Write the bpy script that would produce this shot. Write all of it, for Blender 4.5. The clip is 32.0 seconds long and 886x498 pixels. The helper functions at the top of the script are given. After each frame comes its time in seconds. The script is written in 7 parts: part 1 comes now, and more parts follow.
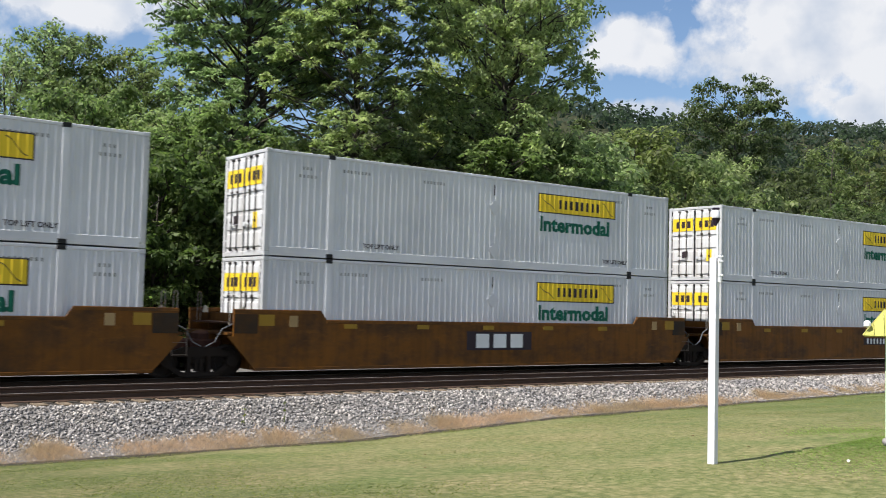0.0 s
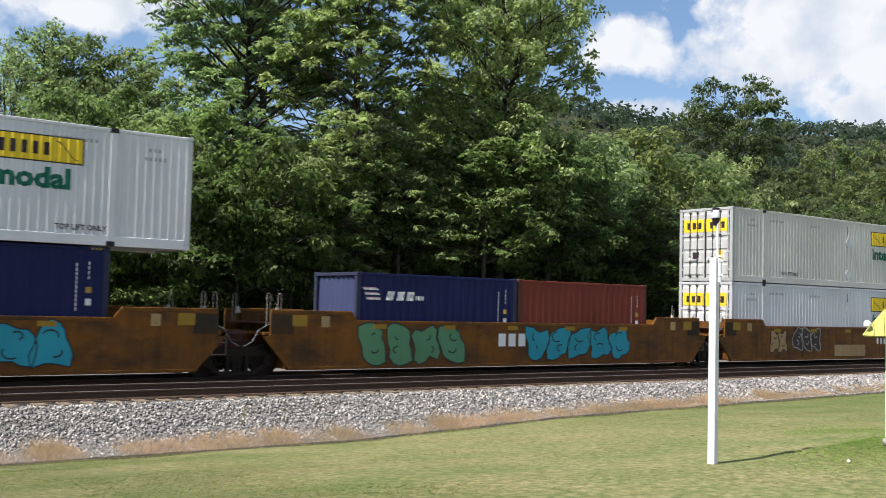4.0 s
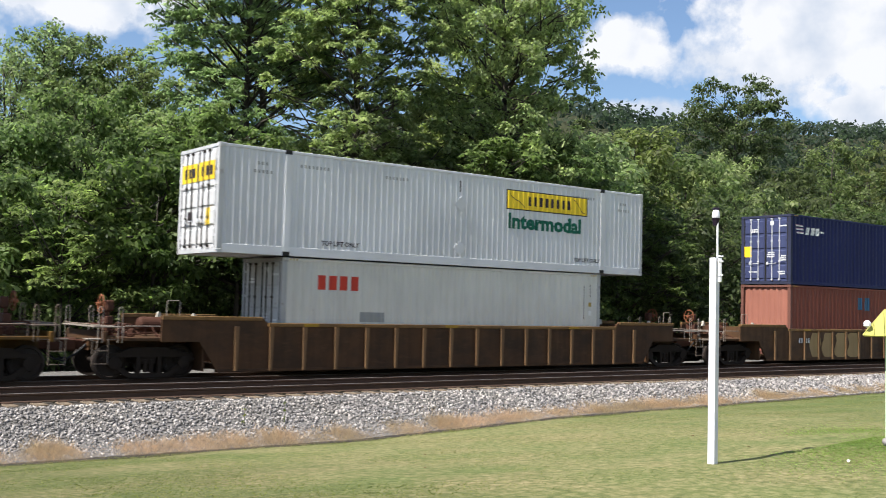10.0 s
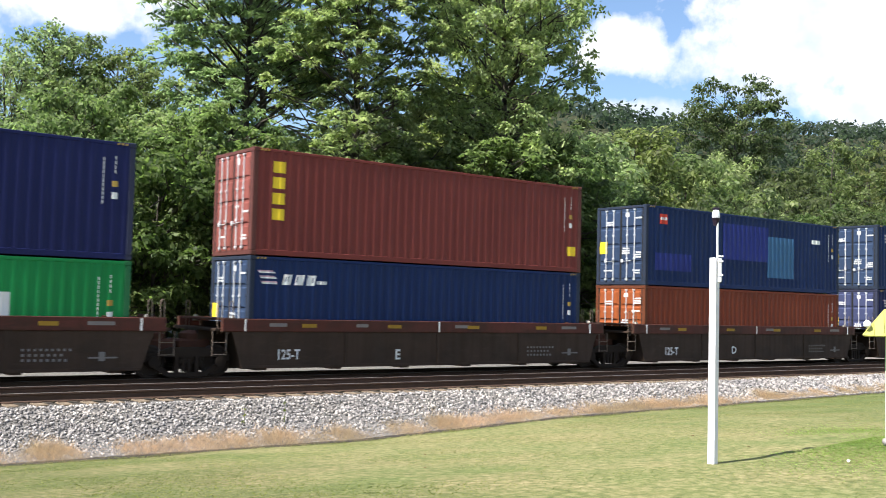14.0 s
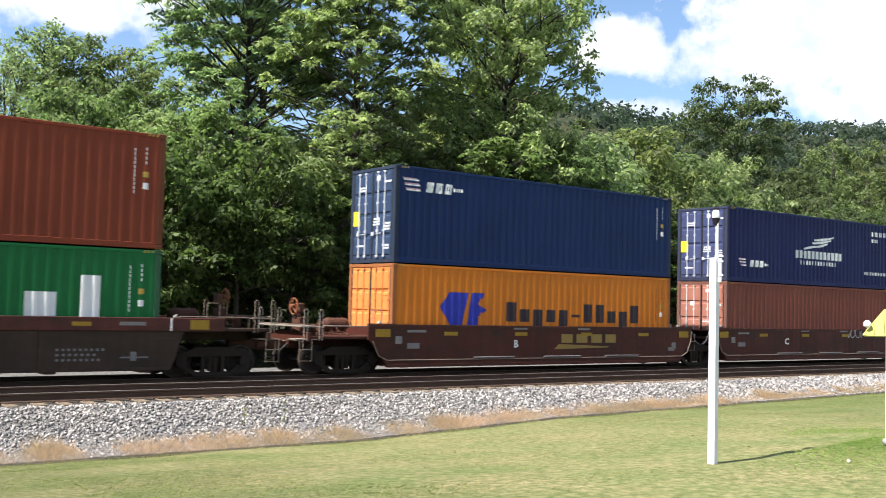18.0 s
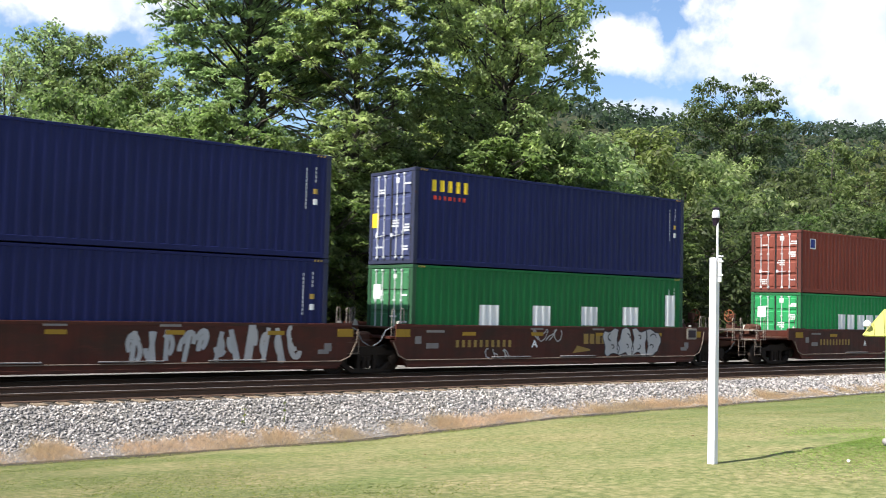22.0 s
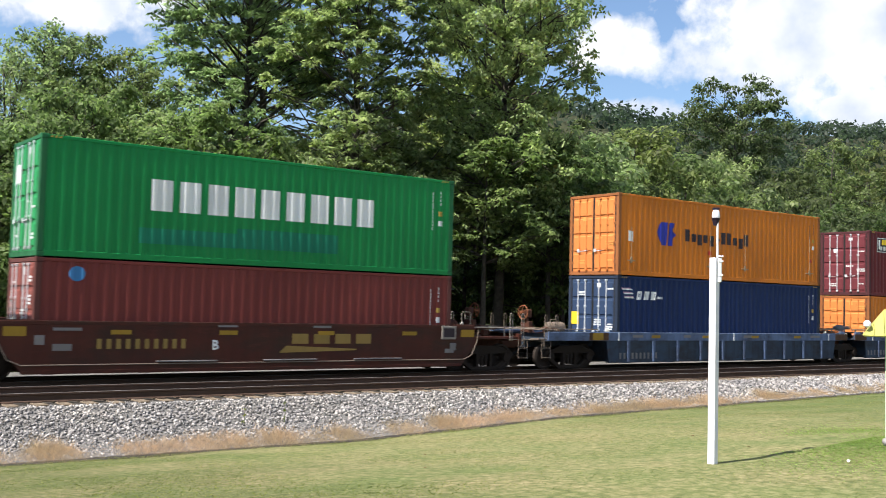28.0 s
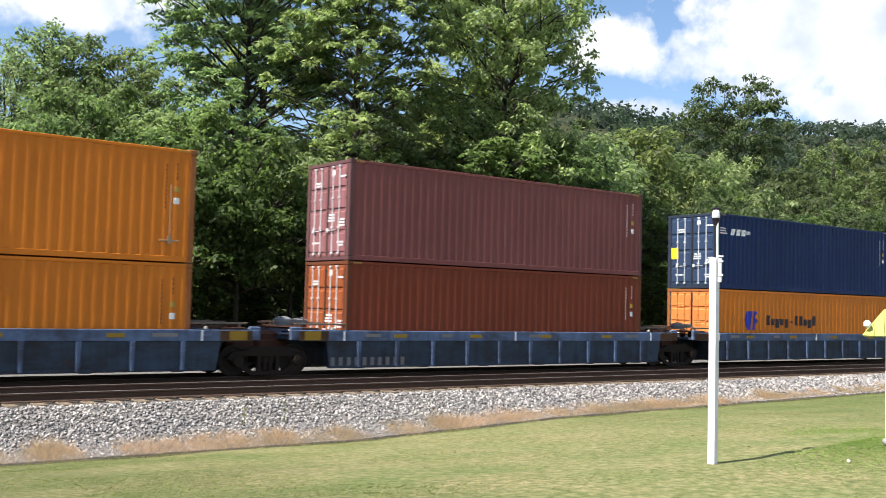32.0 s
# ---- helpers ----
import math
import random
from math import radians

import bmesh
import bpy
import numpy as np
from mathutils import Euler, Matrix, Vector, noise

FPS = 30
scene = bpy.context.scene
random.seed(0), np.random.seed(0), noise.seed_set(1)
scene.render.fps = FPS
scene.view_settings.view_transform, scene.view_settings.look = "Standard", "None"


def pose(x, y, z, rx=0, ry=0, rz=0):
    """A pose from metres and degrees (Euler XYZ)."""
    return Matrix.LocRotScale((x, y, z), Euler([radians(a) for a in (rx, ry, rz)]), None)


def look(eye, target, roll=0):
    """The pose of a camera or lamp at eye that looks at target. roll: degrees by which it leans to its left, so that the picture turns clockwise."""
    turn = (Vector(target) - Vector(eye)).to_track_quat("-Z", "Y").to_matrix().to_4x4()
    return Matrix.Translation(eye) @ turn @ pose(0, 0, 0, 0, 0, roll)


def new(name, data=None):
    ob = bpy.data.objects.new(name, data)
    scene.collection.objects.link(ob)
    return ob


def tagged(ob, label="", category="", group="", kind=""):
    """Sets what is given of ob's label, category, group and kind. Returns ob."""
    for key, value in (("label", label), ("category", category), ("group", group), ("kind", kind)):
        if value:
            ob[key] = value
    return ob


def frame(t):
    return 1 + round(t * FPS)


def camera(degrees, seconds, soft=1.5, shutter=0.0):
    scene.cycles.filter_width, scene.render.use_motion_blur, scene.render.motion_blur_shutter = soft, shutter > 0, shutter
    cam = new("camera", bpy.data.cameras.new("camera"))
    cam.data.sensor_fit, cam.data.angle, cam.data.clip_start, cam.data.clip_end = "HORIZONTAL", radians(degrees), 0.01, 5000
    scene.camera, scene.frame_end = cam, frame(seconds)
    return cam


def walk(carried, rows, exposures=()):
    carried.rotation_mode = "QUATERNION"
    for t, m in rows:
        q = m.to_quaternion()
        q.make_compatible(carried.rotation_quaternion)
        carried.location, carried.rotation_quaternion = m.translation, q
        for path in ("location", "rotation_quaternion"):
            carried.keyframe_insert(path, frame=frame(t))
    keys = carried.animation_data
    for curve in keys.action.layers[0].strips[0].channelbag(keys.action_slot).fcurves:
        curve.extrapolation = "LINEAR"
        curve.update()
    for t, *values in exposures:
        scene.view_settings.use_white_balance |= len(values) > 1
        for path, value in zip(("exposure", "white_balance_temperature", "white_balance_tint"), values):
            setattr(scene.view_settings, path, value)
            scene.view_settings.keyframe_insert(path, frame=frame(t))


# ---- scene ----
# ---------------------------------------------------------------- camera
SPEED = 15.152
CAM_EYE = (0.0, -25.72, 2.07)
YAW, PITCH, ROLL = radians(36.828), radians(3.174), 1.474
AIM = (CAM_EYE[0] + math.sin(YAW) * math.cos(PITCH), CAM_EYE[1] + math.cos(YAW) * math.cos(PITCH), CAM_EYE[2] + math.sin(PITCH))
cam = camera(47.28, 32.0, soft=0.95, shutter=0.12)
STAND = look(CAM_EYE, AIM, ROLL)
walk(cam, [(0.0, STAND), (32.0, STAND)], exposures=[(0.0, 0.62, 6220, 11), (3.5, 0.72, 6220, 11), (5.5, 0.79, 6220, 11), (6.4, 0.8, 6220, 11), (7.2, 1.04, 6220, 11), (8.2, 1.08, 6220, 11), (9.0, 0.9, 6220, 11), (10.0, 0.8, 6220, 11), (11.0, 0.94, 6220, 11), (13.0, 1.18, 6220, 11), (17.0, 1.21, 6220, 11), (20.0, 1.17, 6220, 11), (21.0, 1.16, 6220, 11), (22.0, 1.12, 6220, 11), (23.0, 1.03, 6220, 11), (25.0, 0.99, 6220, 11), (28.0, 0.97, 6220, 11), (32.0, 1.05, 6220, 11)])

# ---------------------------------------------------------------- light
SUN_EL, SUN_AZ = radians(55), math.atan2(-0.996, -0.035)
sun_dir = Vector((math.sin(SUN_AZ) * math.cos(SUN_EL), math.cos(SUN_AZ) * math.cos(SUN_EL), math.sin(SUN_EL)))
world = bpy.data.worlds.new("sky")
scene.world = world
world.use_nodes = True
wn = world.node_tree
wn.nodes.clear()
sky = wn.nodes.new("ShaderNodeTexSky")
sky.sky_type, sky.sun_disc = "NISHITA", False
sky.sun_elevation, sky.sun_rotation = SUN_EL, SUN_AZ
sky.air_density, sky.dust_density, sky.ozone_density = 1.0, 0.5, 2.4
bgr = wn.nodes.new("ShaderNodeBackground")
bgr.inputs["Strength"].default_value = 0.084
wout = wn.nodes.new("ShaderNodeOutputWorld")
wn.links.new(sky.outputs[0], bgr.inputs[0])
wn.links.new(bgr.outputs[0], wout.inputs[0])
sun = new("sun", bpy.data.lights.new("sun", "SUN"))
sun.data.energy, sun.data.angle, sun.data.color = 5.0, radians(0.55), (1.0, 0.95, 0.86)
sun.matrix_world = look(sun_dir * 100, (0, 0, 0))


# ---------------------------------------------------------------- mesh helpers
class Build:
    """Collects vertices and faces of one mesh."""

    def __init__(self):
        self.v, self.f = [], []

    def add(self, verts, faces):
        o = len(self.v)
        self.v += [tuple(p) for p in verts]
        self.f += [tuple(i + o for i in q) for q in faces]
        return self

    def box(self, x0, x1, y0, y1, z0, z1, c=0.0):
        if c <= 0:
            return self.add([(x0, y0, z0), (x1, y0, z0), (x1, y1, z0), (x0, y1, z0), (x0, y0, z1), (x1, y0, z1), (x1, y1, z1), (x0, y1, z1)],
                            [(3, 2, 1, 0), (4, 5, 6, 7), (0, 1, 5, 4), (1, 2, 6, 5), (2, 3, 7, 6), (3, 0, 4, 7)])
        c = min(c, (x1 - x0) * 0.45, (y1 - y0) * 0.45, (z1 - z0) * 0.45)
        vs, idx = [], {}
        for sx in (0, 1):
            for sy in (0, 1):
                for sz in (0, 1):
                    q = ((x0, x1)[sx], (y0, y1)[sy], (z0, z1)[sz])
                    d = (c if not sx else -c, c if not sy else -c, c if not sz else -c)
                    for a in range(3):
                        p = [q[k] + (0 if k == a else d[k]) for k in range(3)]
                        idx[sx, sy, sz, a] = len(vs)
                        vs.append(p)
        fs = []
        for a in range(3):
            b, e = (a + 1) % 3, (a + 2) % 3
            for s in (0, 1):
                ring = []
                for u, w in ((0, 0), (1, 0), (1, 1), (0, 1)):
                    k = [0, 0, 0]
                    k[a], k[b], k[e] = s, u, w
                    ring.append(idx[(*k, a)])
                fs.append(tuple(ring if s else ring[::-1]))
            for u in (0, 1):
                for w in (0, 1):
                    k0, k1 = [0, 0, 0], [0, 0, 0]
                    k0[a], k0[b], k0[e] = 0, u, w
                    k1[a], k1[b], k1[e] = 1, u, w
                    ring = [idx[(*k0, b)], idx[(*k1, b)], idx[(*k1, e)], idx[(*k0, e)]]
                    fs.append(tuple(ring if u != w else ring[::-1]))
        for k in ((i, j, l) for i in (0, 1) for j in (0, 1) for l in (0, 1)):
            ring = [idx[(*k, 0)], idx[(*k, 1)], idx[(*k, 2)]]
            fs.append(tuple(ring if sum(k) % 2 else ring[::-1]))
        return self.add(vs, fs)

    def prism(self, poly, y0, y1):
        """A polygon in x and z, drawn out from y0 to y1."""
        n = len(poly)
        vs = [(x, y0, z) for x, z in poly] + [(x, y1, z) for x, z in poly]
        return self.add(vs, [tuple(range(n)), tuple(range(2 * n - 1, n - 1, -1))] + [(i, i + n, (i + 1) % n + n, (i + 1) % n) for i in range(n)])

    def tube(self, pts, radii, sides=8, cap=True):
        """A tube along points."""
        pts = [Vector(p) for p in pts]
        if not hasattr(radii, "__len__"):
            radii = [radii] * len(pts)
        vs, fs = [], []
        side = None
        for i, p in enumerate(pts):
            d = (pts[min(i + 1, len(pts) - 1)] - pts[max(i - 1, 0)]).normalized()
            if side is None:
                side = d.cross((0, 0, 1) if abs(d.z) < 0.9 else (1, 0, 0)).normalized()
            side = (side - d * side.dot(d)).normalized()
            up = d.cross(side)
            for k in range(sides):
                a = 2 * math.pi * k / sides
                vs.append(p + (side * math.cos(a) + up * math.sin(a)) * radii[i])
        for i in range(len(pts) - 1):
            for k in range(sides):
                a, b = i * sides + k, i * sides + (k + 1) % sides
                fs.append((a, b, b + sides, a + sides))
        if cap:
            fs.append(tuple(range(sides - 1, -1, -1)))
            fs.append(tuple(range(len(vs) - sides, len(vs))))
        return self.add(vs, fs)

    def lathe(self, prof, axis="y", at=(0, 0, 0), sides=24):
        """Profile of (radius, along) turned round an axis."""
        vs, fs = [], []
        for r, h in prof:
            for k in range(sides):
                a = 2 * math.pi * k / sides
                c, s = r * math.cos(a), r * math.sin(a)
                p = {"x": (h, c, s), "y": (c, h, s), "z": (c, s, h)}[axis]
                vs.append((p[0] + at[0], p[1] + at[1], p[2] + at[2]))
        for i in range(len(prof) - 1):
            for k in range(sides):
                a, b = i * sides + k, i * sides + (k + 1) % sides
                fs.append((a, b, b + sides, a + sides))
        fs.append(tuple(range(sides - 1, -1, -1)))
        fs.append(tuple(range(len(vs) - sides, len(vs))))
        return self.add(vs, fs)

    def mesh(self, name, mat=None, smooth=False):
        me = bpy.data.meshes.new(name)
        me.from_pydata(self.v, [], self.f)
        if mat:
            me.materials.append(mat)
        if smooth:
            me.polygons.foreach_set("use_smooth", [True] * len(me.polygons))
        bm = bmesh.new()
        bm.from_mesh(me)
        bmesh.ops.recalc_face_normals(bm, faces=bm.faces)
        bm.to_mesh(me)
        bm.free()
        return me


CACHE = {}


def shared(key, make, mat):
    """One mesh for all alike pieces: make() fills a Build, once for each key and material."""
    k = (key, mat.name)
    if k not in CACHE:
        CACHE[k] = make().mesh(key if isinstance(key, str) else str(key[0]), mat)
    return CACHE[k]


def part(name, data, parent, label="", at=None):
    ob = new(name, data)
    ob.parent = parent
    if at is not None:
        ob.matrix_basis = at
    return tagged(ob, label)


def thing(name, label, category, group="", kind="", data=None, at=None):
    ob = new(name, data)
    if at is not None:
        ob.matrix_basis = at
    return tagged(ob, label, category, group, kind)


def raw_mesh(name, verts, faces, mat, smooth=False):
    """A mesh from numpy arrays; all faces have the same number of corners."""
    me = bpy.data.meshes.new(name)
    verts = np.asarray(verts, np.float32)
    faces = np.asarray(faces, np.int32)
    me.vertices.add(len(verts))
    me.vertices.foreach_set("co", verts.ravel())
    n = faces.shape[1]
    me.loops.add(faces.size)
    me.loops.foreach_set("vertex_index", faces.ravel())
    me.polygons.add(len(faces))
    me.polygons.foreach_set("loop_start", np.arange(0, faces.size, n, dtype=np.int32))
    me.polygons.foreach_set("loop_total", np.full(len(faces), n, np.int32))
    if smooth:
        me.polygons.foreach_set("use_smooth", np.ones(len(faces), bool))
    me.update(calc_edges=True)
    me.materials.append(mat)
    return me


# ---------------------------------------------------------------- materials
def material(name):
    m = bpy.data.materials.new(name)
    m.use_nodes = True
    nt = m.node_tree
    return m, nt, nt.nodes["Principled BSDF"]


def noise_node(nt, scale, detail=3.0, stretch=None, coord="Object", rough=0.55, offset=True):
    tc = nt.nodes.new("ShaderNodeTexCoord")
    mp = nt.nodes.new("ShaderNodeMapping")
    nt.links.new(tc.outputs[coord], mp.inputs["Vector"])
    if stretch:
        mp.inputs["Scale"].default_value = stretch
    if offset:
        oi = nt.nodes.new("ShaderNodeObjectInfo")
        mu = nt.nodes.new("ShaderNodeMath")
        mu.operation = "MULTIPLY"
        mu.inputs[1].default_value = 37.0
        nt.links.new(oi.outputs["Random"], mu.inputs[0])
        nt.links.new(mu.outputs[0], mp.inputs["Location"])
    n = nt.nodes.new("ShaderNodeTexNoise")
    n.inputs["Scale"].default_value = scale
    n.inputs["Detail"].default_value = detail
    n.inputs["Roughness"].default_value = rough
    nt.links.new(mp.outputs[0], n.inputs["Vector"])
    return n.outputs["Fac"]


def ramp(nt, fac, stops):
    r = nt.nodes.new("ShaderNodeValToRGB")
    e = r.color_ramp.elements
    while len(e) < len(stops):
        e.new(0.5)
    for el, (pos, col) in zip(e, stops):
        el.position, el.color = pos, (*col, 1) if len(col) == 3 else col
    nt.links.new(fac, r.inputs["Fac"])
    return r.outputs["Color"]


def mix(nt, fac, a, b, kind="MIX"):
    m = nt.nodes.new("ShaderNodeMix")
    m.data_type, m.blend_type = "RGBA", kind
    for sock, val in ((m.inputs[0], fac), (m.inputs[6], a), (m.inputs[7], b)):
        if hasattr(val, "links"):
            nt.links.new(val, sock)
        elif hasattr(val, "__len__"):
            sock.default_value = (*val, 1) if len(val) == 3 else val
        else:
            sock.default_value = val
    return m.outputs[2]


def bump(nt, bsdf, height, strength, dist):
    b = nt.nodes.new("ShaderNodeBump")
    b.inputs["Strength"].default_value = strength
    b.inputs["Distance"].default_value = dist
    nt.links.new(height, b.inputs["Height"])
    nt.links.new(b.outputs[0], bsdf.inputs["Normal"])


def scaled(c, k):
    return tuple(min(1.0, v * k) for v in c)


PAINTS = {}


def paint(name, rgb, rough=0.5, wear=0.5, rust=(0.09, 0.035, 0.015), metal=0.0, dirt=None, spec=0.16, blotch=0.0):
    """Weathered paint on steel: fading, streaks that run down, grime and rust specks."""
    if name in PAINTS:
        return PAINTS[name]
    m, nt, b = material(name)
    dirt = dirt or tuple(0.6 * c + 0.012 for c in rgb)
    b.inputs["Specular IOR Level"].default_value = spec
    fade = ramp(nt, noise_node(nt, 0.35, 4), [(0.3, scaled(rgb, 0.86)), (0.7, scaled(rgb, 1.1))])
    streak = noise_node(nt, 1.0, 5, (5.0, 5.0, 0.35))
    sf = ramp(nt, streak, [(0.45, (0, 0, 0)), (0.8, (0.55 * wear,) * 3)])
    col = mix(nt, sf, fade, dirt)
    if blotch:
        col = mix(nt, ramp(nt, noise_node(nt, 0.9, 6, (1.0, 1.0, 1.6), rough=0.65), [(0.42, (0, 0, 0)), (0.66, (blotch,) * 3)]), col, dirt)
        col = mix(nt, ramp(nt, noise_node(nt, 3.0, 6, (0.6, 1.0, 2.2), rough=0.7), [(0.56, (0, 0, 0)), (0.72, (0.45 * blotch,) * 3)]), col, scaled(rgb, 1.7))
    spot = noise_node(nt, 2.2, 8, None, rough=0.75)
    rf = ramp(nt, spot, [(0.66 - 0.06 * wear, (0, 0, 0)), (0.74, (0.8 * wear,) * 3)])
    col = mix(nt, rf, col, rust)
    nt.links.new(col, b.inputs["Base Color"])
    rr = ramp(nt, streak, [(0.3, (rough - 0.1,) * 3), (0.8, (rough + 0.18,) * 3)])
    nt.links.new(rr, b.inputs["Roughness"])
    b.inputs["Metallic"].default_value = metal
    bump(nt, b, noise_node(nt, 14, 5), 0.15, 0.01)
    PAINTS[name] = m
    return m


def between(a, b):
    return tuple((p + q) / 2 for p, q in zip(a, b))


def leafy(name, dark, light, gloss=0.5, through_tint=(1.08, 1.22, 0.86)):
    m, nt, b = material(name)
    geo = nt.nodes.new("ShaderNodeNewGeometry")
    per = ramp(nt, geo.outputs["Random Per Island"], [(0.0, scaled(dark, 0.85)), (0.5, between(dark, light)), (0.8, light), (1.0, scaled(light, 1.35))])
    big = ramp(nt, noise_node(nt, 0.5, 2), [(0.3, (0.75, 0.8, 0.7)), (0.7, (1.12, 1.08, 1.0))])
    col = mix(nt, 1.0, per, big, "MULTIPLY")
    oi = nt.nodes.new("ShaderNodeObjectInfo")
    own = ramp(nt, oi.outputs["Random"], [(0.0, (0.8, 0.86, 0.9)), (0.35, (1.02, 1.0, 0.95)), (0.7, (0.92, 1.0, 1.0)), (1.0, (1.16, 1.08, 0.9))])
    col = mix(nt, 1.0, col, own, "MULTIPLY")
    nt.links.new(col, b.inputs["Base Color"])
    b.inputs["Roughness"].default_value = gloss
    b.inputs["Specular IOR Level"].default_value = 0.25
    tr = nt.nodes.new("ShaderNodeBsdfTranslucent")
    nt.links.new(mix(nt, 1.0, col, through_tint, "MULTIPLY"), tr.inputs["Color"])
    ms = nt.nodes.new("ShaderNodeMixShader")
    ms.inputs[0].default_value = 0.6
    nt.links.new(b.outputs[0], ms.inputs[1])
    nt.links.new(tr.outputs[0], ms.inputs[2])
    nt.links.new(ms.outputs[0], nt.nodes["Material Output"].inputs["Surface"])
    return m


def ground_mat(name, stops, scale, relief, rough=0.9, big=None):
    m, nt, b = material(name)
    col = ramp(nt, noise_node(nt, scale, 6, offset=False, rough=0.7), stops)
    if big:
        col = mix(nt, 1.0, col, ramp(nt, noise_node(nt, big[0], 3, offset=False), big[1]), "MULTIPLY")
    nt.links.new(col, b.inputs["Base Color"])
    b.inputs["Roughness"].default_value = rough
    b.inputs["Specular IOR Level"].default_value = 0.2
    bump(nt, b, noise_node(nt, scale * 1.7, 6, offset=False), 0.7, relief)
    return m


LAWN = ground_mat("lawn_turf", [(0.3, (0.07, 0.09, 0.028)), (0.5, (0.175, 0.175, 0.07)), (0.72, (0.34, 0.29, 0.16))], 9.0, 0.03,
                  big=(0.6, [(0.3, (0.72, 0.86, 0.66)), (0.7, (1.15, 1.06, 1.1))]))


# multiplies the lawn colour darker towards both ends in x: dimness painted in
def dimmed_sides(m):
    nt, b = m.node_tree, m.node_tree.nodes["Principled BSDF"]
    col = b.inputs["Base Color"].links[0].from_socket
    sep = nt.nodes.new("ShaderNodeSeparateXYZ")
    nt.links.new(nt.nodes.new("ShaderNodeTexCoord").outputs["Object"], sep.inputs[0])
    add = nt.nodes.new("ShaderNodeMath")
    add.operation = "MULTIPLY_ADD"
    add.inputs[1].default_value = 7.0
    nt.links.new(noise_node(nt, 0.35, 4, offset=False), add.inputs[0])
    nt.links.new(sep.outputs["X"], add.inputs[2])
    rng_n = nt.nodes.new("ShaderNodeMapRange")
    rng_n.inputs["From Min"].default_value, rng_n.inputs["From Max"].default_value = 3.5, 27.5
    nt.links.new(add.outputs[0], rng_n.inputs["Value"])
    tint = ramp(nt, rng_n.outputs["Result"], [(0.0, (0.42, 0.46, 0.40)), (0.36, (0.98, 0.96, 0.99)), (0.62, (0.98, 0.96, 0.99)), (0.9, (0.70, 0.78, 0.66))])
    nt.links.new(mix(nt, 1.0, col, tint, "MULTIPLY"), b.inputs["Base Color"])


dimmed_sides(LAWN)
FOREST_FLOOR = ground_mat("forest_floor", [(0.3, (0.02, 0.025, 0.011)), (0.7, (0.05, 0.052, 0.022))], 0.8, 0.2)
BALLAST = ground_mat("crushed_stone", [(0.3, (0.055, 0.052, 0.048)), (0.5, (0.15, 0.14, 0.13)), (0.72, (0.28, 0.262, 0.24))], 14.0, 0.06)
# dark soil; the black below the cars is put into this bed colour
SOIL = ground_mat("dark_bed_soil", [(0.3, (0.018, 0.016, 0.014)), (0.55, (0.05, 0.042, 0.034)), (0.75, (0.12, 0.095, 0.066))], 5.0, 0.03)
TIE_WOOD = ground_mat("creosoted_timber", [(0.3, (0.05, 0.038, 0.028)), (0.7, (0.16, 0.125, 0.09))], 6.0, 0.02)
TIE_END = ground_mat("weathered_timber", [(0.3, (0.085, 0.065, 0.046)), (0.7, (0.25, 0.19, 0.13))], 9.0, 0.02)
RAIL_SIDE = paint("rusty_rail", (0.075, 0.046, 0.032), 0.75, 0.4, dirt=(0.03, 0.024, 0.02))
RAIL_TOP = paint("worn_rail_head", (0.17, 0.152, 0.135), 0.55, 0.3)
BARK = ground_mat("tree_bark", [(0.3, (0.035, 0.03, 0.025)), (0.7, (0.095, 0.082, 0.066))], 4.0, 0.03)
LEAF_MID = leafy("leaves_mid_green", (0.177, 0.223, 0.117), (0.326, 0.372, 0.214))
LEAF_PALE = leafy("leaves_pale_green", (0.125, 0.152, 0.066), (0.24, 0.275, 0.128))
LEAF_DEEP = leafy("leaves_deep_green", (0.115, 0.162, 0.064), (0.24, 0.30, 0.135))
LEAF_DARK = leafy("leaves_dark_green", (0.180, 0.234, 0.117), (0.384, 0.444, 0.241))
# darker leaves for the wood's edge, its shade put into their colour
LEAF_SHADED = leafy("leaves_shaded_tone", (0.062, 0.095, 0.032), (0.15, 0.195, 0.072))
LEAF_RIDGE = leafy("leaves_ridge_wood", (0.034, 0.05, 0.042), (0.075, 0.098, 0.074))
LEAF_FAR = leafy("leaves_far_wood", (0.07, 0.091, 0.044), (0.155, 0.178, 0.086))
STRAW = leafy("dry_straw", (0.42, 0.30, 0.205), (0.69, 0.52, 0.375), through_tint=(1, 0.94, 0.86))
BLADE = leafy("grass_blades", (0.125, 0.142, 0.044), (0.285, 0.268, 0.112), through_tint=(1, 1.05, 0.75))

# ---------------------------------------------------------------- ground
NEAR_Y, RAIL_Z, NEAR_RAIL_Z = -4.3, 0.03, 0.15


def toe_z(x):
    return float(np.interp(x, [-60, 11, 16.6, 28, 60, 150], [-0.70, -0.70, -0.50, -0.36, -0.2, -0.2]))


def ground_z(x, y):
    if y <= -8.3:
        d = -8.3 - y
        t = toe_z(x)
        rise = 0.098 * min(d, 9.5) + 0.02 * max(0.0, min(d - 9.5, 30))
        k = min(1.0, max(0.0, (x - 14) / 25.0))
        return t + rise * (1 - 0.45 * k)
    if y < 6.5:
        return -1.0
    base = -0.9 + 0.03 * min(y - 6.5, 60)
    far = max(0.0, math.hypot(x, y) - 90)
    return base + min(far * 0.012, 8)


def axis(stops):
    out = []
    for a, b, n in stops:
        out += list(np.linspace(a, b, n, endpoint=False))
    return out + [stops[-1][1]]


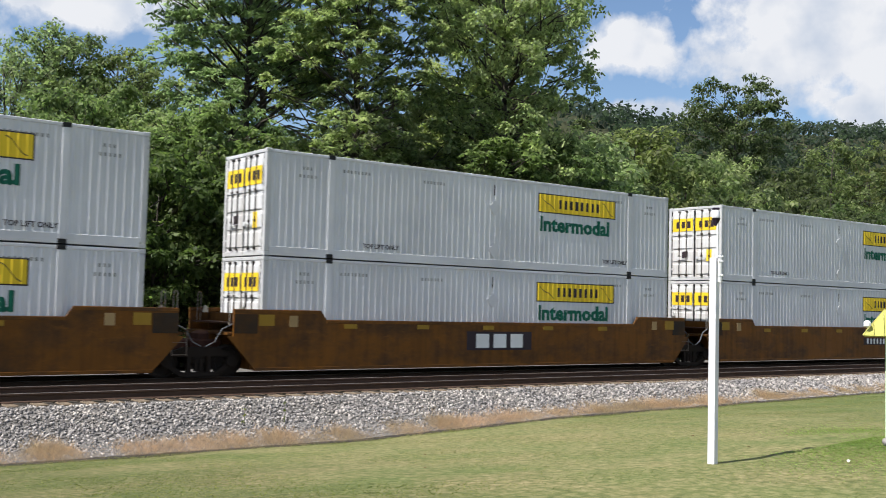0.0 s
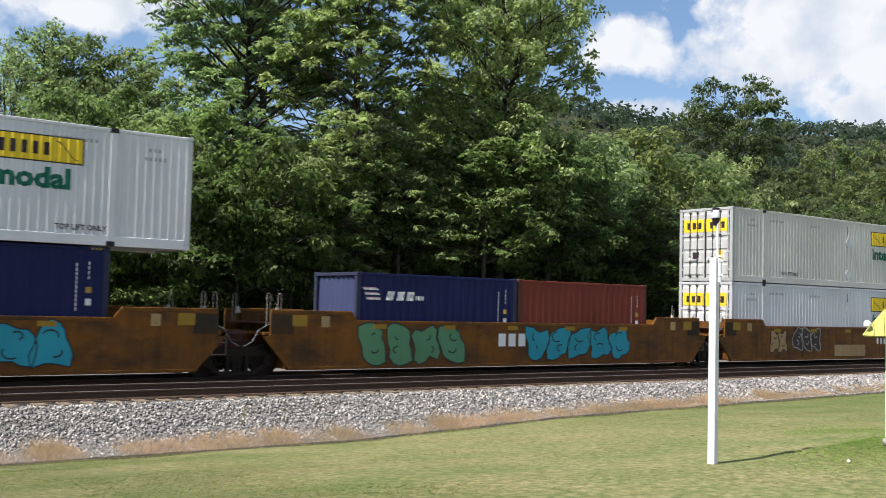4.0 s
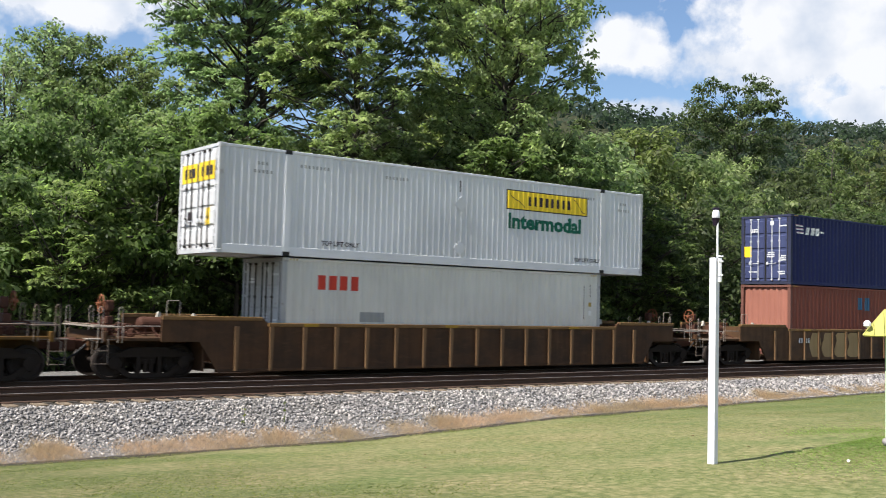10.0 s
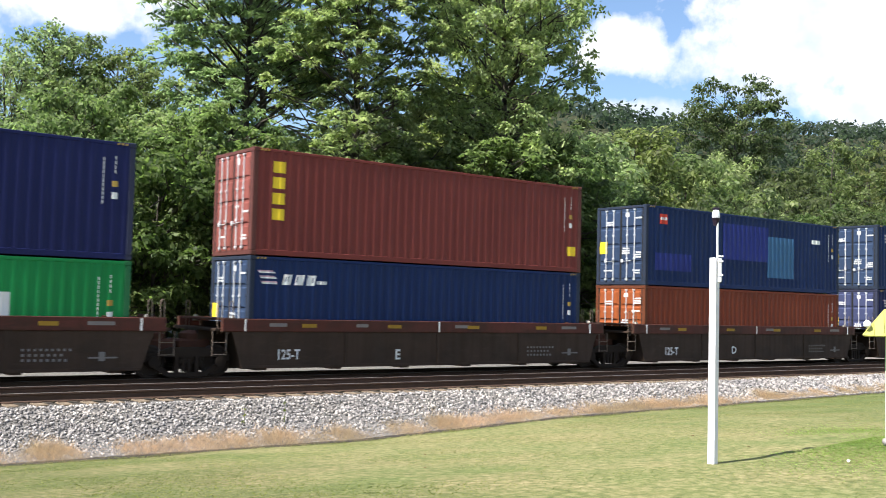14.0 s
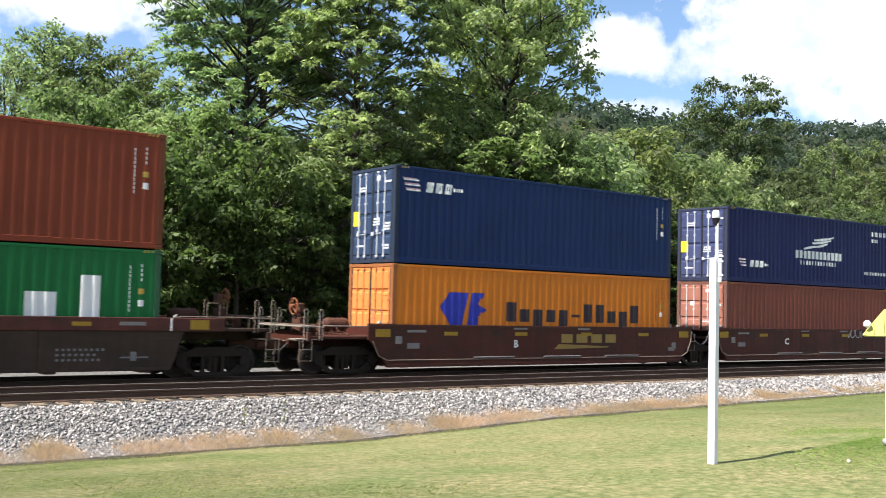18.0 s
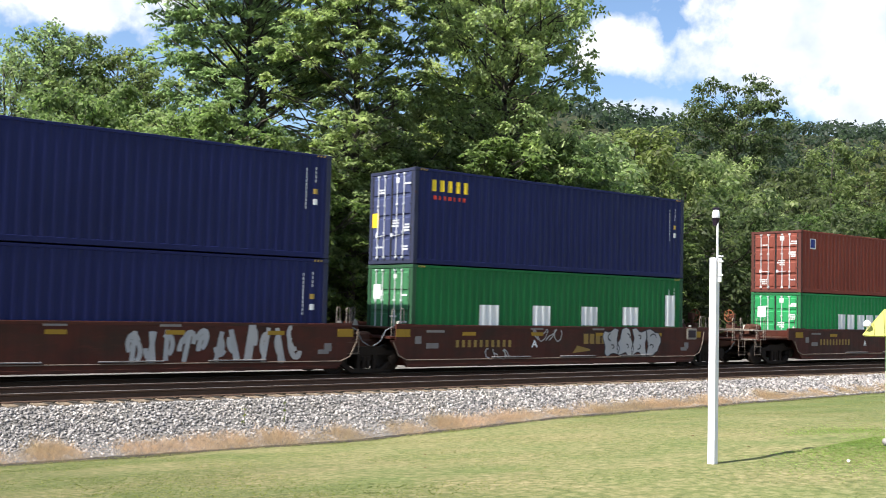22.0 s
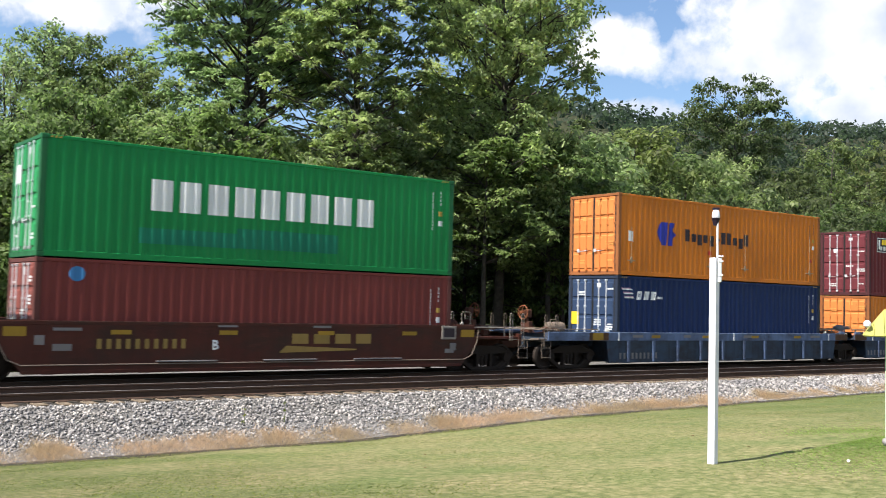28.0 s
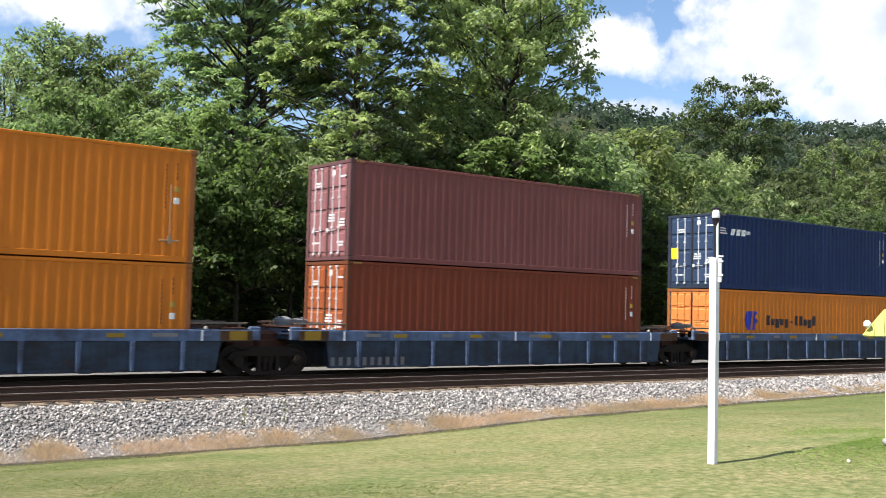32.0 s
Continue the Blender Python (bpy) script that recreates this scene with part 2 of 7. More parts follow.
gx = axis([(-3000, -60, 8), (-60, 0, 12), (0, 40, 54), (40, 120, 20), (120, 3000, 14)])
gy = axis([(-3000, -60, 6), (-60, -26, 8), (-26, -8.3, 36), (-8.3, -7.9, 1), (-7.9, 6.5, 4), (6.5, 60, 16), (60, 3000, 12)])
gv = [(x, y, ground_z(x, y) + (0.03 * noise.noise((x * 0.5, y * 0.5, 0)) if -26 < y < -8.3 else 0)) for y in gy for x in gx]
gf = [(j * len(gx) + i, j * len(gx) + i + 1, (j + 1) * len(gx) + i + 1, (j + 1) * len(gx) + i) for j in range(len(gy) - 1) for i in range(len(gx) - 1)]
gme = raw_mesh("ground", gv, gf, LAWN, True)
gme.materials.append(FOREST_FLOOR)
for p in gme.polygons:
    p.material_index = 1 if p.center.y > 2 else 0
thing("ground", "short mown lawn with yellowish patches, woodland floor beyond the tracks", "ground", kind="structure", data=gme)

# ballast bed under both tracks, with sloping shoulders
bx = axis([(-300, 0, 10), (0, 60, 260), (60, 600, 12)])
bv, bf = [], []
prof_y = [-8.85, -8.62, -8.3, -7.4, -6.4, -5.75, -5.5, -3.0, -2.2, -1.4, 1.4, 2.3, 5.4, 6.4]
for x in bx:
    t = toe_z(x)
    zz = [t - 0.05, t + 0.046, t + 0.035, t + (-.09 - t) * 0.36, t + (-.09 - t) * 0.74, -0.085, -0.05, -0.07, -0.14, -0.20, -0.20, -0.17, -0.20, -1.1]
    jag = 0.2 * noise.noise((x * 0.35, 2.0, 0)) + 0.16 * noise.noise((x * 0.8, 5.0, 0)) + 0.09 * noise.noise((x * 3.1, 9.0, 0))
    bv += [(x, y + (jag if k == 1 else 0), z + (0.02 * noise.noise((x * 2.0, 1.0, 4.0)) - 0.006 if k == 1 else 0)) for k, (y, z) in enumerate(zip(prof_y, zz))]
n = len(prof_y)
bf = [(i * n + j, (i + 1) * n + j, (i + 1) * n + j + 1, i * n + j + 1) for i in range(len(bx) - 1) for j in range(n - 1)]
bed_mesh = raw_mesh("ballast_bed", bv, bf, BALLAST)
bed_mesh.materials.append(SOIL)
for p in bed_mesh.polygons:
    p.material_index = 1 if -5.4 < p.center.y < 1.6 or p.center.y < -8.32 else 0
ballast = thing("ballast_bed", "pale grey crushed stone ballast shoulder along the tracks", "ballast", kind="structure", data=bed_mesh)


def scatter_stones(count, seed):
    rng = np.random.default_rng(seed)
    x = 2 + 58 * rng.random(count) ** 1.35
    y = rng.uniform(-8.55, -5.4, count)
    tz = np.interp(x, [-60, 11, 16.6, 28, 60, 150], [-0.70, -0.70, -0.50, -0.36, -0.2, -0.2])
    z = tz + (-0.085 - tz) * np.clip((y + 8.3) / 2.55, -0.1, 1.0)
    size = rng.uniform(0.02, 0.043, count) * (1 + x / 60)
    base = np.array([(1, 0, 0), (-1, 0, 0), (0, 1, 0), (0, -1, 0), (0, 0, 1), (0, 0, -1)], float)
    v = base[None] * rng.uniform(0.6, 1.25, (count, 6, 3)) + rng.normal(0, 0.16, (count, 6, 3))
    a = rng.uniform(0, 2 * np.pi, count)
    c, s = np.cos(a)[:, None], np.sin(a)[:, None]
    tilt = rng.uniform(-0.7, 0.7, count)[:, None]
    vx, vy, vz = v[..., 0] * c - v[..., 1] * s, v[..., 0] * s + v[..., 1] * c, v[..., 2]
    vy, vz = vy * np.cos(tilt) - vz * np.sin(tilt), vy * np.sin(tilt) + vz * np.cos(tilt)
    v = np.stack([vx, vy, vz * 0.8], -1) * size[:, None, None] + np.stack([x, y, z + size * 0.35], -1)[:, None]
    f = np.array([(0, 2, 4), (2, 1, 4), (1, 3, 4), (3, 0, 4), (2, 0, 5), (1, 2, 5), (3, 1, 5), (0, 3, 5)])
    return v.reshape(-1, 3), (f[None] + 6 * np.arange(count)[:, None, None]).reshape(-1, 3)


stone_mat, snt, sb = material("loose_stone")
sgeo = snt.nodes.new("ShaderNodeNewGeometry")
snt.links.new(mix(snt, 1.0, ramp(snt, sgeo.outputs["Random Per Island"], [(0, (0.075, 0.07, 0.066)), (0.45, (0.228, 0.212, 0.2)), (0.82, (0.37, 0.343, 0.318)), (1, (0.52, 0.48, 0.44))]),
                         ramp(snt, noise_node(snt, 0.6, 3, offset=False), [(0.3, (0.82, 0.82, 0.84)), (0.7, (1.08, 1.05, 1.01))]), "MULTIPLY"), sb.inputs["Base Color"])
sb.inputs["Roughness"].default_value = 0.85
bump(snt, sb, noise_node(snt, 40, 3), 0.4, 0.01)
part("loose_stones", raw_mesh("loose_stones", *scatter_stones(36000, 3), stone_mat), ballast)["kind"] = "stuff"


def blades(name, px, py, pz, h, width, lean, mat, seed):
    rng = np.random.default_rng(seed)
    k = len(px)
    a = rng.uniform(0, 2 * np.pi, k)
    root = np.stack([px, py, pz], -1)
    sidev = np.stack([np.cos(a), np.sin(a), np.zeros(k)], -1) * (width * rng.uniform(0.6, 1.3, k))[:, None]
    b = rng.uniform(0, 2 * np.pi, k)
    tip = root + np.stack([np.cos(b) * lean * h, np.sin(b) * lean * h, h], -1)
    v = np.stack([root - sidev, root + sidev, tip], 1).reshape(-1, 3)
    return raw_mesh(name, v, np.arange(3 * k).reshape(-1, 3), mat)


rng = np.random.default_rng(11)
count = 150000
lx = rng.uniform(1.0, 42.0, count)
ly = -8.45 - 13.5 * rng.random(count) ** 1.2
ly[:20000] = -8.42 - 0.45 * rng.random(20000) ** 1.5
lz = np.array([ground_z(a, b) for a, b in zip(lx, ly)])
tuft = np.array([noise.noise((a * 2.6, b * 2.6, 1.0)) + 0.6 * noise.noise((a * 9.0, b * 9.0, 5.0)) for a, b in zip(lx, ly)])
tall = rng.uniform(0.008, 0.02, count) * np.clip(1 + 0.7 * tuft, 0.5, 1.5)
tall[:20000] *= 2.6
thing("lawn_grass", "short yellow-green mown grass blades on the lawn", "grass", kind="stuff",
      data=blades("lawn_grass", lx, ly, lz, tall * 0.7, 0.006, 2.4, BLADE, 5))
count = 170000
tx = rng.uniform(1.0, 55.0, count)
clump = np.array([noise.noise((a * 0.9, 3.1, 0)) + 0.6 * noise.noise((a * 2.3, 7.7, 0)) for a in tx])
keep = rng.random(count) < np.clip(1.0 + 0.6 * clump, 0.7, 1)
tx, clump = tx[keep], clump[keep]
ty = -8.16 + rng.normal(0, 0.25, len(tx)) + 0.3 * clump
ty[::5] = rng.uniform(-8.75, -8.2, len(ty[::5]))
tz = np.array([toe_z(a) for a in tx]) + np.clip((ty + 8.3) * 0.26, -0.05, 0.4)
thing("dry_grass", "dry straw-coloured grass tufts at the foot of the ballast", "grass", kind="stuff",
      data=blades("dry_grass", tx, ty, tz, rng.uniform(0.03, 0.11, len(tx)) * np.clip(1.1 + 1.2 * clump, 0.7, 2.2) * np.interp(tx, [0, 22, 30], [1, 1, 0.55]), 0.0035, 1.1, STRAW, 6))

# ---------------------------------------------------------------- tracks


def rail_build(x0, x1):
    web = [(-0.07, -0.172), (0.07, -0.172), (0.07, -0.16), (0.012, -0.135), (0.010, -0.05), (0.036, -0.036), (0.036, -0.006), (0.026, -0.002),
           (-0.026, -0.002), (-0.036, -0.006), (-0.036, -0.036), (-0.010, -0.05), (-0.012, -0.135), (-0.07, -0.16)]
    b = Build()
    k = len(web)
    b.add([(x, y, z) for x in (x0, x1) for y, z in web], [(i, (i + 1) % k, (i + 1) % k + k, i + k) for i in range(k)] + [tuple(range(k)), tuple(range(2 * k - 1, k - 1, -1))])
    return b


def track(label, yc, top, tie_mat):
    tr = thing("railway_track", label, "railway track", "parallel tracks", at=pose(0, yc, top))
    for s in (-1, 1):
        r = part("rail", shared(("rail",), lambda: rail_build(-300, 600), RAIL_SIDE), tr, "rusty steel rail with a shiny worn head", pose(0, s * 0.753, 0))
        part("running_surface", shared(("running_surface",), lambda: Build().box(-300, 600, -0.027, 0.027, -0.0015, 0.002), RAIL_TOP), r, "polished running surface")
    tie = shared(("sleeper", tie_mat.name), lambda: Build().box(-0.115, 0.115, -1.3, 1.3, -0.35, -0.178, 0.012), tie_mat)
    plate = shared(("tie_plate",), lambda: Build().box(-0.09, 0.09, -0.17, 0.17, -0.178, -0.160, 0.004), RAIL_SIDE)
    r2 = random.Random(4)
    for i in range(120):
        x = 1.0 + i * 0.51 + r2.uniform(-0.02, 0.02)
        t = part("sleeper", tie, tr, at=pose(x, r2.uniform(-0.03, 0.03), r2.uniform(-0.012, 0.004), 0, 0, r2.uniform(-1.2, 1.2)))
        for s in (-1, 1):
            part("tie_plate", plate, t, at=pose(0, s * 0.753, 0))
    return tr


track("empty near railway track on weathered timber sleepers", NEAR_Y, NEAR_RAIL_Z, TIE_END)
track("railway track that carries the passing container train", 0.0, RAIL_Z, TIE_WOOD)
# ---------------------------------------------------------------- train: containers
MOVING = []          # (thing, place along the train, y, z)
WHEELS = []          # wheelsets that turn
Z_FLOOR = 0.37
PITCH = {53: 0.21, 40: 0.278, 20: 0.278, 45: 0.278}
DEPTH = {53: 0.02, 40: 0.026, 20: 0.026}
SIZES = {53: (16.154, 2.591), 40: (12.192, 2.438), 20: (6.058, 2.438)}


def wave(x, size):
    """Depth of the corrugation at x, inwards from the outer face."""
    p, d = PITCH[size], DEPTH[size]
    u = (x / p) % 1.0
    if size == 53:
        flat, slope = 0.5, 0.16
    else:
        flat, slope = 0.26, 0.24
    if u < flat:
        return d if size == 53 else 0.0
    if u < flat + slope:
        k = (u - flat) / slope
    elif u < 1 - slope:
        k = 1.0
    else:
        k = (1 - u) / slope
    return d * (1 - k) if size == 53 else d * k


def wave_breaks(x0, x1, size):
    p = PITCH[size]
    marks = (0, 0.5, 0.66, 0.84) if size == 53 else (0, 0.26, 0.50, 0.76)
    xs = {x0, x1}
    for i in range(math.floor(x0 / p) - 1, math.ceil(x1 / p) + 1):
        for m in marks:
            x = (i + m) * p
            if x0 + 1e-4 < x < x1 - 1e-4:
                xs.add(x)
    return sorted(xs)


def side_build(size, h, z0=0.15, z1=0.09):
    length, width = SIZES[size]
    b = Build()
    xs = wave_breaks(-length / 2 + 0.12, length / 2 - 0.12, size)
    k = len(xs)
    vs = [(x, -width / 2 + 0.008 + wave(x, size), z) for z in (z0, h - z1) for x in xs]
    return b.add(vs, [(i, i + 1, i + 1 + k, i + k) for i in range(k - 1)])


def side_face(x, size):
    return -SIZES[size][1] / 2 + 0.008 + wave(x, size)


def patch_build(rects, size, lift=0.005):
    """Paint or film on the corrugated side, following its folds. rects: (x0, x1, z0, z1[, slant])."""
    b = Build()
    for r in rects:
        x0, x1, z0, z1 = r[:4]
        sl = r[4] if len(r) > 4 else 0.0
        xs = wave_breaks(x0, x1, size)
        vs = [(x + (sl if top else 0), side_face(x + (sl if top else 0), size) - lift, z1 if top else z0) for top in (0, 1) for x in xs]
        k = len(xs)
        b.add(vs, [(i, i + 1, i + 1 + k, i + k) for i in range(k - 1)])
    return b


TEXTS = {}


def text_mesh(text, x, z, height, mat, size=None, y=None, slant=0.0, spread=1.0, bold=0.03):
    """Lettering on a corrugated side, or on a flat plate at y."""
    key = (text, round(x, 3), round(z, 3), height, mat.name, size, y)
    if key in TEXTS:
        return TEXTS[key]
    cu = bpy.data.curves.new("lettering", "FONT")
    cu.body, cu.size, cu.resolution_u, cu.offset = text, height * 1.42, 2, height * bold
    tmp = bpy.data.objects.new("lettering", cu)
    me = bpy.data.meshes.new_from_object(tmp)
    bpy.data.objects.remove(tmp)
    bm = bmesh.new()
    bm.from_mesh(me)
    for v in bm.verts:
        v.co = (x + v.co.x * spread + slant * v.co.y, 0, z + v.co.y)
    if size:
        xs = [v.co.x for v in bm.verts]
        for c in wave_breaks(min(xs), max(xs), size)[1:-1]:
            bmesh.ops.bisect_plane(bm, geom=bm.verts[:] + bm.edges[:] + bm.faces[:], plane_co=(c, 0, 0), plane_no=(1, 0, 0))
        for v in bm.verts:
            v.co.y = side_face(v.co.x, size) - 0.009
    else:
        for v in bm.verts:
            v.co.y = y
    me.clear_geometry()
    bm.to_mesh(me)
    bm.free()
    me.materials.clear()
    me.materials.append(mat)
    TEXTS[key] = me
    return me


DARK_ROD = paint("grimy_rod_steel", (0.045, 0.038, 0.032), 0.6, 0.8)
STEEL = paint("galvanised_steel", (0.62, 0.62, 0.63), 0.45, 0.3, metal=0.25)
BLACK = paint("black_rubber", (0.02, 0.02, 0.02), 0.6, 0.2)
WHITE_P = paint("white_lettering", (0.72, 0.72, 0.70), 0.5, 0.25)
REFL_P = paint("dull_yellow_reflector", (0.29, 0.175, 0.022), 0.6, 0.6)
YELLOW_P = paint("yellow_film", (0.78, 0.55, 0.03), 0.5, 0.2)
DARK_P = paint("dark_lettering", (0.035, 0.025, 0.03), 0.5, 0.1)
GREEN_P = paint("green_lettering", (0.009, 0.10, 0.063), 0.5, 0.1)
RED_P = paint("red_film", (0.5, 0.05, 0.03), 0.5, 0.2)
BLUE_P = paint("blue_film", (0.03, 0.04, 0.32), 0.5, 0.1)
FILM_P = paint("dull_blue_film", (0.03, 0.095, 0.17), 0.5, 0.25)
SKY_P = paint("light_blue_film", (0.05, 0.18, 0.38), 0.5, 0.25)

OCHRE_STICKER = paint("ochre_sticker", (0.42, 0.28, 0.06), 0.6, 0.4)
PAINT = {
    "white": paint("white_paint", (0.62, 0.62, 0.635), 0.5, 0.18),
    "grey": paint("off_white_paint", (0.60, 0.58, 0.53), 0.5, 0.45),
    "navy": paint("navy_paint", (0.010, 0.0135, 0.07), 0.5, 0.25),
    "blue": paint("blue_paint", (0.0075, 0.021, 0.082), 0.5, 0.25),
    "brown": paint("red_brown_paint", (0.185, 0.038, 0.023), 0.55, 0.35),
    "brick": paint("brick_red_paint", (0.165, 0.036, 0.03), 0.55, 0.35),
    "rust": paint("orange_brown_paint", (0.182, 0.039, 0.0175), 0.55, 0.35),
    "salmon": paint("faded_brown_paint", (0.185, 0.057, 0.038), 0.6, 0.35),
    "maroon": paint("maroon_paint", (0.135, 0.019, 0.021), 0.5, 0.25),
    "plum": paint("faded_maroon_paint", (0.188, 0.062, 0.058), 0.55, 0.3),
    "green": paint("bright_green_paint", (0.012, 0.205, 0.052), 0.45, 0.2),
    "dgreen": paint("deep_green_paint", (0.012, 0.125, 0.034), 0.5, 0.25),
    "orange": paint("orange_paint", (0.58, 0.17, 0.015), 0.45, 0.22),
    "teal": paint("faded_teal_paint", (0.075, 0.24, 0.2), 0.55, 0.3),
}
# chalky end paint, most lightened to hold the sun's light; rubbed, rusting frames
FADED_LIT = {"navy": (0.05, 0.06, 0.13), "blue": (0.03, 0.05, 0.098), "orange": (0.60, 0.205, 0.055), "white": (0.60, 0.60, 0.60), "grey": (0.46, 0.46, 0.45), "brown": (0.21, 0.06, 0.042),
         "rust": (0.27, 0.072, 0.022), "brick": (0.23, 0.07, 0.055), "salmon": (0.33, 0.135, 0.095), "maroon": (0.14, 0.032, 0.038), "plum": (0.24, 0.10, 0.10), "green": (0.03, 0.26, 0.085), "dgreen": (0.05, 0.17, 0.075), "teal": (0.10, 0.25, 0.21)}
DOOR_PAINT = {k: paint("chalky_lit_" + k + "_door", v, 0.6, 0.6 if k not in ("white", "grey") else 1.0, dirt=(0.27, 0.2, 0.14) if k in ("white", "grey") else None) for k, v in FADED_LIT.items()}
FRAME_PAINT = {k: paint("rubbed_" + k + "_frame", tuple(0.8 * c + 0.012 for c in FADED_LIT[k]) if k in ("white", "grey") else tuple(0.45 * c + 0.010 for c in FADED_LIT[k]), 0.65, 1.0) for k in FADED_LIT}
WORDS = {"white": "white", "grey": "off-white", "navy": "navy blue", "blue": "dark blue", "brown": "red-brown", "rust": "orange-brown", "brick": "brick-red", "salmon": "faded salmon-brown",
         "maroon": "dark maroon", "plum": "faded maroon", "green": "bright green", "dgreen": "deep green", "orange": "orange", "teal": "faded teal"}


def door_build(w, h, ribs):
    b = Build()
    b.box(-0.035, 0.0, -w / 2, w / 2, 0, h, 0.008)
    for i in range(ribs):
        z0 = 0.09 + (h - 0.12) * i / ribs
        z1 = 0.09 + (h - 0.12) * (i + 1) / ribs - 0.07
        b.add([(-0.036, -w / 2 + 0.07, z0), (-0.036, w / 2 - 0.07, z0), (-0.036, w / 2 - 0.07, z1), (-0.036, -w / 2 + 0.07, z1),
               (-0.066, -w / 2 + 0.10, z0 + 0.04), (-0.066, w / 2 - 0.10, z0 + 0.04), (-0.066, w / 2 - 0.10, z1 - 0.04), (-0.066, -w / 2 + 0.10, z1 - 0.04)],
              [(4, 5, 6, 7), (0, 1, 5, 4), (1, 2, 6, 5), (2, 3, 7, 6), (3, 0, 4, 7)])
    return b


def rod_build(h):
    b = Build()
    b.tube([(0, 0, 0.02), (0, 0, h - 0.02)], 0.02, 8)
    for z in (0.04, h * 0.3, h * 0.62, h - 0.08):
        b.box(-0.03, 0.03, -0.045, 0.045, z, z + 0.06, 0.006)
    return b


def handle_build():
    return Build().tube([(0, -0.02, 0), (-0.02, 0.1, -0.02), (-0.02, 0.42, -0.03)], 0.014, 6).box(-0.03, 0.01, 0.36, 0.46, -0.07, 0.05, 0.006)


def front_build(w, h):
    b = Build()
    ys, xs = [], []
    y = -w / 2 + 0.1
    while y < w / 2 - 0.12:
        for d, u in ((0, 0), (0, 0.07), (0.036, 0.14), (0.036, 0.21)):
            if y + u < w / 2 - 0.1:
                ys.append(y + u)
                xs.append(d)
        y += 0.278
    k = len(ys)
    return b.add([(xs[i], ys[i], z) for z in (0.15, h - 0.1) for i in range(k)], [(i, i + k, i + 1 + k, i + 1) for i in range(k - 1)])


def louvre_front_build(w, h):
    return Build().box(-0.005, 0.03, -w / 2 + 0.1, w / 2 - 0.1, 0.12, h - 0.1)


def louvre_build(w):
    return Build().add([(-0.006, -w / 2 + 0.25, 0), (-0.006, w / 2 - 0.2, 0), (-0.05, w / 2 - 0.2, 0.05), (-0.05, -w / 2 + 0.25, 0.05), (-0.006, -w / 2 + 0.25, 0.13), (-0.006, w / 2 - 0.2, 0.13)],
                       [(0, 1, 2, 3), (3, 2, 5, 4)])


def casting_build():
    return Build().box(-0.09, 0.09, -0.081, 0.081, -0.06, 0.06, 0.012).box(-0.094, -0.089, -0.03, 0.03, -0.03, 0.03).box(-0.05, 0.05, -0.085, -0.08, -0.025, 0.025)


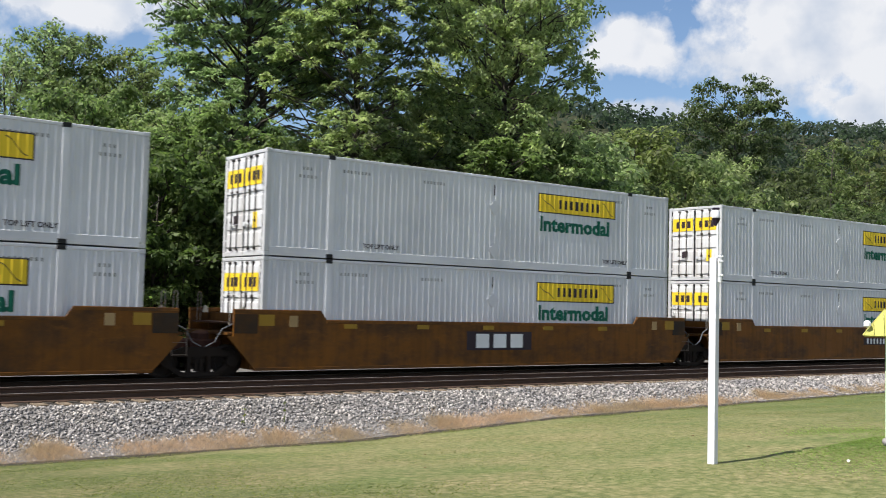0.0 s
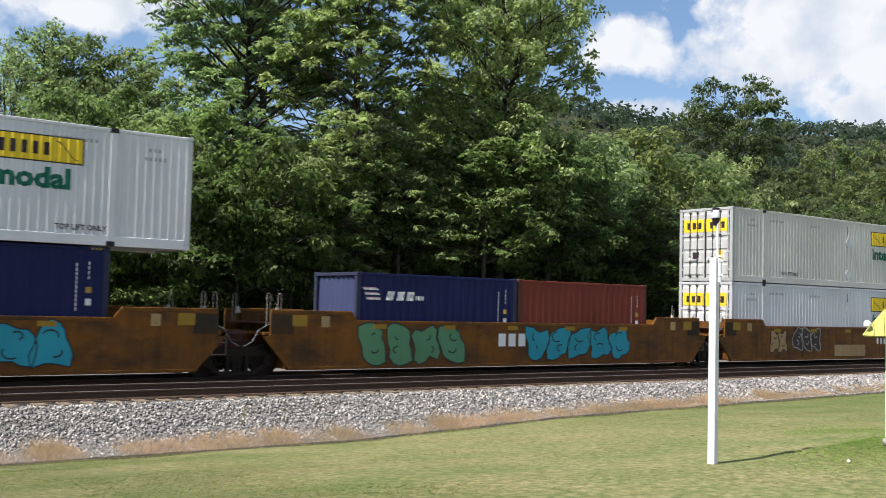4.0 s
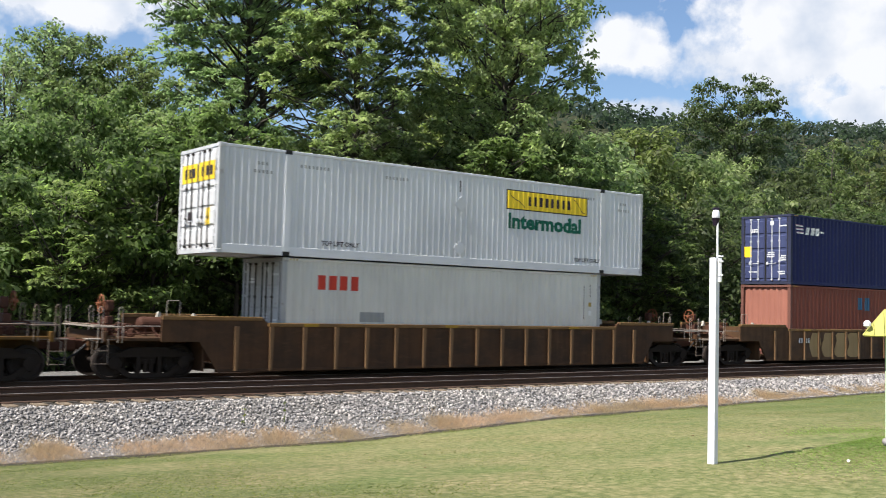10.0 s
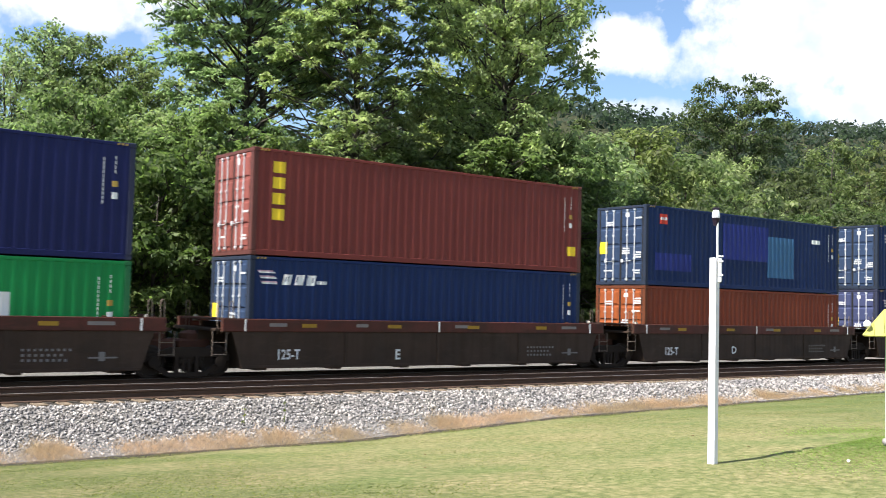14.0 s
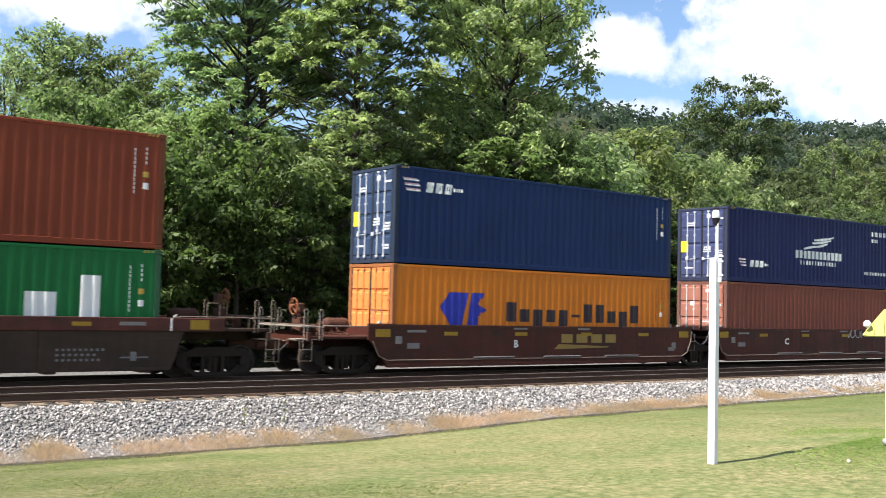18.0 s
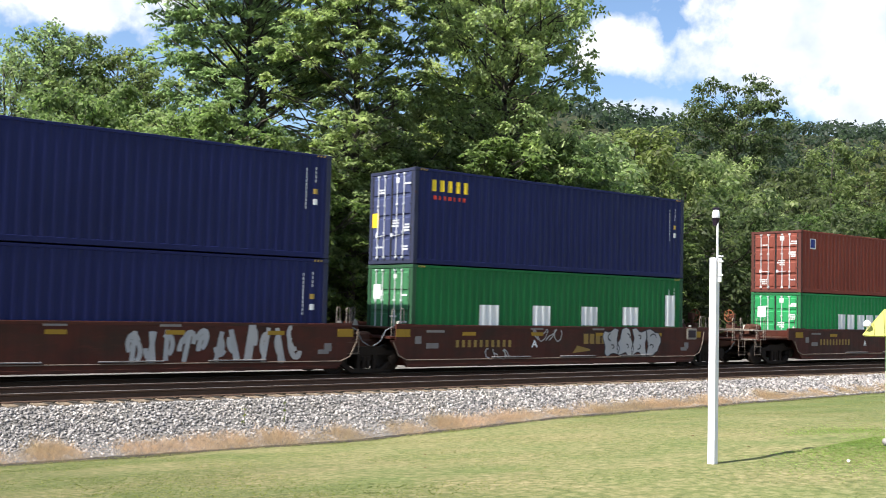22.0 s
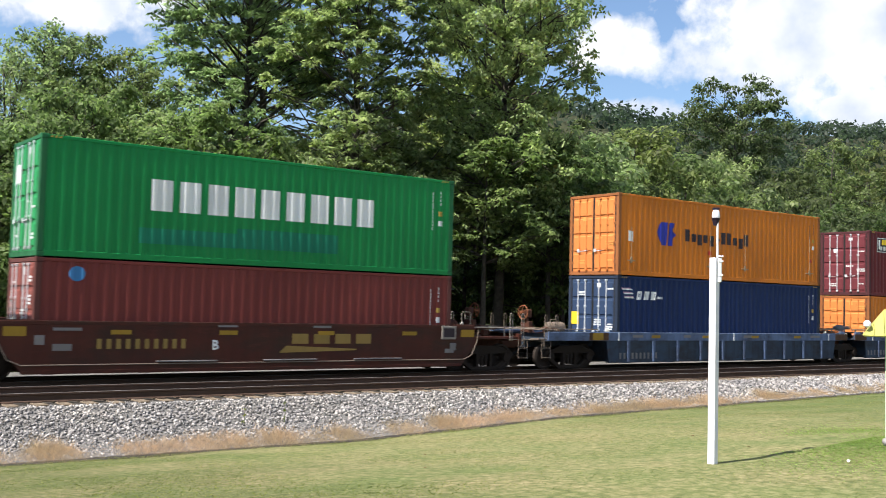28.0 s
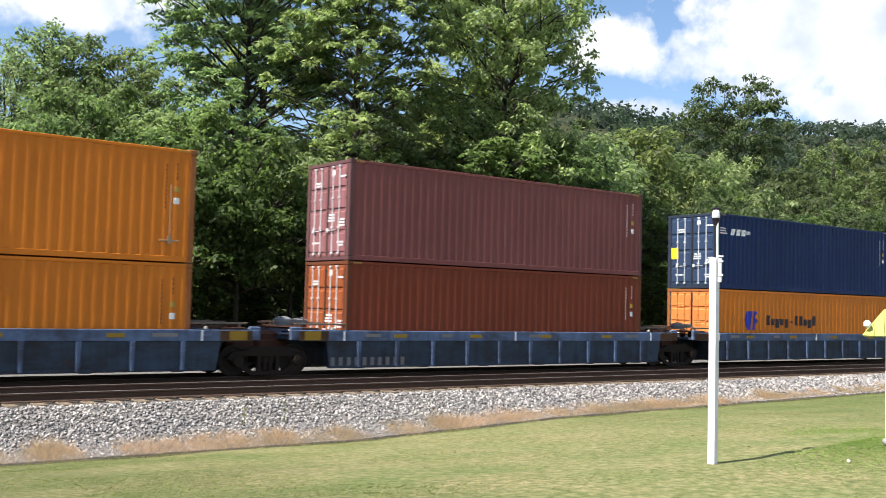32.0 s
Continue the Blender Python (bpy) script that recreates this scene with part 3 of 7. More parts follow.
def container(size, h, colour, s, z, label="", end="door", flip=False):
    """One container; s: its middle along the train, z: its underside above the rail."""
    length, w = SIZES[size]
    mat, door_m, frame_m = PAINT[colour], DOOR_PAINT[colour], FRAME_PAINT[colour]
    words = {53: "long domestic freight container", 40: "forty-foot shipping container", 20: "twenty-foot shipping container"}[size]
    c = thing("shipping_container", label or WORDS[colour] + " corrugated steel " + words, "container", "containers on the train")
    a, e = -length / 2, length / 2
    sd = shared(("side_panel", size, h), lambda: side_build(size, h), mat)
    part("side_panel", sd, c)
    part("side_panel", sd, c, at=pose(0, 0, 0, 0, 0, 180))
    part("roof", shared(("roof", size, h), lambda: Build().box(a + 0.1, e - 0.1, -w / 2 + 0.06, w / 2 - 0.06, h - 0.05, h - 0.022), mat), c)
    part("floor", shared(("floor", size), lambda: Build().box(a + 0.1, e - 0.1, -w / 2 + 0.08, w / 2 - 0.08, 0.04, 0.14), mat), c)
    for sy in (-1, 1):
        y0, y1 = sorted((sy * (w / 2 - 0.065), sy * (w / 2 - 0.004)))
        part("top_rail", shared(("top_rail", size, h, sy), lambda: Build().box(a + 0.16, e - 0.16, y0, y1, h - 0.10, h - 0.015, 0.01), mat), c)
        bz = 0.26 if size == 53 else 0.16
        part("bottom_rail", shared(("bottom_rail", size, sy), lambda: Build().box(a + 0.16, e - 0.16, y0, y1, 0.012, bz, 0.01), mat), c)
        for x in (a, e):
            sx = 1 if x < 0 else -1
            part("corner_post", shared(("corner_post", h), lambda: Build().box(-0.075, 0.075, -0.07, 0.07, 0.118, h - 0.118, 0.015), frame_m), c,
                 at=pose(x + sx * 0.078, sy * (w / 2 - 0.074), 0))
            for zc in (0.06, h - 0.06):
                part("corner_casting", shared(("corner_casting",), casting_build, frame_m), c, at=pose(x + sx * 0.092, sy * (w / 2 - 0.083), zc, 0, 0, 0 if sx == 1 else 180))
    if size == 53:
        for x in (-6.05, 6.05):
            part("lifting_post", shared(("lifting_post", h), lambda: Build().box(-0.09, 0.09, -w / 2 - 0.002, -w / 2 + 0.06, 0.12, h - 0.12, 0.012), mat), c, at=pose(x, 0, 0))
            for zc in (0.07, h - 0.06):
                part("lifting_casting", shared(("lifting_casting",), lambda: Build().box(-0.11, 0.11, -0.08, 0.08, -0.06, 0.06, 0.01), BLACK), c, "black lifting casting",
                     pose(x, -w / 2 + 0.076, zc))
    for sx in (-1, 1):
        kind = end if sx < 0 else ("front" if end == "door" else "door")
        m = pose(sx * (length / 2 - 0.06), 0, 0, 0, 0, 0 if sx < 0 else 180)
        part("end_header", shared(("end_header", w), lambda: Build().box(-0.05, 0.06, -w / 2 + 0.16, w / 2 - 0.16, -0.1, 0, 0.01), frame_m), c, at=m @ pose(0, 0, h - 0.01))
        part("end_sill", shared(("end_sill", w), lambda: Build().box(-0.05, 0.06, -w / 2 + 0.16, w / 2 - 0.16, 0, 0.13, 0.01), frame_m), c, at=m @ pose(0, 0, 0.01))
        if kind == "door":
            dw, dh = (w - 0.30) / 2, h - 0.26
            for k in (-1, 1):
                d = part("door", shared(("door", dw, dh), lambda: door_build(dw - 0.015, dh, 4 if size != 53 else 5), door_m), c, at=m @ pose(0, k * dw / 2, 0.14))
                for q in (-0.2, 0.16):
                    part("locking_rod", shared(("locking_rod", dh), lambda: rod_build(dh), door_m if colour == "orange" else DARK_ROD if colour in ("white", "grey") else STEEL), d, at=pose(-0.08, q * k, 0))
                for q in (-1, 1):
                    part("door_gasket", shared(("door_gasket", dh), lambda: Build().box(-0.042, -0.004, -0.024, 0.024, 0.01, dh - 0.01), BLACK), d, "black rubber seal", pose(0, q * (dw / 2 - 0.02), 0))
                    for zz in (0.12, 0.38, 0.64, 0.9):
                        if q == k:
                            part("hinge", shared(("hinge",), lambda: Build().box(-0.052, -0.03, -0.09, 0.09, -0.035, 0.035, 0.006), frame_m), d, at=pose(0, q * (dw / 2 - 0.05), dh * zz))
                part("door_handle", shared(("door_handle",), handle_build, STEEL), d, at=pose(-0.1, -0.25 if k > 0 else 0.0, 0.75))
        elif kind == "louvre":
            wall = part("front_wall", shared(("front_louvre", w, h), lambda: louvre_front_build(w, h), mat), c, "white front wall with louvres", m)
            for i in range(6):
                part("louvre", shared(("louvre", w), lambda: louvre_build(w), mat), wall, at=pose(0, 0, 0.75 + i * 0.26))
        else:
            part("front_wall", shared(("front_wall", w, h), lambda: front_build(w, h), door_m), c, at=m)
    MOVING.append((c, s, 0.0, z))
    return c


H_HC, H_STD = 2.896, 2.591


# ---------------------------------------------------------------- train: well cars
CAR_PAINT = {
    "ttx": paint("car_yellow_brown", (0.165, 0.064, 0.009), 0.6, 0.75, dirt=(0.028, 0.021, 0.015), blotch=0.7),
    "fec": paint("car_dark_brown", (0.07, 0.03, 0.018), 0.6, 0.6, dirt=(0.028, 0.021, 0.015), blotch=0.7),
    "fecy": paint("car_dirty_yellow", (0.14, 0.07, 0.012), 0.6, 0.9, dirt=(0.028, 0.021, 0.015), blotch=0.7),
    "rib": paint("car_grimy_brown", (0.085, 0.042, 0.02), 0.65, 0.8, dirt=(0.028, 0.021, 0.015), blotch=0.7),
    "riby": paint("car_grimy_yellow", (0.105, 0.054, 0.026), 0.65, 0.95, dirt=(0.028, 0.021, 0.015), blotch=0.7),
    "tan": paint("car_faded_tan", (0.20, 0.112, 0.042), 0.65, 0.8, dirt=(0.06, 0.04, 0.025), blotch=0.6),
    "chord": paint("car_chord_brown", (0.085, 0.027, 0.02), 0.6, 0.5, dirt=(0.028, 0.021, 0.015), blotch=0.7),
    "sooty": paint("car_sooty_grey", (0.052, 0.033, 0.023), 0.7, 0.7, dirt=(0.028, 0.021, 0.015), blotch=0.7),
    "bnsf": paint("car_mineral_brown", (0.07, 0.02, 0.013), 0.6, 0.55, dirt=(0.028, 0.021, 0.015), blotch=0.7),
    "bran": paint("car_blue", (0.105, 0.15, 0.255), 0.55, 0.8, dirt=(0.028, 0.021, 0.015), blotch=0.7),
    "brand": paint("car_dirty_blue", (0.042, 0.062, 0.092), 0.65, 0.95, dirt=(0.028, 0.021, 0.015), blotch=0.7),
}
RIB_TAN = paint("tan_side_post", (0.17, 0.098, 0.048), 0.65, 0.7, dirt=(0.06, 0.04, 0.025))
# near black: the shade of the car sides is put into this colour
TRUCK_M = paint("truck_steel", (0.022, 0.016, 0.012), 0.8, 0.5, dirt=(0.045, 0.03, 0.02), spec=0.15)
WHEEL_M = paint("wheel_steel", (0.036, 0.027, 0.022), 0.65, 0.4, dirt=(0.02, 0.016, 0.012), spec=0.2)
GRAB_M = paint("grab_iron_paint", (0.17, 0.13, 0.10), 0.55, 0.6)
RUSTY = paint("rusty_gear", (0.075, 0.032, 0.02), 0.75, 0.8)


def sideframe_build():
    b = Build()
    b.prism([(-1.2, 0.5), (-1.05, 0.66), (-0.75, 0.68), (-0.45, 0.80), (0.45, 0.80), (0.75, 0.68), (1.05, 0.66), (1.2, 0.5), (1.0, 0.52), (0.7, 0.56), (-0.7, 0.56), (-1.0, 0.52)], -0.07, 0.07)
    b.prism([(-1.2, 0.5), (-1.0, 0.52), (-0.45, 0.16), (0.45, 0.16), (1.0, 0.52), (1.2, 0.5), (0.5, 0.05), (-0.5, 0.05)], -0.07, 0.07)
    for x in (-0.32, 0.22):
        b.box(x, x + 0.10, -0.07, 0.07, 0.14, 0.60)
    for x in (-0.13, 0.02):
        b.lathe([(0.06, 0.18), (0.06, 0.50)], "z", (x + 0.05, -0.02, 0), 10)
    for x in (-0.89, 0.89):
        b.lathe([(0.04, -0.13), (0.15, -0.12), (0.15, 0.08), (0.05, 0.09)], "y", (x, 0, 0.43), 14)
    return b


def wheelset_build():
    b = Build().tube([(0, -1.0, 0), (0, 1.0, 0)], 0.075, 10)
    for s in (-1, 1):
        b.lathe([(0.08, s * 0.70), (0.12, s * 0.69), (0.30, s * 0.735), (0.36, s * 0.70), (0.425, s * 0.685), (0.425, s * 0.80), (0.36, s * 0.82), (0.34, s * 0.79), (0.15, s * 0.80), (0.11, s * 0.84), (0.08, s * 0.84)], "y", (0, 0, 0), 28)
        for k in range(3):
            a = k * 2.094
            b.box(math.cos(a) * 0.22 - 0.02, math.cos(a) * 0.22 + 0.02, s * 0.79 - 0.015, s * 0.79 + 0.015, math.sin(a) * 0.22 - 0.02, math.sin(a) * 0.22 + 0.02)
    return b


def truck(car, x):
    t = part("bogie", shared(("bolster",), lambda: Build().box(-0.2, 0.2, -1.05, 1.05, 0.36, 0.66, 0.03).lathe([(0.2, 0.6), (0.2, 0.84)], "z", (0, 0, 0), 12), TRUCK_M), car,
             "dark grimy steel bogie with two axles", pose(x, 0, 0))
    for s in (-1, 1):
        part("side_frame", shared(("side_frame",), sideframe_build, TRUCK_M), t, at=pose(0, s * 1.02, 0, 0, 0, 0 if s < 0 else 180))
    for dx in (-0.89, 0.89):
        w = part("wheelset", shared(("wheelset",), wheelset_build, WHEEL_M), t, at=pose(dx, 0, 0.43))
        WHEELS.append((w, dx))


def side_poly(c):
    """Outline of a car side in x and z."""
    half = [(c["cut"], c["zb"]), (c["cut2"], c["zcut"]), (c["xend"], c["zcut"]), (c["xend"], c["ze"]), (c["xe"] + 0.18, c["ze"]), (c["xe"], c["zt"])]
    left = dict(c, xend=c.get("xend_l", c["xend"]))
    lh = [(-left["cut"], c["zb"]), (-c["cut2"], c["zcut"]), (-left["xend"], c["zcut"]), (-left["xend"], c["ze"]), (-c["xe"] - 0.18, c["ze"]), (-c["xe"], c["zt"])]
    return half + lh[::-1]


STYLE = {
    "ttx": dict(zb=0.22, zt=1.55, ze=1.80, xe=6.17, cut=8.3, cut2=9.1, zcut=1.1, half=9.65, col="ttx", low="ttx", well=8.25),
    "fec": dict(zb=0.22, zt=1.20, ze=1.42, xe=6.2, cut=8.2, cut2=8.75, zcut=0.98, half=9.85, col="fec", low="fec", well=8.25),
    "fecy": dict(zb=0.22, zt=1.20, ze=1.42, xe=6.2, cut=8.2, cut2=8.75, zcut=0.98, half=9.85, col="fecy", low="fecy", well=8.25),
    "rib": dict(zb=0.2, zt=1.45, ze=1.60, xe=6.6, cut=8.0, cut2=8.5, zcut=0.95, half=9.7, col="tan", low="rib", well=8.25, ribs=1.0),
    "riby": dict(zb=0.2, zt=1.45, ze=1.60, xe=6.6, cut=8.0, cut2=8.5, zcut=0.95, half=9.7, col="tan", low="riby", well=8.25, ribs=1.0),
    "sooty": dict(zb=0.28, zt=1.55, ze=1.56, xe=6.0, cut=6.35, cut2=6.65, zcut=1.2, half=7.68, col="chord", low="sooty", well=6.2, chord=0.33, ribs=3.2),
    "bnsf": dict(zb=0.24, zt=1.45, ze=1.47, xe=6.0, cut=6.35, cut2=7.0, zcut=1.0, half=7.6, col="bnsf", low="bnsf", well=6.2),
    "bran": dict(zb=0.25, zt=1.26, ze=1.28, xe=6.0, cut=6.72, cut2=6.84, zcut=0.97, half=8.25, col="bran", low="brand", well=6.2, chord=0.29, ribs=1.29),
}


# length of the open platform beyond the sides, at coupler ends
OPEN_END = {"ttx": 1.7, "fec": 2.0, "fecy": 2.0, "rib": 2.0, "riby": 1.9, "sooty": 1.9, "bnsf": 2.5, "bran": 0.55}


def well_car(style, s, left, right, label):
    """left, right: how far the body reaches from its middle; True as second item for a coupler end."""
    st = dict(STYLE[style])
    (xl, free_l), (xr, free_r) = left, right
    reach = OPEN_END[style]
    st["xend"], st["xend_l"] = xr - (0.75 if not free_r else reach), xl - (0.75 if not free_l else reach)
    car = thing("well_car", label, "railway car", "cars of the train")
    top_m, low_m = CAR_PAINT[st["col"]], CAR_PAINT[st["low"]]
    chord = st.get("chord", 0.10)
    key = (style, round(xl, 2), round(xr, 2))
    for sy in (-1, 1):
        y0, y1 = sorted((sy * 1.46, sy * 1.40))
        part("side_sheet", shared(("side_sheet", sy) + key, lambda: Build().prism(side_poly(st), y0, y1), low_m), car)
        y0, y1 = sorted((sy * (1.50 if st.get("ribs") else 1.466), sy * 1.36))
        xe = st["xe"] if st["ze"] - st["zt"] > 0.05 else None
        b_mid = lambda: Build().box(-(xe or st["xend_l"]), xe or st["xend"], y0, y1, st["zt"] - chord, st["zt"], 0.012)
        part("top_chord", shared(("top_chord", sy) + key, b_mid, top_m), car)
        if xe:
            for g in (-1, 1):
                far = st["xend"] if g > 0 else st["xend_l"]
                x0, x1 = sorted((g * (xe + 0.17), g * far))
                part("end_chord", shared(("end_chord", sy, g) + key, lambda: Build().box(x0, x1, y0, y1, st["ze"] - chord, st["ze"] + 0.004, 0.012), top_m), car)
        y0, y1 = sorted((sy * 1.465, sy * 1.30))
        part("bottom_sill", shared(("bottom_sill", sy) + key, lambda: Build().box(-st["cut"], st["cut"], y0, y1, st["zb"] - 0.03, st["zb"] + 0.06, 0.012), low_m), car)
        if st.get("ribs"):
            k = int(2 * st["cut"] / st["ribs"])
            y0, y1 = sorted((sy * 1.455, sy * 1.53 if st["ribs"] < 2 else sy * 1.485))
            rib = shared(("side_post", sy, style), lambda: Build().prism([(-0.035, st["zb"]), (0.035, st["zb"]), (0.06, st["zt"] - chord), (-0.06, st["zt"] - chord)], y0, y1), RIB_TAN if style in ("rib", "riby") else top_m if style == "bran" else low_m)
            for i in range(k):
                part("side_post", rib, car, at=pose((i - (k - 1) / 2) * st["ribs"], 0, 0))
    for g in (-1, 1):
        far, free = (xr, free_r) if g > 0 else (xl, free_l)
        x0, x1 = sorted((g * (st["well"] + 0.12), g * (far - 0.6)))
        part("end_deck", shared(("end_deck", g) + key, lambda: Build().box(x0, x1, -1.38, 1.38, st["zcut"] + 0.02, st["zcut"] + 0.10, 0.01).box(x0, x1, -0.28, 0.28, st["zcut"] - 0.25, st["zcut"] + 0.02), low_m), car)
        xb = g * (st["well"] + 0.10)
        part("bulkhead", shared(("bulkhead", style), lambda: Build().box(-0.03, 0.03, -1.38, 1.38, st["zb"], st["ze"] - 0.12), low_m), car, at=pose(xb, 0, 0))
        if free:
            part("coupler", shared(("coupler",), lambda: Build().box(-0.6, 0.35, -0.12, 0.12, 0.72, 0.96, 0.03).box(0.2, 0.62, -0.2, 0.2, 0.68, 1.0, 0.05), RUSTY), car,
                 "rusty cast coupler", pose(g * (far - 0.55), 0, 0, 0, 0, 0 if g > 0 else 180))
            part("end_sill", shared(("end_sill", style), lambda: Build().box(-0.05, 0.05, -1.45, 1.45, 0.95, 1.2, 0.012), low_m), car, at=pose(g * (far - 0.62), 0, 0))
    part("floor_frame", shared(("floor_frame", style), lambda: floor_build(st), low_m), car)
    MOVING.append((car, s, 0.0, RAIL_Z))
    return car, st


def floor_build(st):
    b = Build()
    k = 6
    for i in range(k):
        x = (i - (k - 1) / 2) * 2 * st["well"] / (k - 0.6)
        b.box(x - 0.14, x + 0.14, -1.42, 1.42, 0.2, 0.335)
    return b.box(-st["well"], st["well"], -0.2, 0.2, 0.22, 0.32)
# ---------------------------------------------------------------- the train, from its head to its tail
# (middle, style, car id, lower loads, upper loads); loads: (size, height, colour, end, offset from the middle)
HC, SD = H_HC, H_STD
UNITS = []
UNITS += [
    (1.03, "ttx", 0, [(53, HC, "white", "door", 0)], [(53, HC, "white", "door", 0)]),
    (20.40, "ttx", 0, [(53, HC, "white", "door", 0)], [(53, HC, "white", "door", 0)]),
    (39.60, "ttx", 0, [(53, HC, "white", "door", 0)], [(53, HC, "white", "door", 0)]),
]
UNITS += [
    (62.78, "ttx", 1, [(40, HC, "navy", "door", 0)], [(53, HC, "white", "door", 0)]),
    (82.00, "ttx", 1, [(20, SD, "navy", "front", -3.05), (20, SD, "brown", "front", 3.05)], []),
    (100.87, "ttx", 1, [(53, HC, "white", "door", 0)], [(53, HC, "grey", "door", 0)]),
]
UNITS += [
    (124.13, "fec", 2, [(20, SD, "rust", "front", -3.05), (20, SD, "rust", "front", 3.05)], [(40, HC, "rust", "front", 0)]),
]
UNITS += [
    (147.37, "fecy", 3, [(40, HC, "maroon", "front", 0)], [(53, HC, "white", "louvre", 0)]),
]
UNITS += [
    (170.56, "rib", 4, [(40, HC, "grey", "door", 0)], [(53, HC, "white", "door", 0)]),
]
UNITS += [
    (193.70, "riby", 5, [(40, HC, "salmon", "front", 0)], [(40, HC, "navy", "door", 0)]),
]
UNITS += [
    (214.83, "sooty", 6, [(40, SD, "green", "door", 0)], [(40, HC, "navy", "door", 0)]),
    (230.20, "sooty", 6, [(40, HC, "blue", "door", 0)], [(40, HC, "brick", "door", 0)]),
    (245.60, "sooty", 6, [(40, SD, "rust", "door", 0)], [(40, HC, "blue", "door", 0)]),
    (260.83, "sooty", 6, [(40, HC, "navy", "door", 0)], [(40, HC, "blue", "door", 0)]),
    (276.20, "sooty", 6, [(40, HC, "dgreen", "door", 0)], [(40, HC, "rust", "door", 0)]),
]
UNITS += [
    (295.38, "bnsf", 7, [(40, HC, "orange", "door", 0)], [(40, HC, "blue", "door", 0)]),
    (310.80, "bnsf", 7, [(40, HC, "salmon", "door", 0)], [(40, HC, "navy", "door", 0)]),
    (326.06, "bnsf", 7, [(40, HC, "brown", "door", 0)], [(40, HC, "orange", "door", 0)]),
    (341.63, "bnsf", 7, [(40, HC, "navy", "door", 0)], [(40, HC, "navy", "door", 0)]),
    (356.68, "bnsf", 7, [(40, HC, "dgreen", "door", 0)], [(40, HC, "navy", "door", 0)]),
]
UNITS += [
    (376.23, "bnsf", 8, [(40, SD, "green", "door", 0)], [(40, SD, "brown", "door", 0)]),
    (391.33, "bnsf", 8, [(20, SD, "grey", "door", -3.05), (20, SD, "teal", "door", 3.05)], [(40, HC, "navy", "door", 0)]),
    (406.45, "bnsf", 8, [(40, HC, "blue", "door", 0)], [(40, HC, "rust", "door", 0)]),
    (421.50, "bnsf", 8, [(40, HC, "maroon", "door", 0)], [(40, HC, "rust", "door", 0)]),
    (436.88, "bnsf", 8, [(40, SD, "brick", "door", 0)], [(40, HC, "green", "door", 0)]),
]
UNITS += [
    (456.32, "bran", 9, [(40, HC, "blue", "door", 0)], [(40, HC, "orange", "door", 0)]),
    (472.30, "bran", 9, [(40, SD, "orange", "door", 0)], [(40, HC, "maroon", "door", 0)]),
    (489.15, "bran", 9, [(40, SD, "orange", "door", 0)], [(40, HC, "orange", "door", 0)]),
    (505.95, "bran", 9, [(40, HC, "rust", "door", 0)], [(40, HC, "plum", "door", 0)]),
    (522.35, "bran", 9, [(40, SD, "orange", "door", 0)], [(40, HC, "blue", "door", 0)]),
]
CAR_LABEL = {
    "ttx": "yellow-brown smooth-sided articulated well car, grimy and scrawled over", "fec": "dark brown smooth-sided well car with worn paint",
    "fecy": "dirty yellow well car with white scrawled paint", "rib": "grimy brown well car with ribbed sides", "riby": "grimy yellow-brown well car with ribbed sides",
    "sooty": "sooty articulated well car with a brown top chord", "bnsf": "mineral-brown smooth-sided articulated well car", "bran": "faded blue articulated well car with ribbed sides",
}
LOADED = []
for i, (mid, style, car_id, low, up) in enumerate(UNITS):
    half = STYLE[style]["half"]
    ends = []
    for k in (-1, 1):
        j = i + k
        if 0 <= j < len(UNITS):
            gap = abs(UNITS[j][0] - mid)
            oh = STYLE[UNITS[j][1]]["half"]
            ends.append((gap * half / (half + oh), UNITS[j][2] != car_id))
        else:
            ends.append((half, False))
    car, st = well_car(style, mid, ends[0], ends[1], CAR_LABEL[style])
    for (far, free), k in zip(ends, (-1, 1)):
        if free:
            truck(car, k * (half - 0.05))
        elif k < 0 or i == len(UNITS) - 1:
            truck(car, k * far)
    boxes = []
    for size, h, colour, end, off in low:
        boxes.append(container(size, h, colour, mid + off, Z_FLOOR, end=end))
        lift = Z_FLOOR + h + 0.012
    uppers = []
    for size, h, colour, end, off in up:
        uppers.append(container(size, h, colour, mid + off, lift, end=end))
    LOADED.append((car, st, boxes, uppers))


# ---------------------------------------------------------------- markings: how they are made
PURPLE_P = paint("faded_purple_film", (0.17, 0.06, 0.09), 0.6, 0.4)
GREY_P = paint("grey_film", (0.30, 0.30, 0.29), 0.6, 0.3)
LATCH_M = paint("dull_latch_steel", (0.36, 0.24, 0.14), 0.55, 0.6)
PINK_P = paint("faded_pink_film", (0.52, 0.33, 0.38), 0.6, 0.3)
FADED_P = paint("faded_blue_film", (0.05, 0.13, 0.25), 0.6, 0.3)
NAVY_P = paint("navy_film", (0.02, 0.03, 0.17), 0.5, 0.2)
PALE_P = paint("pale_orange_film", (0.62, 0.30, 0.08), 0.6, 0.3)
WINE_P = paint("wine_red_film", (0.30, 0.02, 0.05), 0.5, 0.2)
TEAL_P = paint("dark_teal_film", (0.012, 0.16, 0.09), 0.5, 0.2)
FADEBLUE_P = paint("grey_blue_film", (0.12, 0.18, 0.28), 0.6, 0.3)
OCHRE_P = paint("ochre_patch", (0.35, 0.24, 0.11), 0.65, 0.7)
GOLD_P = paint("dull_gold_lettering", (0.26, 0.17, 0.05), 0.6, 0.5)
GREYW_P = paint("grey_lettering", (0.19, 0.175, 0.165), 0.65, 0.5)
GRAF_W = paint("sprayed_white", (0.38, 0.37, 0.36), 0.6, 0.35)
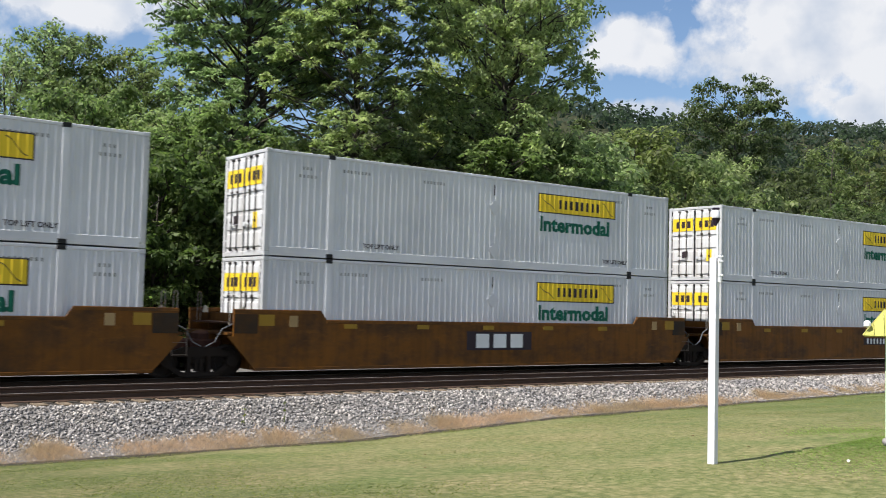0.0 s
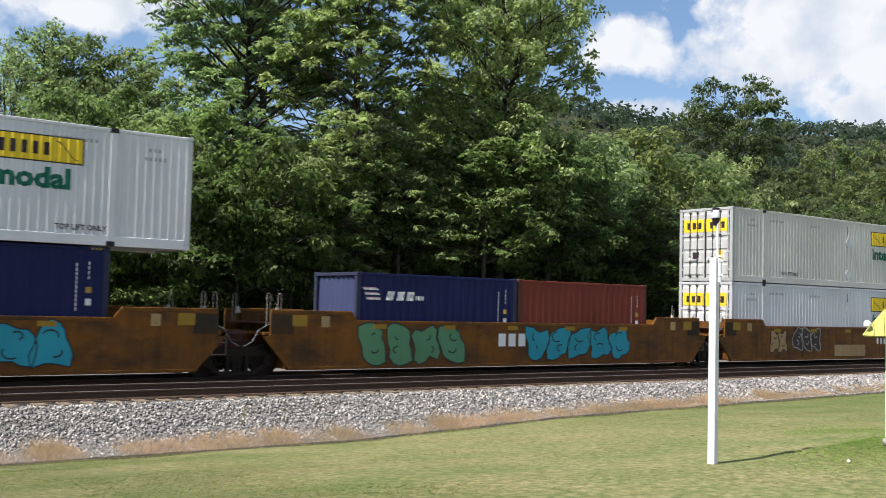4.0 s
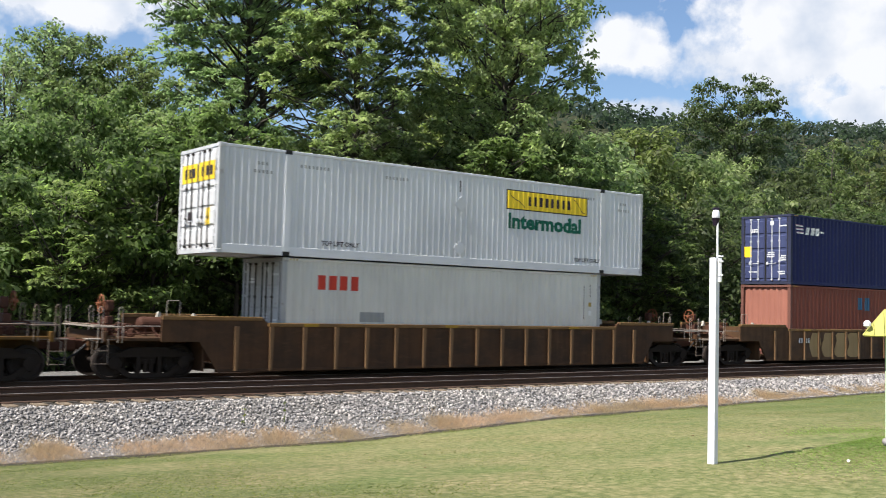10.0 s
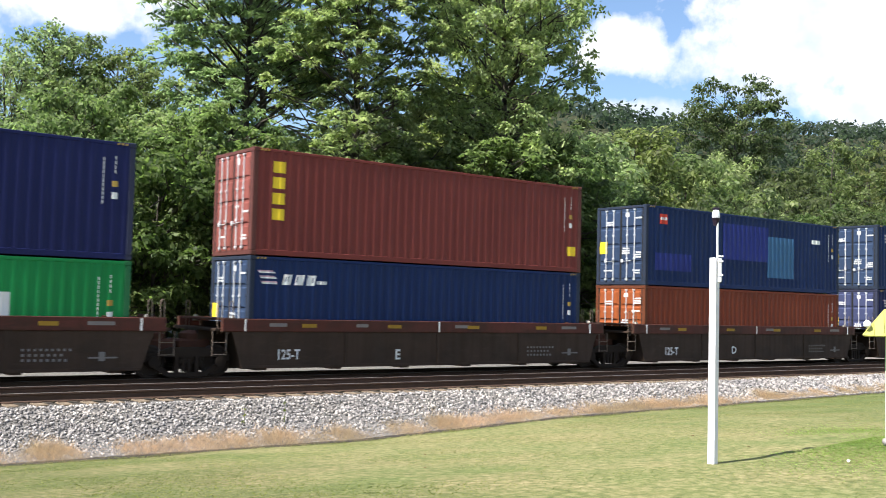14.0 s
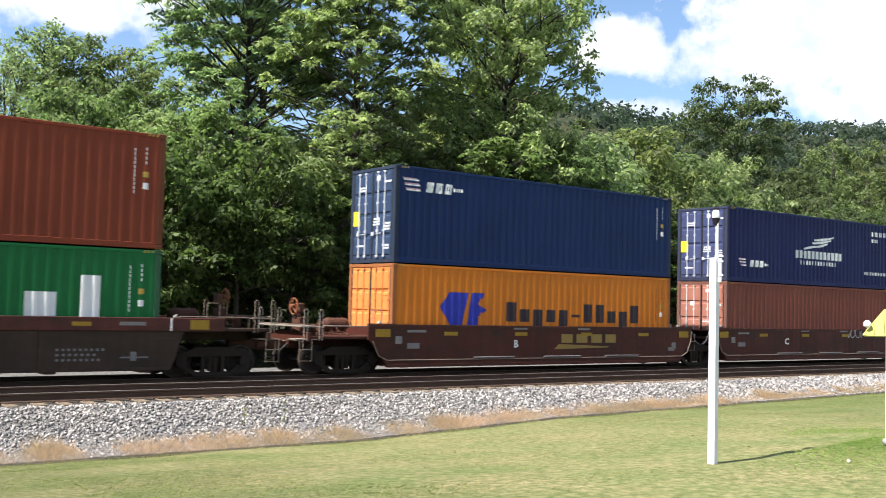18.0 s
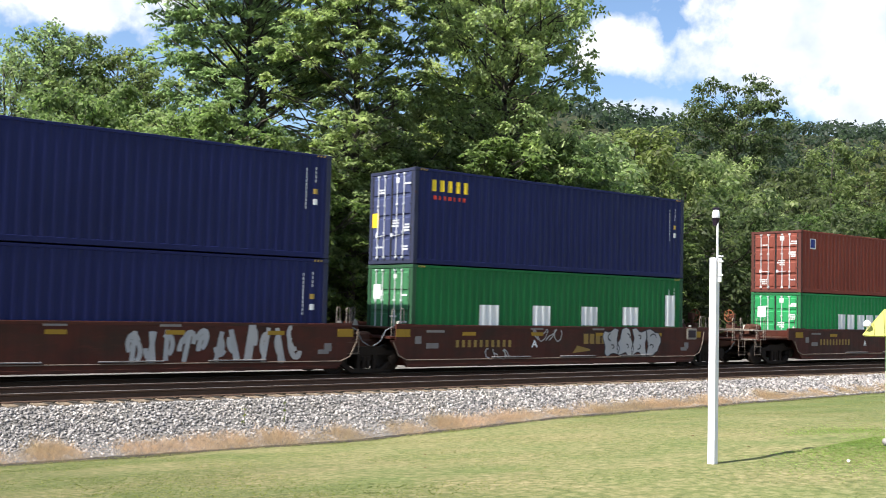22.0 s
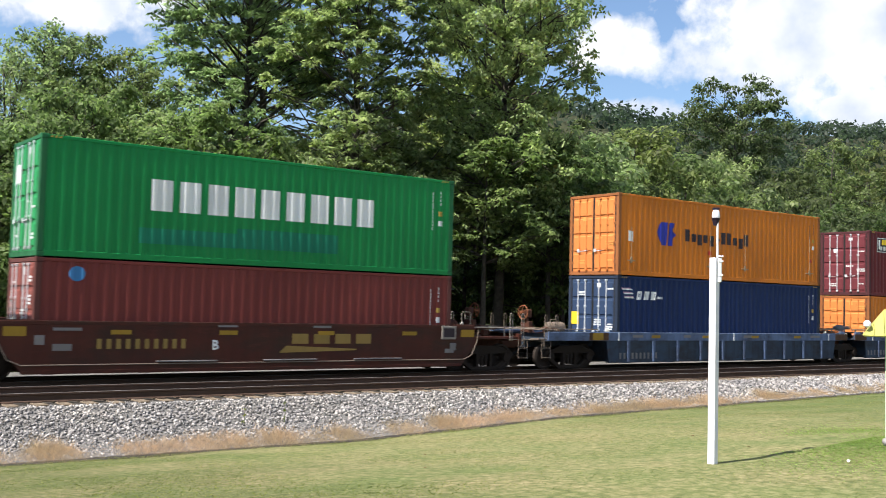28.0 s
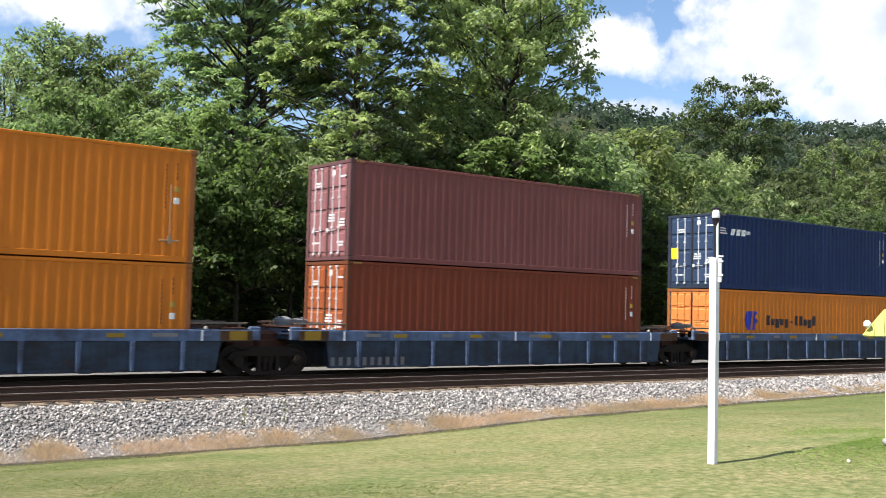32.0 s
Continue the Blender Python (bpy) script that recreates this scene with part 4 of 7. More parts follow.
GRAF_L = paint("sprayed_grey", (0.34, 0.34, 0.34), 0.6, 0.35)
GRAF_D = paint("sprayed_black", (0.03, 0.03, 0.035), 0.6, 0.2)
GRAF_B = paint("sprayed_brown_black", (0.06, 0.045, 0.035), 0.6, 0.3)
GRAF_T = paint("sprayed_turquoise", (0.03, 0.27, 0.34), 0.55, 0.3)
GRAF_G = paint("sprayed_green", (0.10, 0.24, 0.12), 0.6, 0.4)
SOOT_P = paint("brake_soot", (0.03, 0.024, 0.018), 0.8, 0.5, dirt=(0.07, 0.035, 0.012), blotch=0.8)
SHEET_Y = -1.468


def ribbon(b, pts, width, y):
    """A flat painted stroke along points in x and z."""
    pts = [Vector(p) for p in pts]
    vs = []
    for i, p in enumerate(pts):
        d = pts[min(i + 1, len(pts) - 1)] - pts[max(i - 1, 0)]
        d = d.normalized() if d.length > 1e-6 else Vector((1, 0))
        vs += [(p.x - d.y * width / 2, y, p.y + d.x * width / 2), (p.x + d.y * width / 2, y, p.y - d.x * width / 2)]
    b.add(vs, [(2 * i, 2 * i + 1, 2 * i + 3, 2 * i + 2) for i in range(len(pts) - 1)])


def stroke(ob, pts, width, y, mat):
    b = Build()
    ribbon(b, pts, width, y)
    part("sprayed_outline", b.mesh("sprayed_outline", mat), ob, "sprayed stroke")


def letter_bars(x0, x1, z0, z1, n, slant=0.0, fill=0.58):
    adv = (x1 - x0) / n
    return [(x0 + adv * (i + 0.5 - fill / 2), x0 + adv * (i + 0.5 + fill / 2), z0, z1, slant) for i in range(n)]


def mark(ob, size, entries):
    """Painted and stuck-on marks of one container (size) or car side (None)."""
    for order, (kind, x0, x1, z0, z1, *rest) in enumerate(entries):
        lift = 0.005 + 0.002 * order
        y = SHEET_Y - 0.002 * order

        def area(rects, mat, name, label):
            if size:
                b = patch_build(rects, size, lift)
            else:
                b = Build()
                for r in rects:
                    s = r[4] if len(r) > 4 else 0
                    b.add([(r[0], y, r[2]), (r[1], y, r[2]), (r[1] + s, y, r[3]), (r[0] + s, y, r[3])], [(0, 1, 2, 3)])
            return part(name, b.mesh(name, mat), ob, label)

        def shape(border, mat, name, label, rows=14, cols=20):
            """A filled shape between its left and right border at each height."""
            b = Build()
            vs = []
            for i in range(rows + 1):
                l, r = border(i / rows)
                for j in range(cols + 1):
                    x = x0 + (x1 - x0) * (l + (r - l) * j / cols)
                    vs.append((x, side_face(x, size) - lift - 0.004 if size else y, z0 + (z1 - z0) * i / rows))
            k = cols + 1
            b.add(vs, [(i * k + j, i * k + j + 1, (i + 1) * k + j + 1, (i + 1) * k + j) for i in range(rows) for j in range(cols)])
            part(name, b.mesh(name, mat), ob, label)

        def singles(rects, mat, name, label):
            for r in rects:
                area([r], mat, name, label)

        if kind == "rect":
            area([(x0, x1, z0, z1)], rest[0], "sticker" if size else "painted_panel", "flat painted panel")
        elif kind in ("bars", "block"):
            n, mat = rest[0], rest[1]
            bars = letter_bars(x0, x1, z0, z1, n, rest[2] if len(rest) > 2 else 0.0, (0.7 if n <= 4 else 0.48) if kind == "bars" else 0.74)
            if kind == "block" and n == 11:
                # tall, low and hanging bars in turn, with a dash
                h = z1 - z0
                span = {"a": (0.2, 1.0), "x": (0.2, 0.72), "p": (0.0, 0.72), "d": (0.42, 0.54)}
                singles([(r[0], r[1], z0 + h * span[c][0], z0 + h * span[c][1], 0) for r, c in zip(bars, "axpxpdaaxpa")], mat, "letter_bar", "painted bar")
            elif kind == "block" or z1 - z0 > 0.2:
                singles(bars, mat, "letter_bar", "painted bar")
            else:
                area(bars, mat, "lettering", "row of small painted bars")["kind"] = "stuff"
        elif kind == "column":
            n, mat = rest
            dz = (z1 - z0) / n
            singles([(x0, x1, z0 + dz * (i + 0.14), z0 + dz * (i + 0.86)) for i in range(n)], mat, "letter_bar", "painted bar")
        elif kind == "glyph":
            area([(x0 + 0.03, x1 - 0.03, z0, z1)], rest[0], "lettering", "large white block")
        elif kind == "flag":
            dz, dx = (z1 - z0) / 5, (x1 - x0) * 0.06
            for i in (0, 2, 4):
                area([(x0 + 0.1 * (x1 - x0) - dx * i * 0.9, x1 - dx * i * 0.5, z0 + dz * i, z0 + dz * (i + 0.55), -0.03)], WHITE_P, "flag_stripe", "white stripe")
                area([(x0 + 0.1 * (x1 - x0) - dx * (i + 0.6), x1 - dx * (i + 0.3), z0 + dz * (i + 0.55), z0 + dz * (i + 1.05), -0.03)], PINK_P, "flag_stripe", "faded pink stripe")
        elif kind == "hapag":
            shape(lambda f: (0.42 * abs(f - 0.55), 0.46 + 0.12 * f), rest[0], "emblem", "blue painted emblem")
            shape(lambda f: (0.56 + 0.10 * f, 0.80 + 0.2 * max(0, 1 - abs(f - 0.48) * 6) + 0.12 * max(0, min(1, 8 * f - 6))), rest[0], "emblem", "blue painted emblem")
        elif kind == "disc":
            shape(lambda f: (0.5 - math.sqrt(max(0, f * (1 - f))), 0.5 + math.sqrt(max(0, f * (1 - f)))), rest[0], "emblem", "light blue round sticker")
        elif kind == "diamond":
            shape(lambda f: (abs(f - 0.5), 1 - abs(f - 0.5)), rest[0], "placard", "white diamond placard", 8)
        elif kind == "wing":
            for i, (a, e) in enumerate(((0.35, 1.0), (0.30, 0.92), (0.42, 0.82), (0.0, 0.55))):
                b = Build()
                vs = []
                for q in range(25):
                    f = q / 24
                    x = x0 + (x1 - x0) * (a + (e - a) * f)
                    zb = z0 + (z1 - z0) * ((0.72 - 0.2 * i) + (0.28 * f * f if i < 3 else 0.25 * f))
                    vs += [(x, side_face(x, size) - lift, zb), (x, side_face(x, size) - lift, zb + 0.085 * (1.25 - abs(f - 0.45)))]
                b.add(vs, [(2 * q, 2 * q + 2, 2 * q + 3, 2 * q + 1) for q in range(24)])
                part("emblem", b.mesh("emblem", rest[0]), ob, "white painted feather stroke")
        elif kind == "latch":
            xm = (x0 + x1) / 2
            yy = -SIZES[size][1] / 2 - 0.02
            b = Build().tube([(xm, yy, z1), (xm, yy, z0 + 0.1)], 0.009, 6)
            b.box(x0, x1, yy - 0.01, yy + 0.02, z0 + 0.06, z0 + 0.10, 0.004).box(xm - 0.05, xm + 0.05, yy - 0.01, yy + 0.02, z0, z0 + 0.2, 0.004)
            part("vent_latch", b.mesh("vent_latch", LATCH_M), ob, "steel side latch")
        elif kind == "sign":
            area([(x0, x1, z0, z1)], WHITE_P, "sign", "white-bordered sign")
            w, h = x1 - x0, z1 - z0
            lift += 0.001
            area([(x0 + 0.03 * w, x1 - 0.03 * w, z0 + 0.05 * h, z1 - 0.05 * h)], DARK_P, "sign_panel", "black sign panel")
            lift += 0.0012
            area([(x0 + 0.3 * w, x1 - 0.06 * w, z0 + 0.52 * h, z1 - 0.12 * h)], YELLOW_P, "sign_panel", "yellow beam on the sign")
            area([(x0 + 0.08 * w, x0 + 0.16 * w, z0 + 0.2 * h, z1 - 0.15 * h)] + letter_bars(x0 + 0.2 * w, x1 - 0.06 * w, z0 + 0.13 * h, z0 + 0.42 * h, 6), WHITE_P, "lettering", "white bars")
        elif kind == "text":
            part("lettering", text_mesh(rest[0], x0, z0, z1 - z0, rest[1] if len(rest) > 1 else WHITE_P, None, y - 0.004, spread=max(0.8, min(1.3, (x1 - x0) / ((z1 - z0) * 0.75 * len(rest[0]))))), ob, "white stencilled letters")
        elif kind == "swoosh":
            part("emblem", Build().add([(x0, y, z0), (x1, y, z0 + 0.3 * (z1 - z0)), (x1, y, z0 + 0.5 * (z1 - z0)), (x0 + 0.2, y, z1)], [(0, 1, 2, 3)]).mesh("emblem", rest[0]), ob, "dull gold painted wedge")
        elif kind == "blob":
            shape(lambda f: (0.06 + 0.1 * math.sin(7 * f + x0), 0.94 + 0.06 * math.sin(9 * f + 2 * x0)) if 0.08 < f < 0.94 else (0.25, 0.8), rest[0], "paint_patch", "pale brushed-over patch", 10)
        elif kind == "scrawl":
            n, fill, edge = rest
            rr = random.Random(int((x0 + 50) * 100))
            adv = (x1 - x0) / n
            for i in range(n):
                cx, cz = x0 + adv * (i + 0.5), (z0 + z1) / 2
                k = 16
                ring = []
                ph, lob = rr.uniform(0, 6.28), rr.choice((2, 3, 3, 4))
                for j in range(k):
                    a = 2 * math.pi * j / k
                    r = 1 + 0.22 * math.sin(lob * a + ph) + rr.uniform(-0.08, 0.08)
                    sq = 1 / max(abs(math.cos(a)), abs(math.sin(a))) ** 0.6
                    ring.append((cx + adv * 0.5 * r * sq * math.cos(a), cz + (z1 - z0) * 0.40 * r * sq * math.sin(a)))
                part("sprayed_shape", Build().add([(qx, y - 0.0004 * i, qz) for qx, qz in ring], [tuple(range(k))]).mesh("sprayed_shape", fill), ob, "bulging sprayed shape")
                stroke(ob, ring + ring[:1], 0.035, y - 0.003, edge)
                for q in range(2):
                    a0, ra = rr.uniform(0, 6.28), adv * rr.uniform(0.12, 0.24)
                    ox, oz = cx + adv * rr.uniform(-0.12, 0.12), cz + (z1 - z0) * (0.17 if q else -0.13)
                    stroke(ob, [(ox + ra * math.cos(a0 + u * 0.45), oz + 0.75 * ra * math.sin(a0 + u * 0.45)) for u in range(rr.randint(5, 9))], 0.04, y - 0.003 - 0.0005 * q, edge)
        elif kind == "tag":
            n, fill = rest
            rr = random.Random(int((x0 + 50) * 100))
            adv = (x1 - x0) / n
            for i in range(n):
                cx, cz, w, h = x0 + adv * (i + 0.5), (z0 + z1) / 2 + rr.uniform(-0.06, 0.06) * (z1 - z0), adv * 0.5, (z1 - z0) * 0.46
                tilt = rr.uniform(-0.25, 0.25)
                for q in range(rr.choice((2, 3, 3))):
                    a0, turn_by = rr.uniform(0, 6.28), rr.choice((0.0, 2.4, 3.6))
                    ox, oz = rr.uniform(-0.3, 0.3) * w, rr.uniform(-0.3, 0.3) * h
                    pts = []
                    for u in np.linspace(0, 1, 9):
                        if turn_by:
                            px0, pz0 = ox + 0.6 * w * math.cos(a0 + turn_by * u), oz + 0.6 * h * math.sin(a0 + turn_by * u)
                        else:
                            px0, pz0 = ox + 0.35 * w * math.cos(a0) * (2 * u - 1), h * 0.95 * (2 * u - 1)
                        pts.append((cx + px0 + tilt * pz0, cz + pz0))
                    b = Build()
                    ribbon(b, pts, 0.1 + 0.05 * adv, y - 0.0004 * (3 * i + q))
                    part("sprayed_stroke", b.mesh("sprayed_stroke", fill), ob, "thick sprayed stroke")
        elif kind == "vines":
            rr = random.Random(rest[1])

            def swirl(ax, az, bx, bz, bend, dot):
                pts = []
                for j in range(15):
                    f = j / 14
                    off = bend * math.sin(2 * math.pi * f) + 0.5 * bend * math.sin(math.pi * f)
                    d = Vector((bx - ax, bz - az)).normalized()
                    pts.append((ax + (bx - ax) * f - d.y * off, az + (bz - az) * f + d.x * off))
                b = Build()
                ribbon(b, pts, 0.026, y)
                part("sprayed_line", b.mesh("sprayed_line", rest[0]), ob, "thin curling sprayed line")
                if dot:
                    ring = [(bx + 0.05 * math.cos(q * 0.785), y - 0.002, bz + 0.05 * math.sin(q * 0.785)) for q in range(8)]
                    part("sprayed_dot", Build().add(ring, [tuple(range(8))]).mesh("sprayed_dot", rest[0]), ob, "sprayed dot")

            n = 7
            for i in range(n):
                xa = x0 + (x1 - x0) * (i + 0.6) / n
                xm, zm = xa + rr.uniform(-0.3, 0.3), z0 + (z1 - z0) * rr.uniform(0.4, 0.6)
                swirl(xa, z1, xm, zm, rr.choice((-0.1, 0.1)), i % 3 == 1)
                swirl(xm, zm, xm + rr.uniform(-0.45, 0.45), z0, rr.choice((-0.12, 0.12)), False)
                swirl(xm, zm, xm + rr.choice((-0.6, 0.65)), zm + rr.uniform(-0.2, 0.2), rr.choice((-0.09, 0.09)), True)
        elif kind == "flower":
            cx, cz, r = (x0 + x1) / 2, (z0 + z1) / 2, (z1 - z0) / 2
            for i in range(6):
                a = i * math.pi / 3 + 0.5
                px0, pz0 = cx + 0.6 * r * math.cos(a), cz + 0.6 * r * math.sin(a)
                stroke(ob, [(px0 + 0.3 * r * math.cos(q * 0.628), pz0 + 0.3 * r * math.sin(q * 0.628)) for q in range(11)], 0.03, y - 0.0003 * i, rest[0])
            stroke(ob, [(cx + 0.2 * r * math.cos(q * 0.785), cz + 0.2 * r * math.sin(q * 0.785)) for q in range(9)], 0.03, y - 0.002, rest[0])
        elif kind == "star":
            cx, cz, r = (x0 + x1) / 2, (z0 + z1) / 2, (z1 - z0) / 2
            for i in range(4):
                a = i * math.pi / 4
                stroke(ob, [(cx - r * math.cos(a), cz - r * math.sin(a)), (cx + r * math.cos(a), cz + r * math.sin(a))], 0.025, y - 0.0003 * i, rest[0])
        elif kind == "lines":
            rr = random.Random(int((x0 + 50) * 100))
            x = x0
            while x < x1 - 0.1:
                w = min(rr.uniform(0.3, 0.55), x1 - x)
                pts, a0 = [], rr.uniform(0, 6)
                for j in range(12):
                    f = j / 11
                    pts.append((x + w * (0.5 + 0.5 * math.sin(a0 + f * rr.uniform(4.0, 5.0))), z0 + (z1 - z0) * (0.5 + 0.48 * math.cos(a0 * 1.7 + f * 5.2))))
                stroke(ob, pts, 0.035, y, rest[0])
                x += w * 0.8


def sign_board(c, x0, h, size=53):
    """Yellow company board with a dark rim, and the green word under it."""
    top = h - 0.36
    area = [(x0, x0 + 3.6, top - 0.64, top)]
    part("sign", patch_build(area, size, 0.005).mesh("sign", DARK_P), c, "dark sign border")
    part("sign_panel", patch_build([(x0 + 0.035, x0 + 3.565, top - 0.605, top - 0.035)], size, 0.007).mesh("sign_panel", YELLOW_P), c, "yellow sign panel")
    for bar in letter_bars(x0 + 0.85, x0 + 2.85, top - 0.47, top - 0.17, 8, 0, 0.5):
        part("letter_bar", patch_build([bar], size, 0.010).mesh("letter_bar", DARK_P), c, "black bar on the sign")
    for k, (xa, xb) in enumerate(((0.12, 0.75), (3.45, 2.95))):
        b = Build()
        vs = []
        for t in np.linspace(0, 1, 25):
            q = x0 + xa + (xb - xa) * t
            zq = top - 0.12 - 0.42 * (t if k == 0 else 1 - t) - 0.04 * math.sin(6.28 * t)
            vs += [(q, side_face(q, size) - 0.011, zq - 0.014), (q, side_face(q, size) - 0.011, zq + 0.014)]
        b.add(vs, [(2 * i, 2 * i + 2, 2 * i + 3, 2 * i + 1) for i in range(24)])
        part("flourish", b.mesh("flourish", DARK_P), c, "thin dark flourish")
    part("lettering", text_mesh("Intermodal", x0 + 0.05, top - 1.22, 0.46, GREEN_P, size, spread=1.13, bold=0.06), c, "green word")


def domestic_marks(c, h, mirrored):
    sign_board(c, 1.74 if not mirrored else -5.55, h)
    for x in ((-4.95, 4.72) if not mirrored else (-5.9, 4.3)):
        part("lettering", text_mesh("TOP LIFT ONLY", x, 0.36, 0.13, DARK_P, 53, spread=0.95), c, "black stencilled words")
    xm = -0.12 if not mirrored else 0.1
    for z in (h - 1.0, 0.55):
        b = Build()
        yy = -SIZES[53][1] / 2 - 0.004
        b.prism([(xm, z - 0.24), (xm + 0.24, z), (xm, z + 0.24), (xm - 0.24, z)], yy - 0.008, yy + 0.004)
        part("placard_holder", b.mesh("placard_holder", PAINT["white"]), c, "white diamond placard holder")
    part("tick", patch_build([(xm - 0.02, xm + 0.02, h - 0.62, h - 0.28)], 53).mesh("tick", DARK_P), c, "short black tick")
    for x, n, z in ((-5.7, 8, h - 0.36), (-2.9, 7, h - 0.40), (4.6, 9, h - 0.33), (6.9, 3, h - 0.4), (-7.0, 3, h - 0.4), (6.8, 5, h - 0.62), (-7.1, 5, h - 0.62)):
        part("lettering", patch_build(letter_bars(x, x + n * 0.12, z - 0.09, z, n, 0, 0.5), 53).mesh("lettering", GREY_P), c, "small grey bars")["kind"] = "stuff"


def code_marks(c, size, h, dark):
    """Columns of small code marks near the far end of the side."""
    e = SIZES[size][0] / 2
    mat = DARK_P if dark else WHITE_P
    col1 = [(e - 0.80, e - 0.772, h - 0.50 - 0.105 * i, h - 0.42 - 0.105 * i) for i in range(11)]
    col2 = [(e - 0.51, e - 0.482, h - 0.45 - 0.115 * i, h - 0.37 - 0.115 * i) for i in range(4)]
    part("lettering", patch_build(col1, size).mesh("lettering", mat), c, "column of small code bars")["kind"] = "stuff"
    part("lettering", patch_build(col2, size).mesh("lettering", mat), c, "column of small code bars")["kind"] = "stuff"
    part("sticker", patch_build([(e - 0.56, e - 0.42, h - 1.12, h - 0.98)], size).mesh("sticker", OCHRE_STICKER), c, "small yellow sticker")
    if h > 2.7:
        for x in (-e + 0.2, e - 0.48):
            stripes = Build()
            for i in range(3):
                q = x + 0.1 * i
                stripes.add([(q, -SIZES[size][1] / 2 - 0.001, h - 0.085), (q + 0.05, -SIZES[size][1] / 2 - 0.001, h - 0.085), (q + 0.08, -SIZES[size][1] / 2 - 0.001, h - 0.03), (q + 0.03, -SIZES[size][1] / 2 - 0.001, h - 0.03)], [(0, 1, 2, 3)])
            part("hazard_stripes", stripes.mesh("hazard_stripes", OCHRE_STICKER), c, "yellow slanted height marks")
    part("sticker", patch_build([(e - 0.56, e - 0.42, h - 1.42, h - 1.26)], size).mesh("sticker", WHITE_P), c, "small white sticker")


def end_marks(c, size, h, colour):
    """Stickers on the doors that look up the line."""
    length, w = SIZES[size]
    x = -length / 2 - 0.009
    rr = random.Random(len(c.children) * 7 + int(h * 100) + len(colour))

    def plate(name, y0, y1, z0, z1, mat, label):
        part(name, Build().box(x - 0.006, x, y0, y1, z0, z1).mesh(name, mat), c, label)

    if size == 53:
        for k in (-1, 1):
            plate("door_sign", k * 0.56 - 0.5, k * 0.56 + 0.5, h - 0.95, h - 0.45, YELLOW_P, "yellow door sign")
            for i in range(3):
                part("lettering", Build().box(x - 0.012, x - 0.006, k * 0.56 - 0.38 + 0.27 * i, k * 0.56 - 0.22 + 0.27 * i, h - 0.83, h - 0.57).mesh("lettering", DARK_P), c, "black bar")
        plate("sticker", -0.85, -0.6, 0.75, 1.2, YELLOW_P, "yellow sticker")
        plate("sticker", 0.3, 0.6, 0.85, 1.15, DARK_P, "dark sticker")
    else:
        yellow = colour in ("navy", "blue")
        if yellow:
            plate("sticker", 0.66, 1.02, 1.15 if h > 2.7 else 0.9, 1.6 if h > 2.7 else 1.3, YELLOW_P, "yellow sticker")
        if colour in ("green", "dgreen"):
            plate("sticker", 0.45, 0.85, h - 1.05, h - 0.6, WHITE_P, "white sticker")
        print_m = WHITE_P if colour != "orange" else PALE_P
        for y0, z0 in ((-1.02, h - 0.5), (-0.98, h - 0.95), (-0.45, 1.3), (-1.0, 1.15), (0.35, h - 0.62), (0.4, 0.5), (-0.95, 0.5)):
            if rr.random() < 0.8:
                rows = Build()
                for k in range(rr.choice((1, 2, 3))):
                    y = y0
                    while y < y0 + rr.uniform(0.2, 0.4):
                        w0 = rr.uniform(0.035, 0.09)
                        rows.box(x - 0.006, x, y, y + w0, z0 - 0.085 * k, z0 - 0.085 * k + 0.055)
                        y += w0 + 0.022
                part("lettering", rows.mesh("lettering", print_m), c, "rows of small print as bars")["kind"] = "stuff"
        for y0, z0 in ((0.3, h - 0.95), (-0.42, h - 0.42)):
            if rr.random() < 0.6:
                plate("sticker", y0, y0 + rr.uniform(0.14, 0.22), z0, z0 + rr.uniform(0.12, 0.2), print_m, "small pale sticker")


for (mid, style, car_id, low, up), (car, st, boxes, uppers) in zip(UNITS, LOADED):
    for (size, h, colour, end, off), c in list(zip(low, boxes)) + list(zip(up, uppers)):
        if size == 53:
            domestic_marks(c, h, end == "louvre")
        else:
            code_marks(c, size, h, colour in ("orange", "grey"))
        if end == "door":
            end_marks(c, size, h, colour)

# ---------------------------------------------------------------- markings on the containers and cars
# each: kind, x from, x to, z from, z to, then number of letters, colour and slant
mark(LOADED[3][2][0], 40, [
    ('flag', -5.91, -5.41, 2.15, 2.48),
    ('bars', -5.33, -4.23, 2.13, 2.38, 3, WHITE_P, 0.06),
    ('bars', -4.21, -3.85, 2.16, 2.26, 4, WHITE_P, 0)])
mark(LOADED[4][2][0], 20, [
    ('flag', -2.71, -2.19, 1.81, 2.16),
    ('bars', -2.06, -0.99, 1.8, 2.06, 3, WHITE_P, 0.06),
    ('bars', -0.96, -0.63, 1.82, 1.94, 4, WHITE_P, 0)])
mark(LOADED[6][3][0], 40, [
    ('bars', -0.16, 3.95, 1.33, 1.95, 9, PURPLE_P, 0),
    ('rect', -5.78, -5.52, 0.48, 0.71, YELLOW_P)])
mark(LOADED[8][2][0], 40, [
    ('bars', -5.04, -3.6, 2.04, 2.44, 4, RED_P, 0),
    ('rect', -3.59, -2.75, 1.16, 1.44, GREY_P)])
mark(LOADED[9][3][0], 40, [
    ('flag', -5.67, -5.17, 2.12, 2.48),
    ('bars', -5.11, -4.07, 2.09, 2.4, 3, WHITE_P, 0.06),
    ('bars', -4.06, -3.7, 2.21, 2.29, 4, WHITE_P, 0)])
mark(LOADED[9][2][0], 40, [
    ('rect', -1.13, -0.8, 1.96, 2.48, FILM_P),
    ('rect', -0.58, -0.21, 1.94, 2.49, FILM_P)])
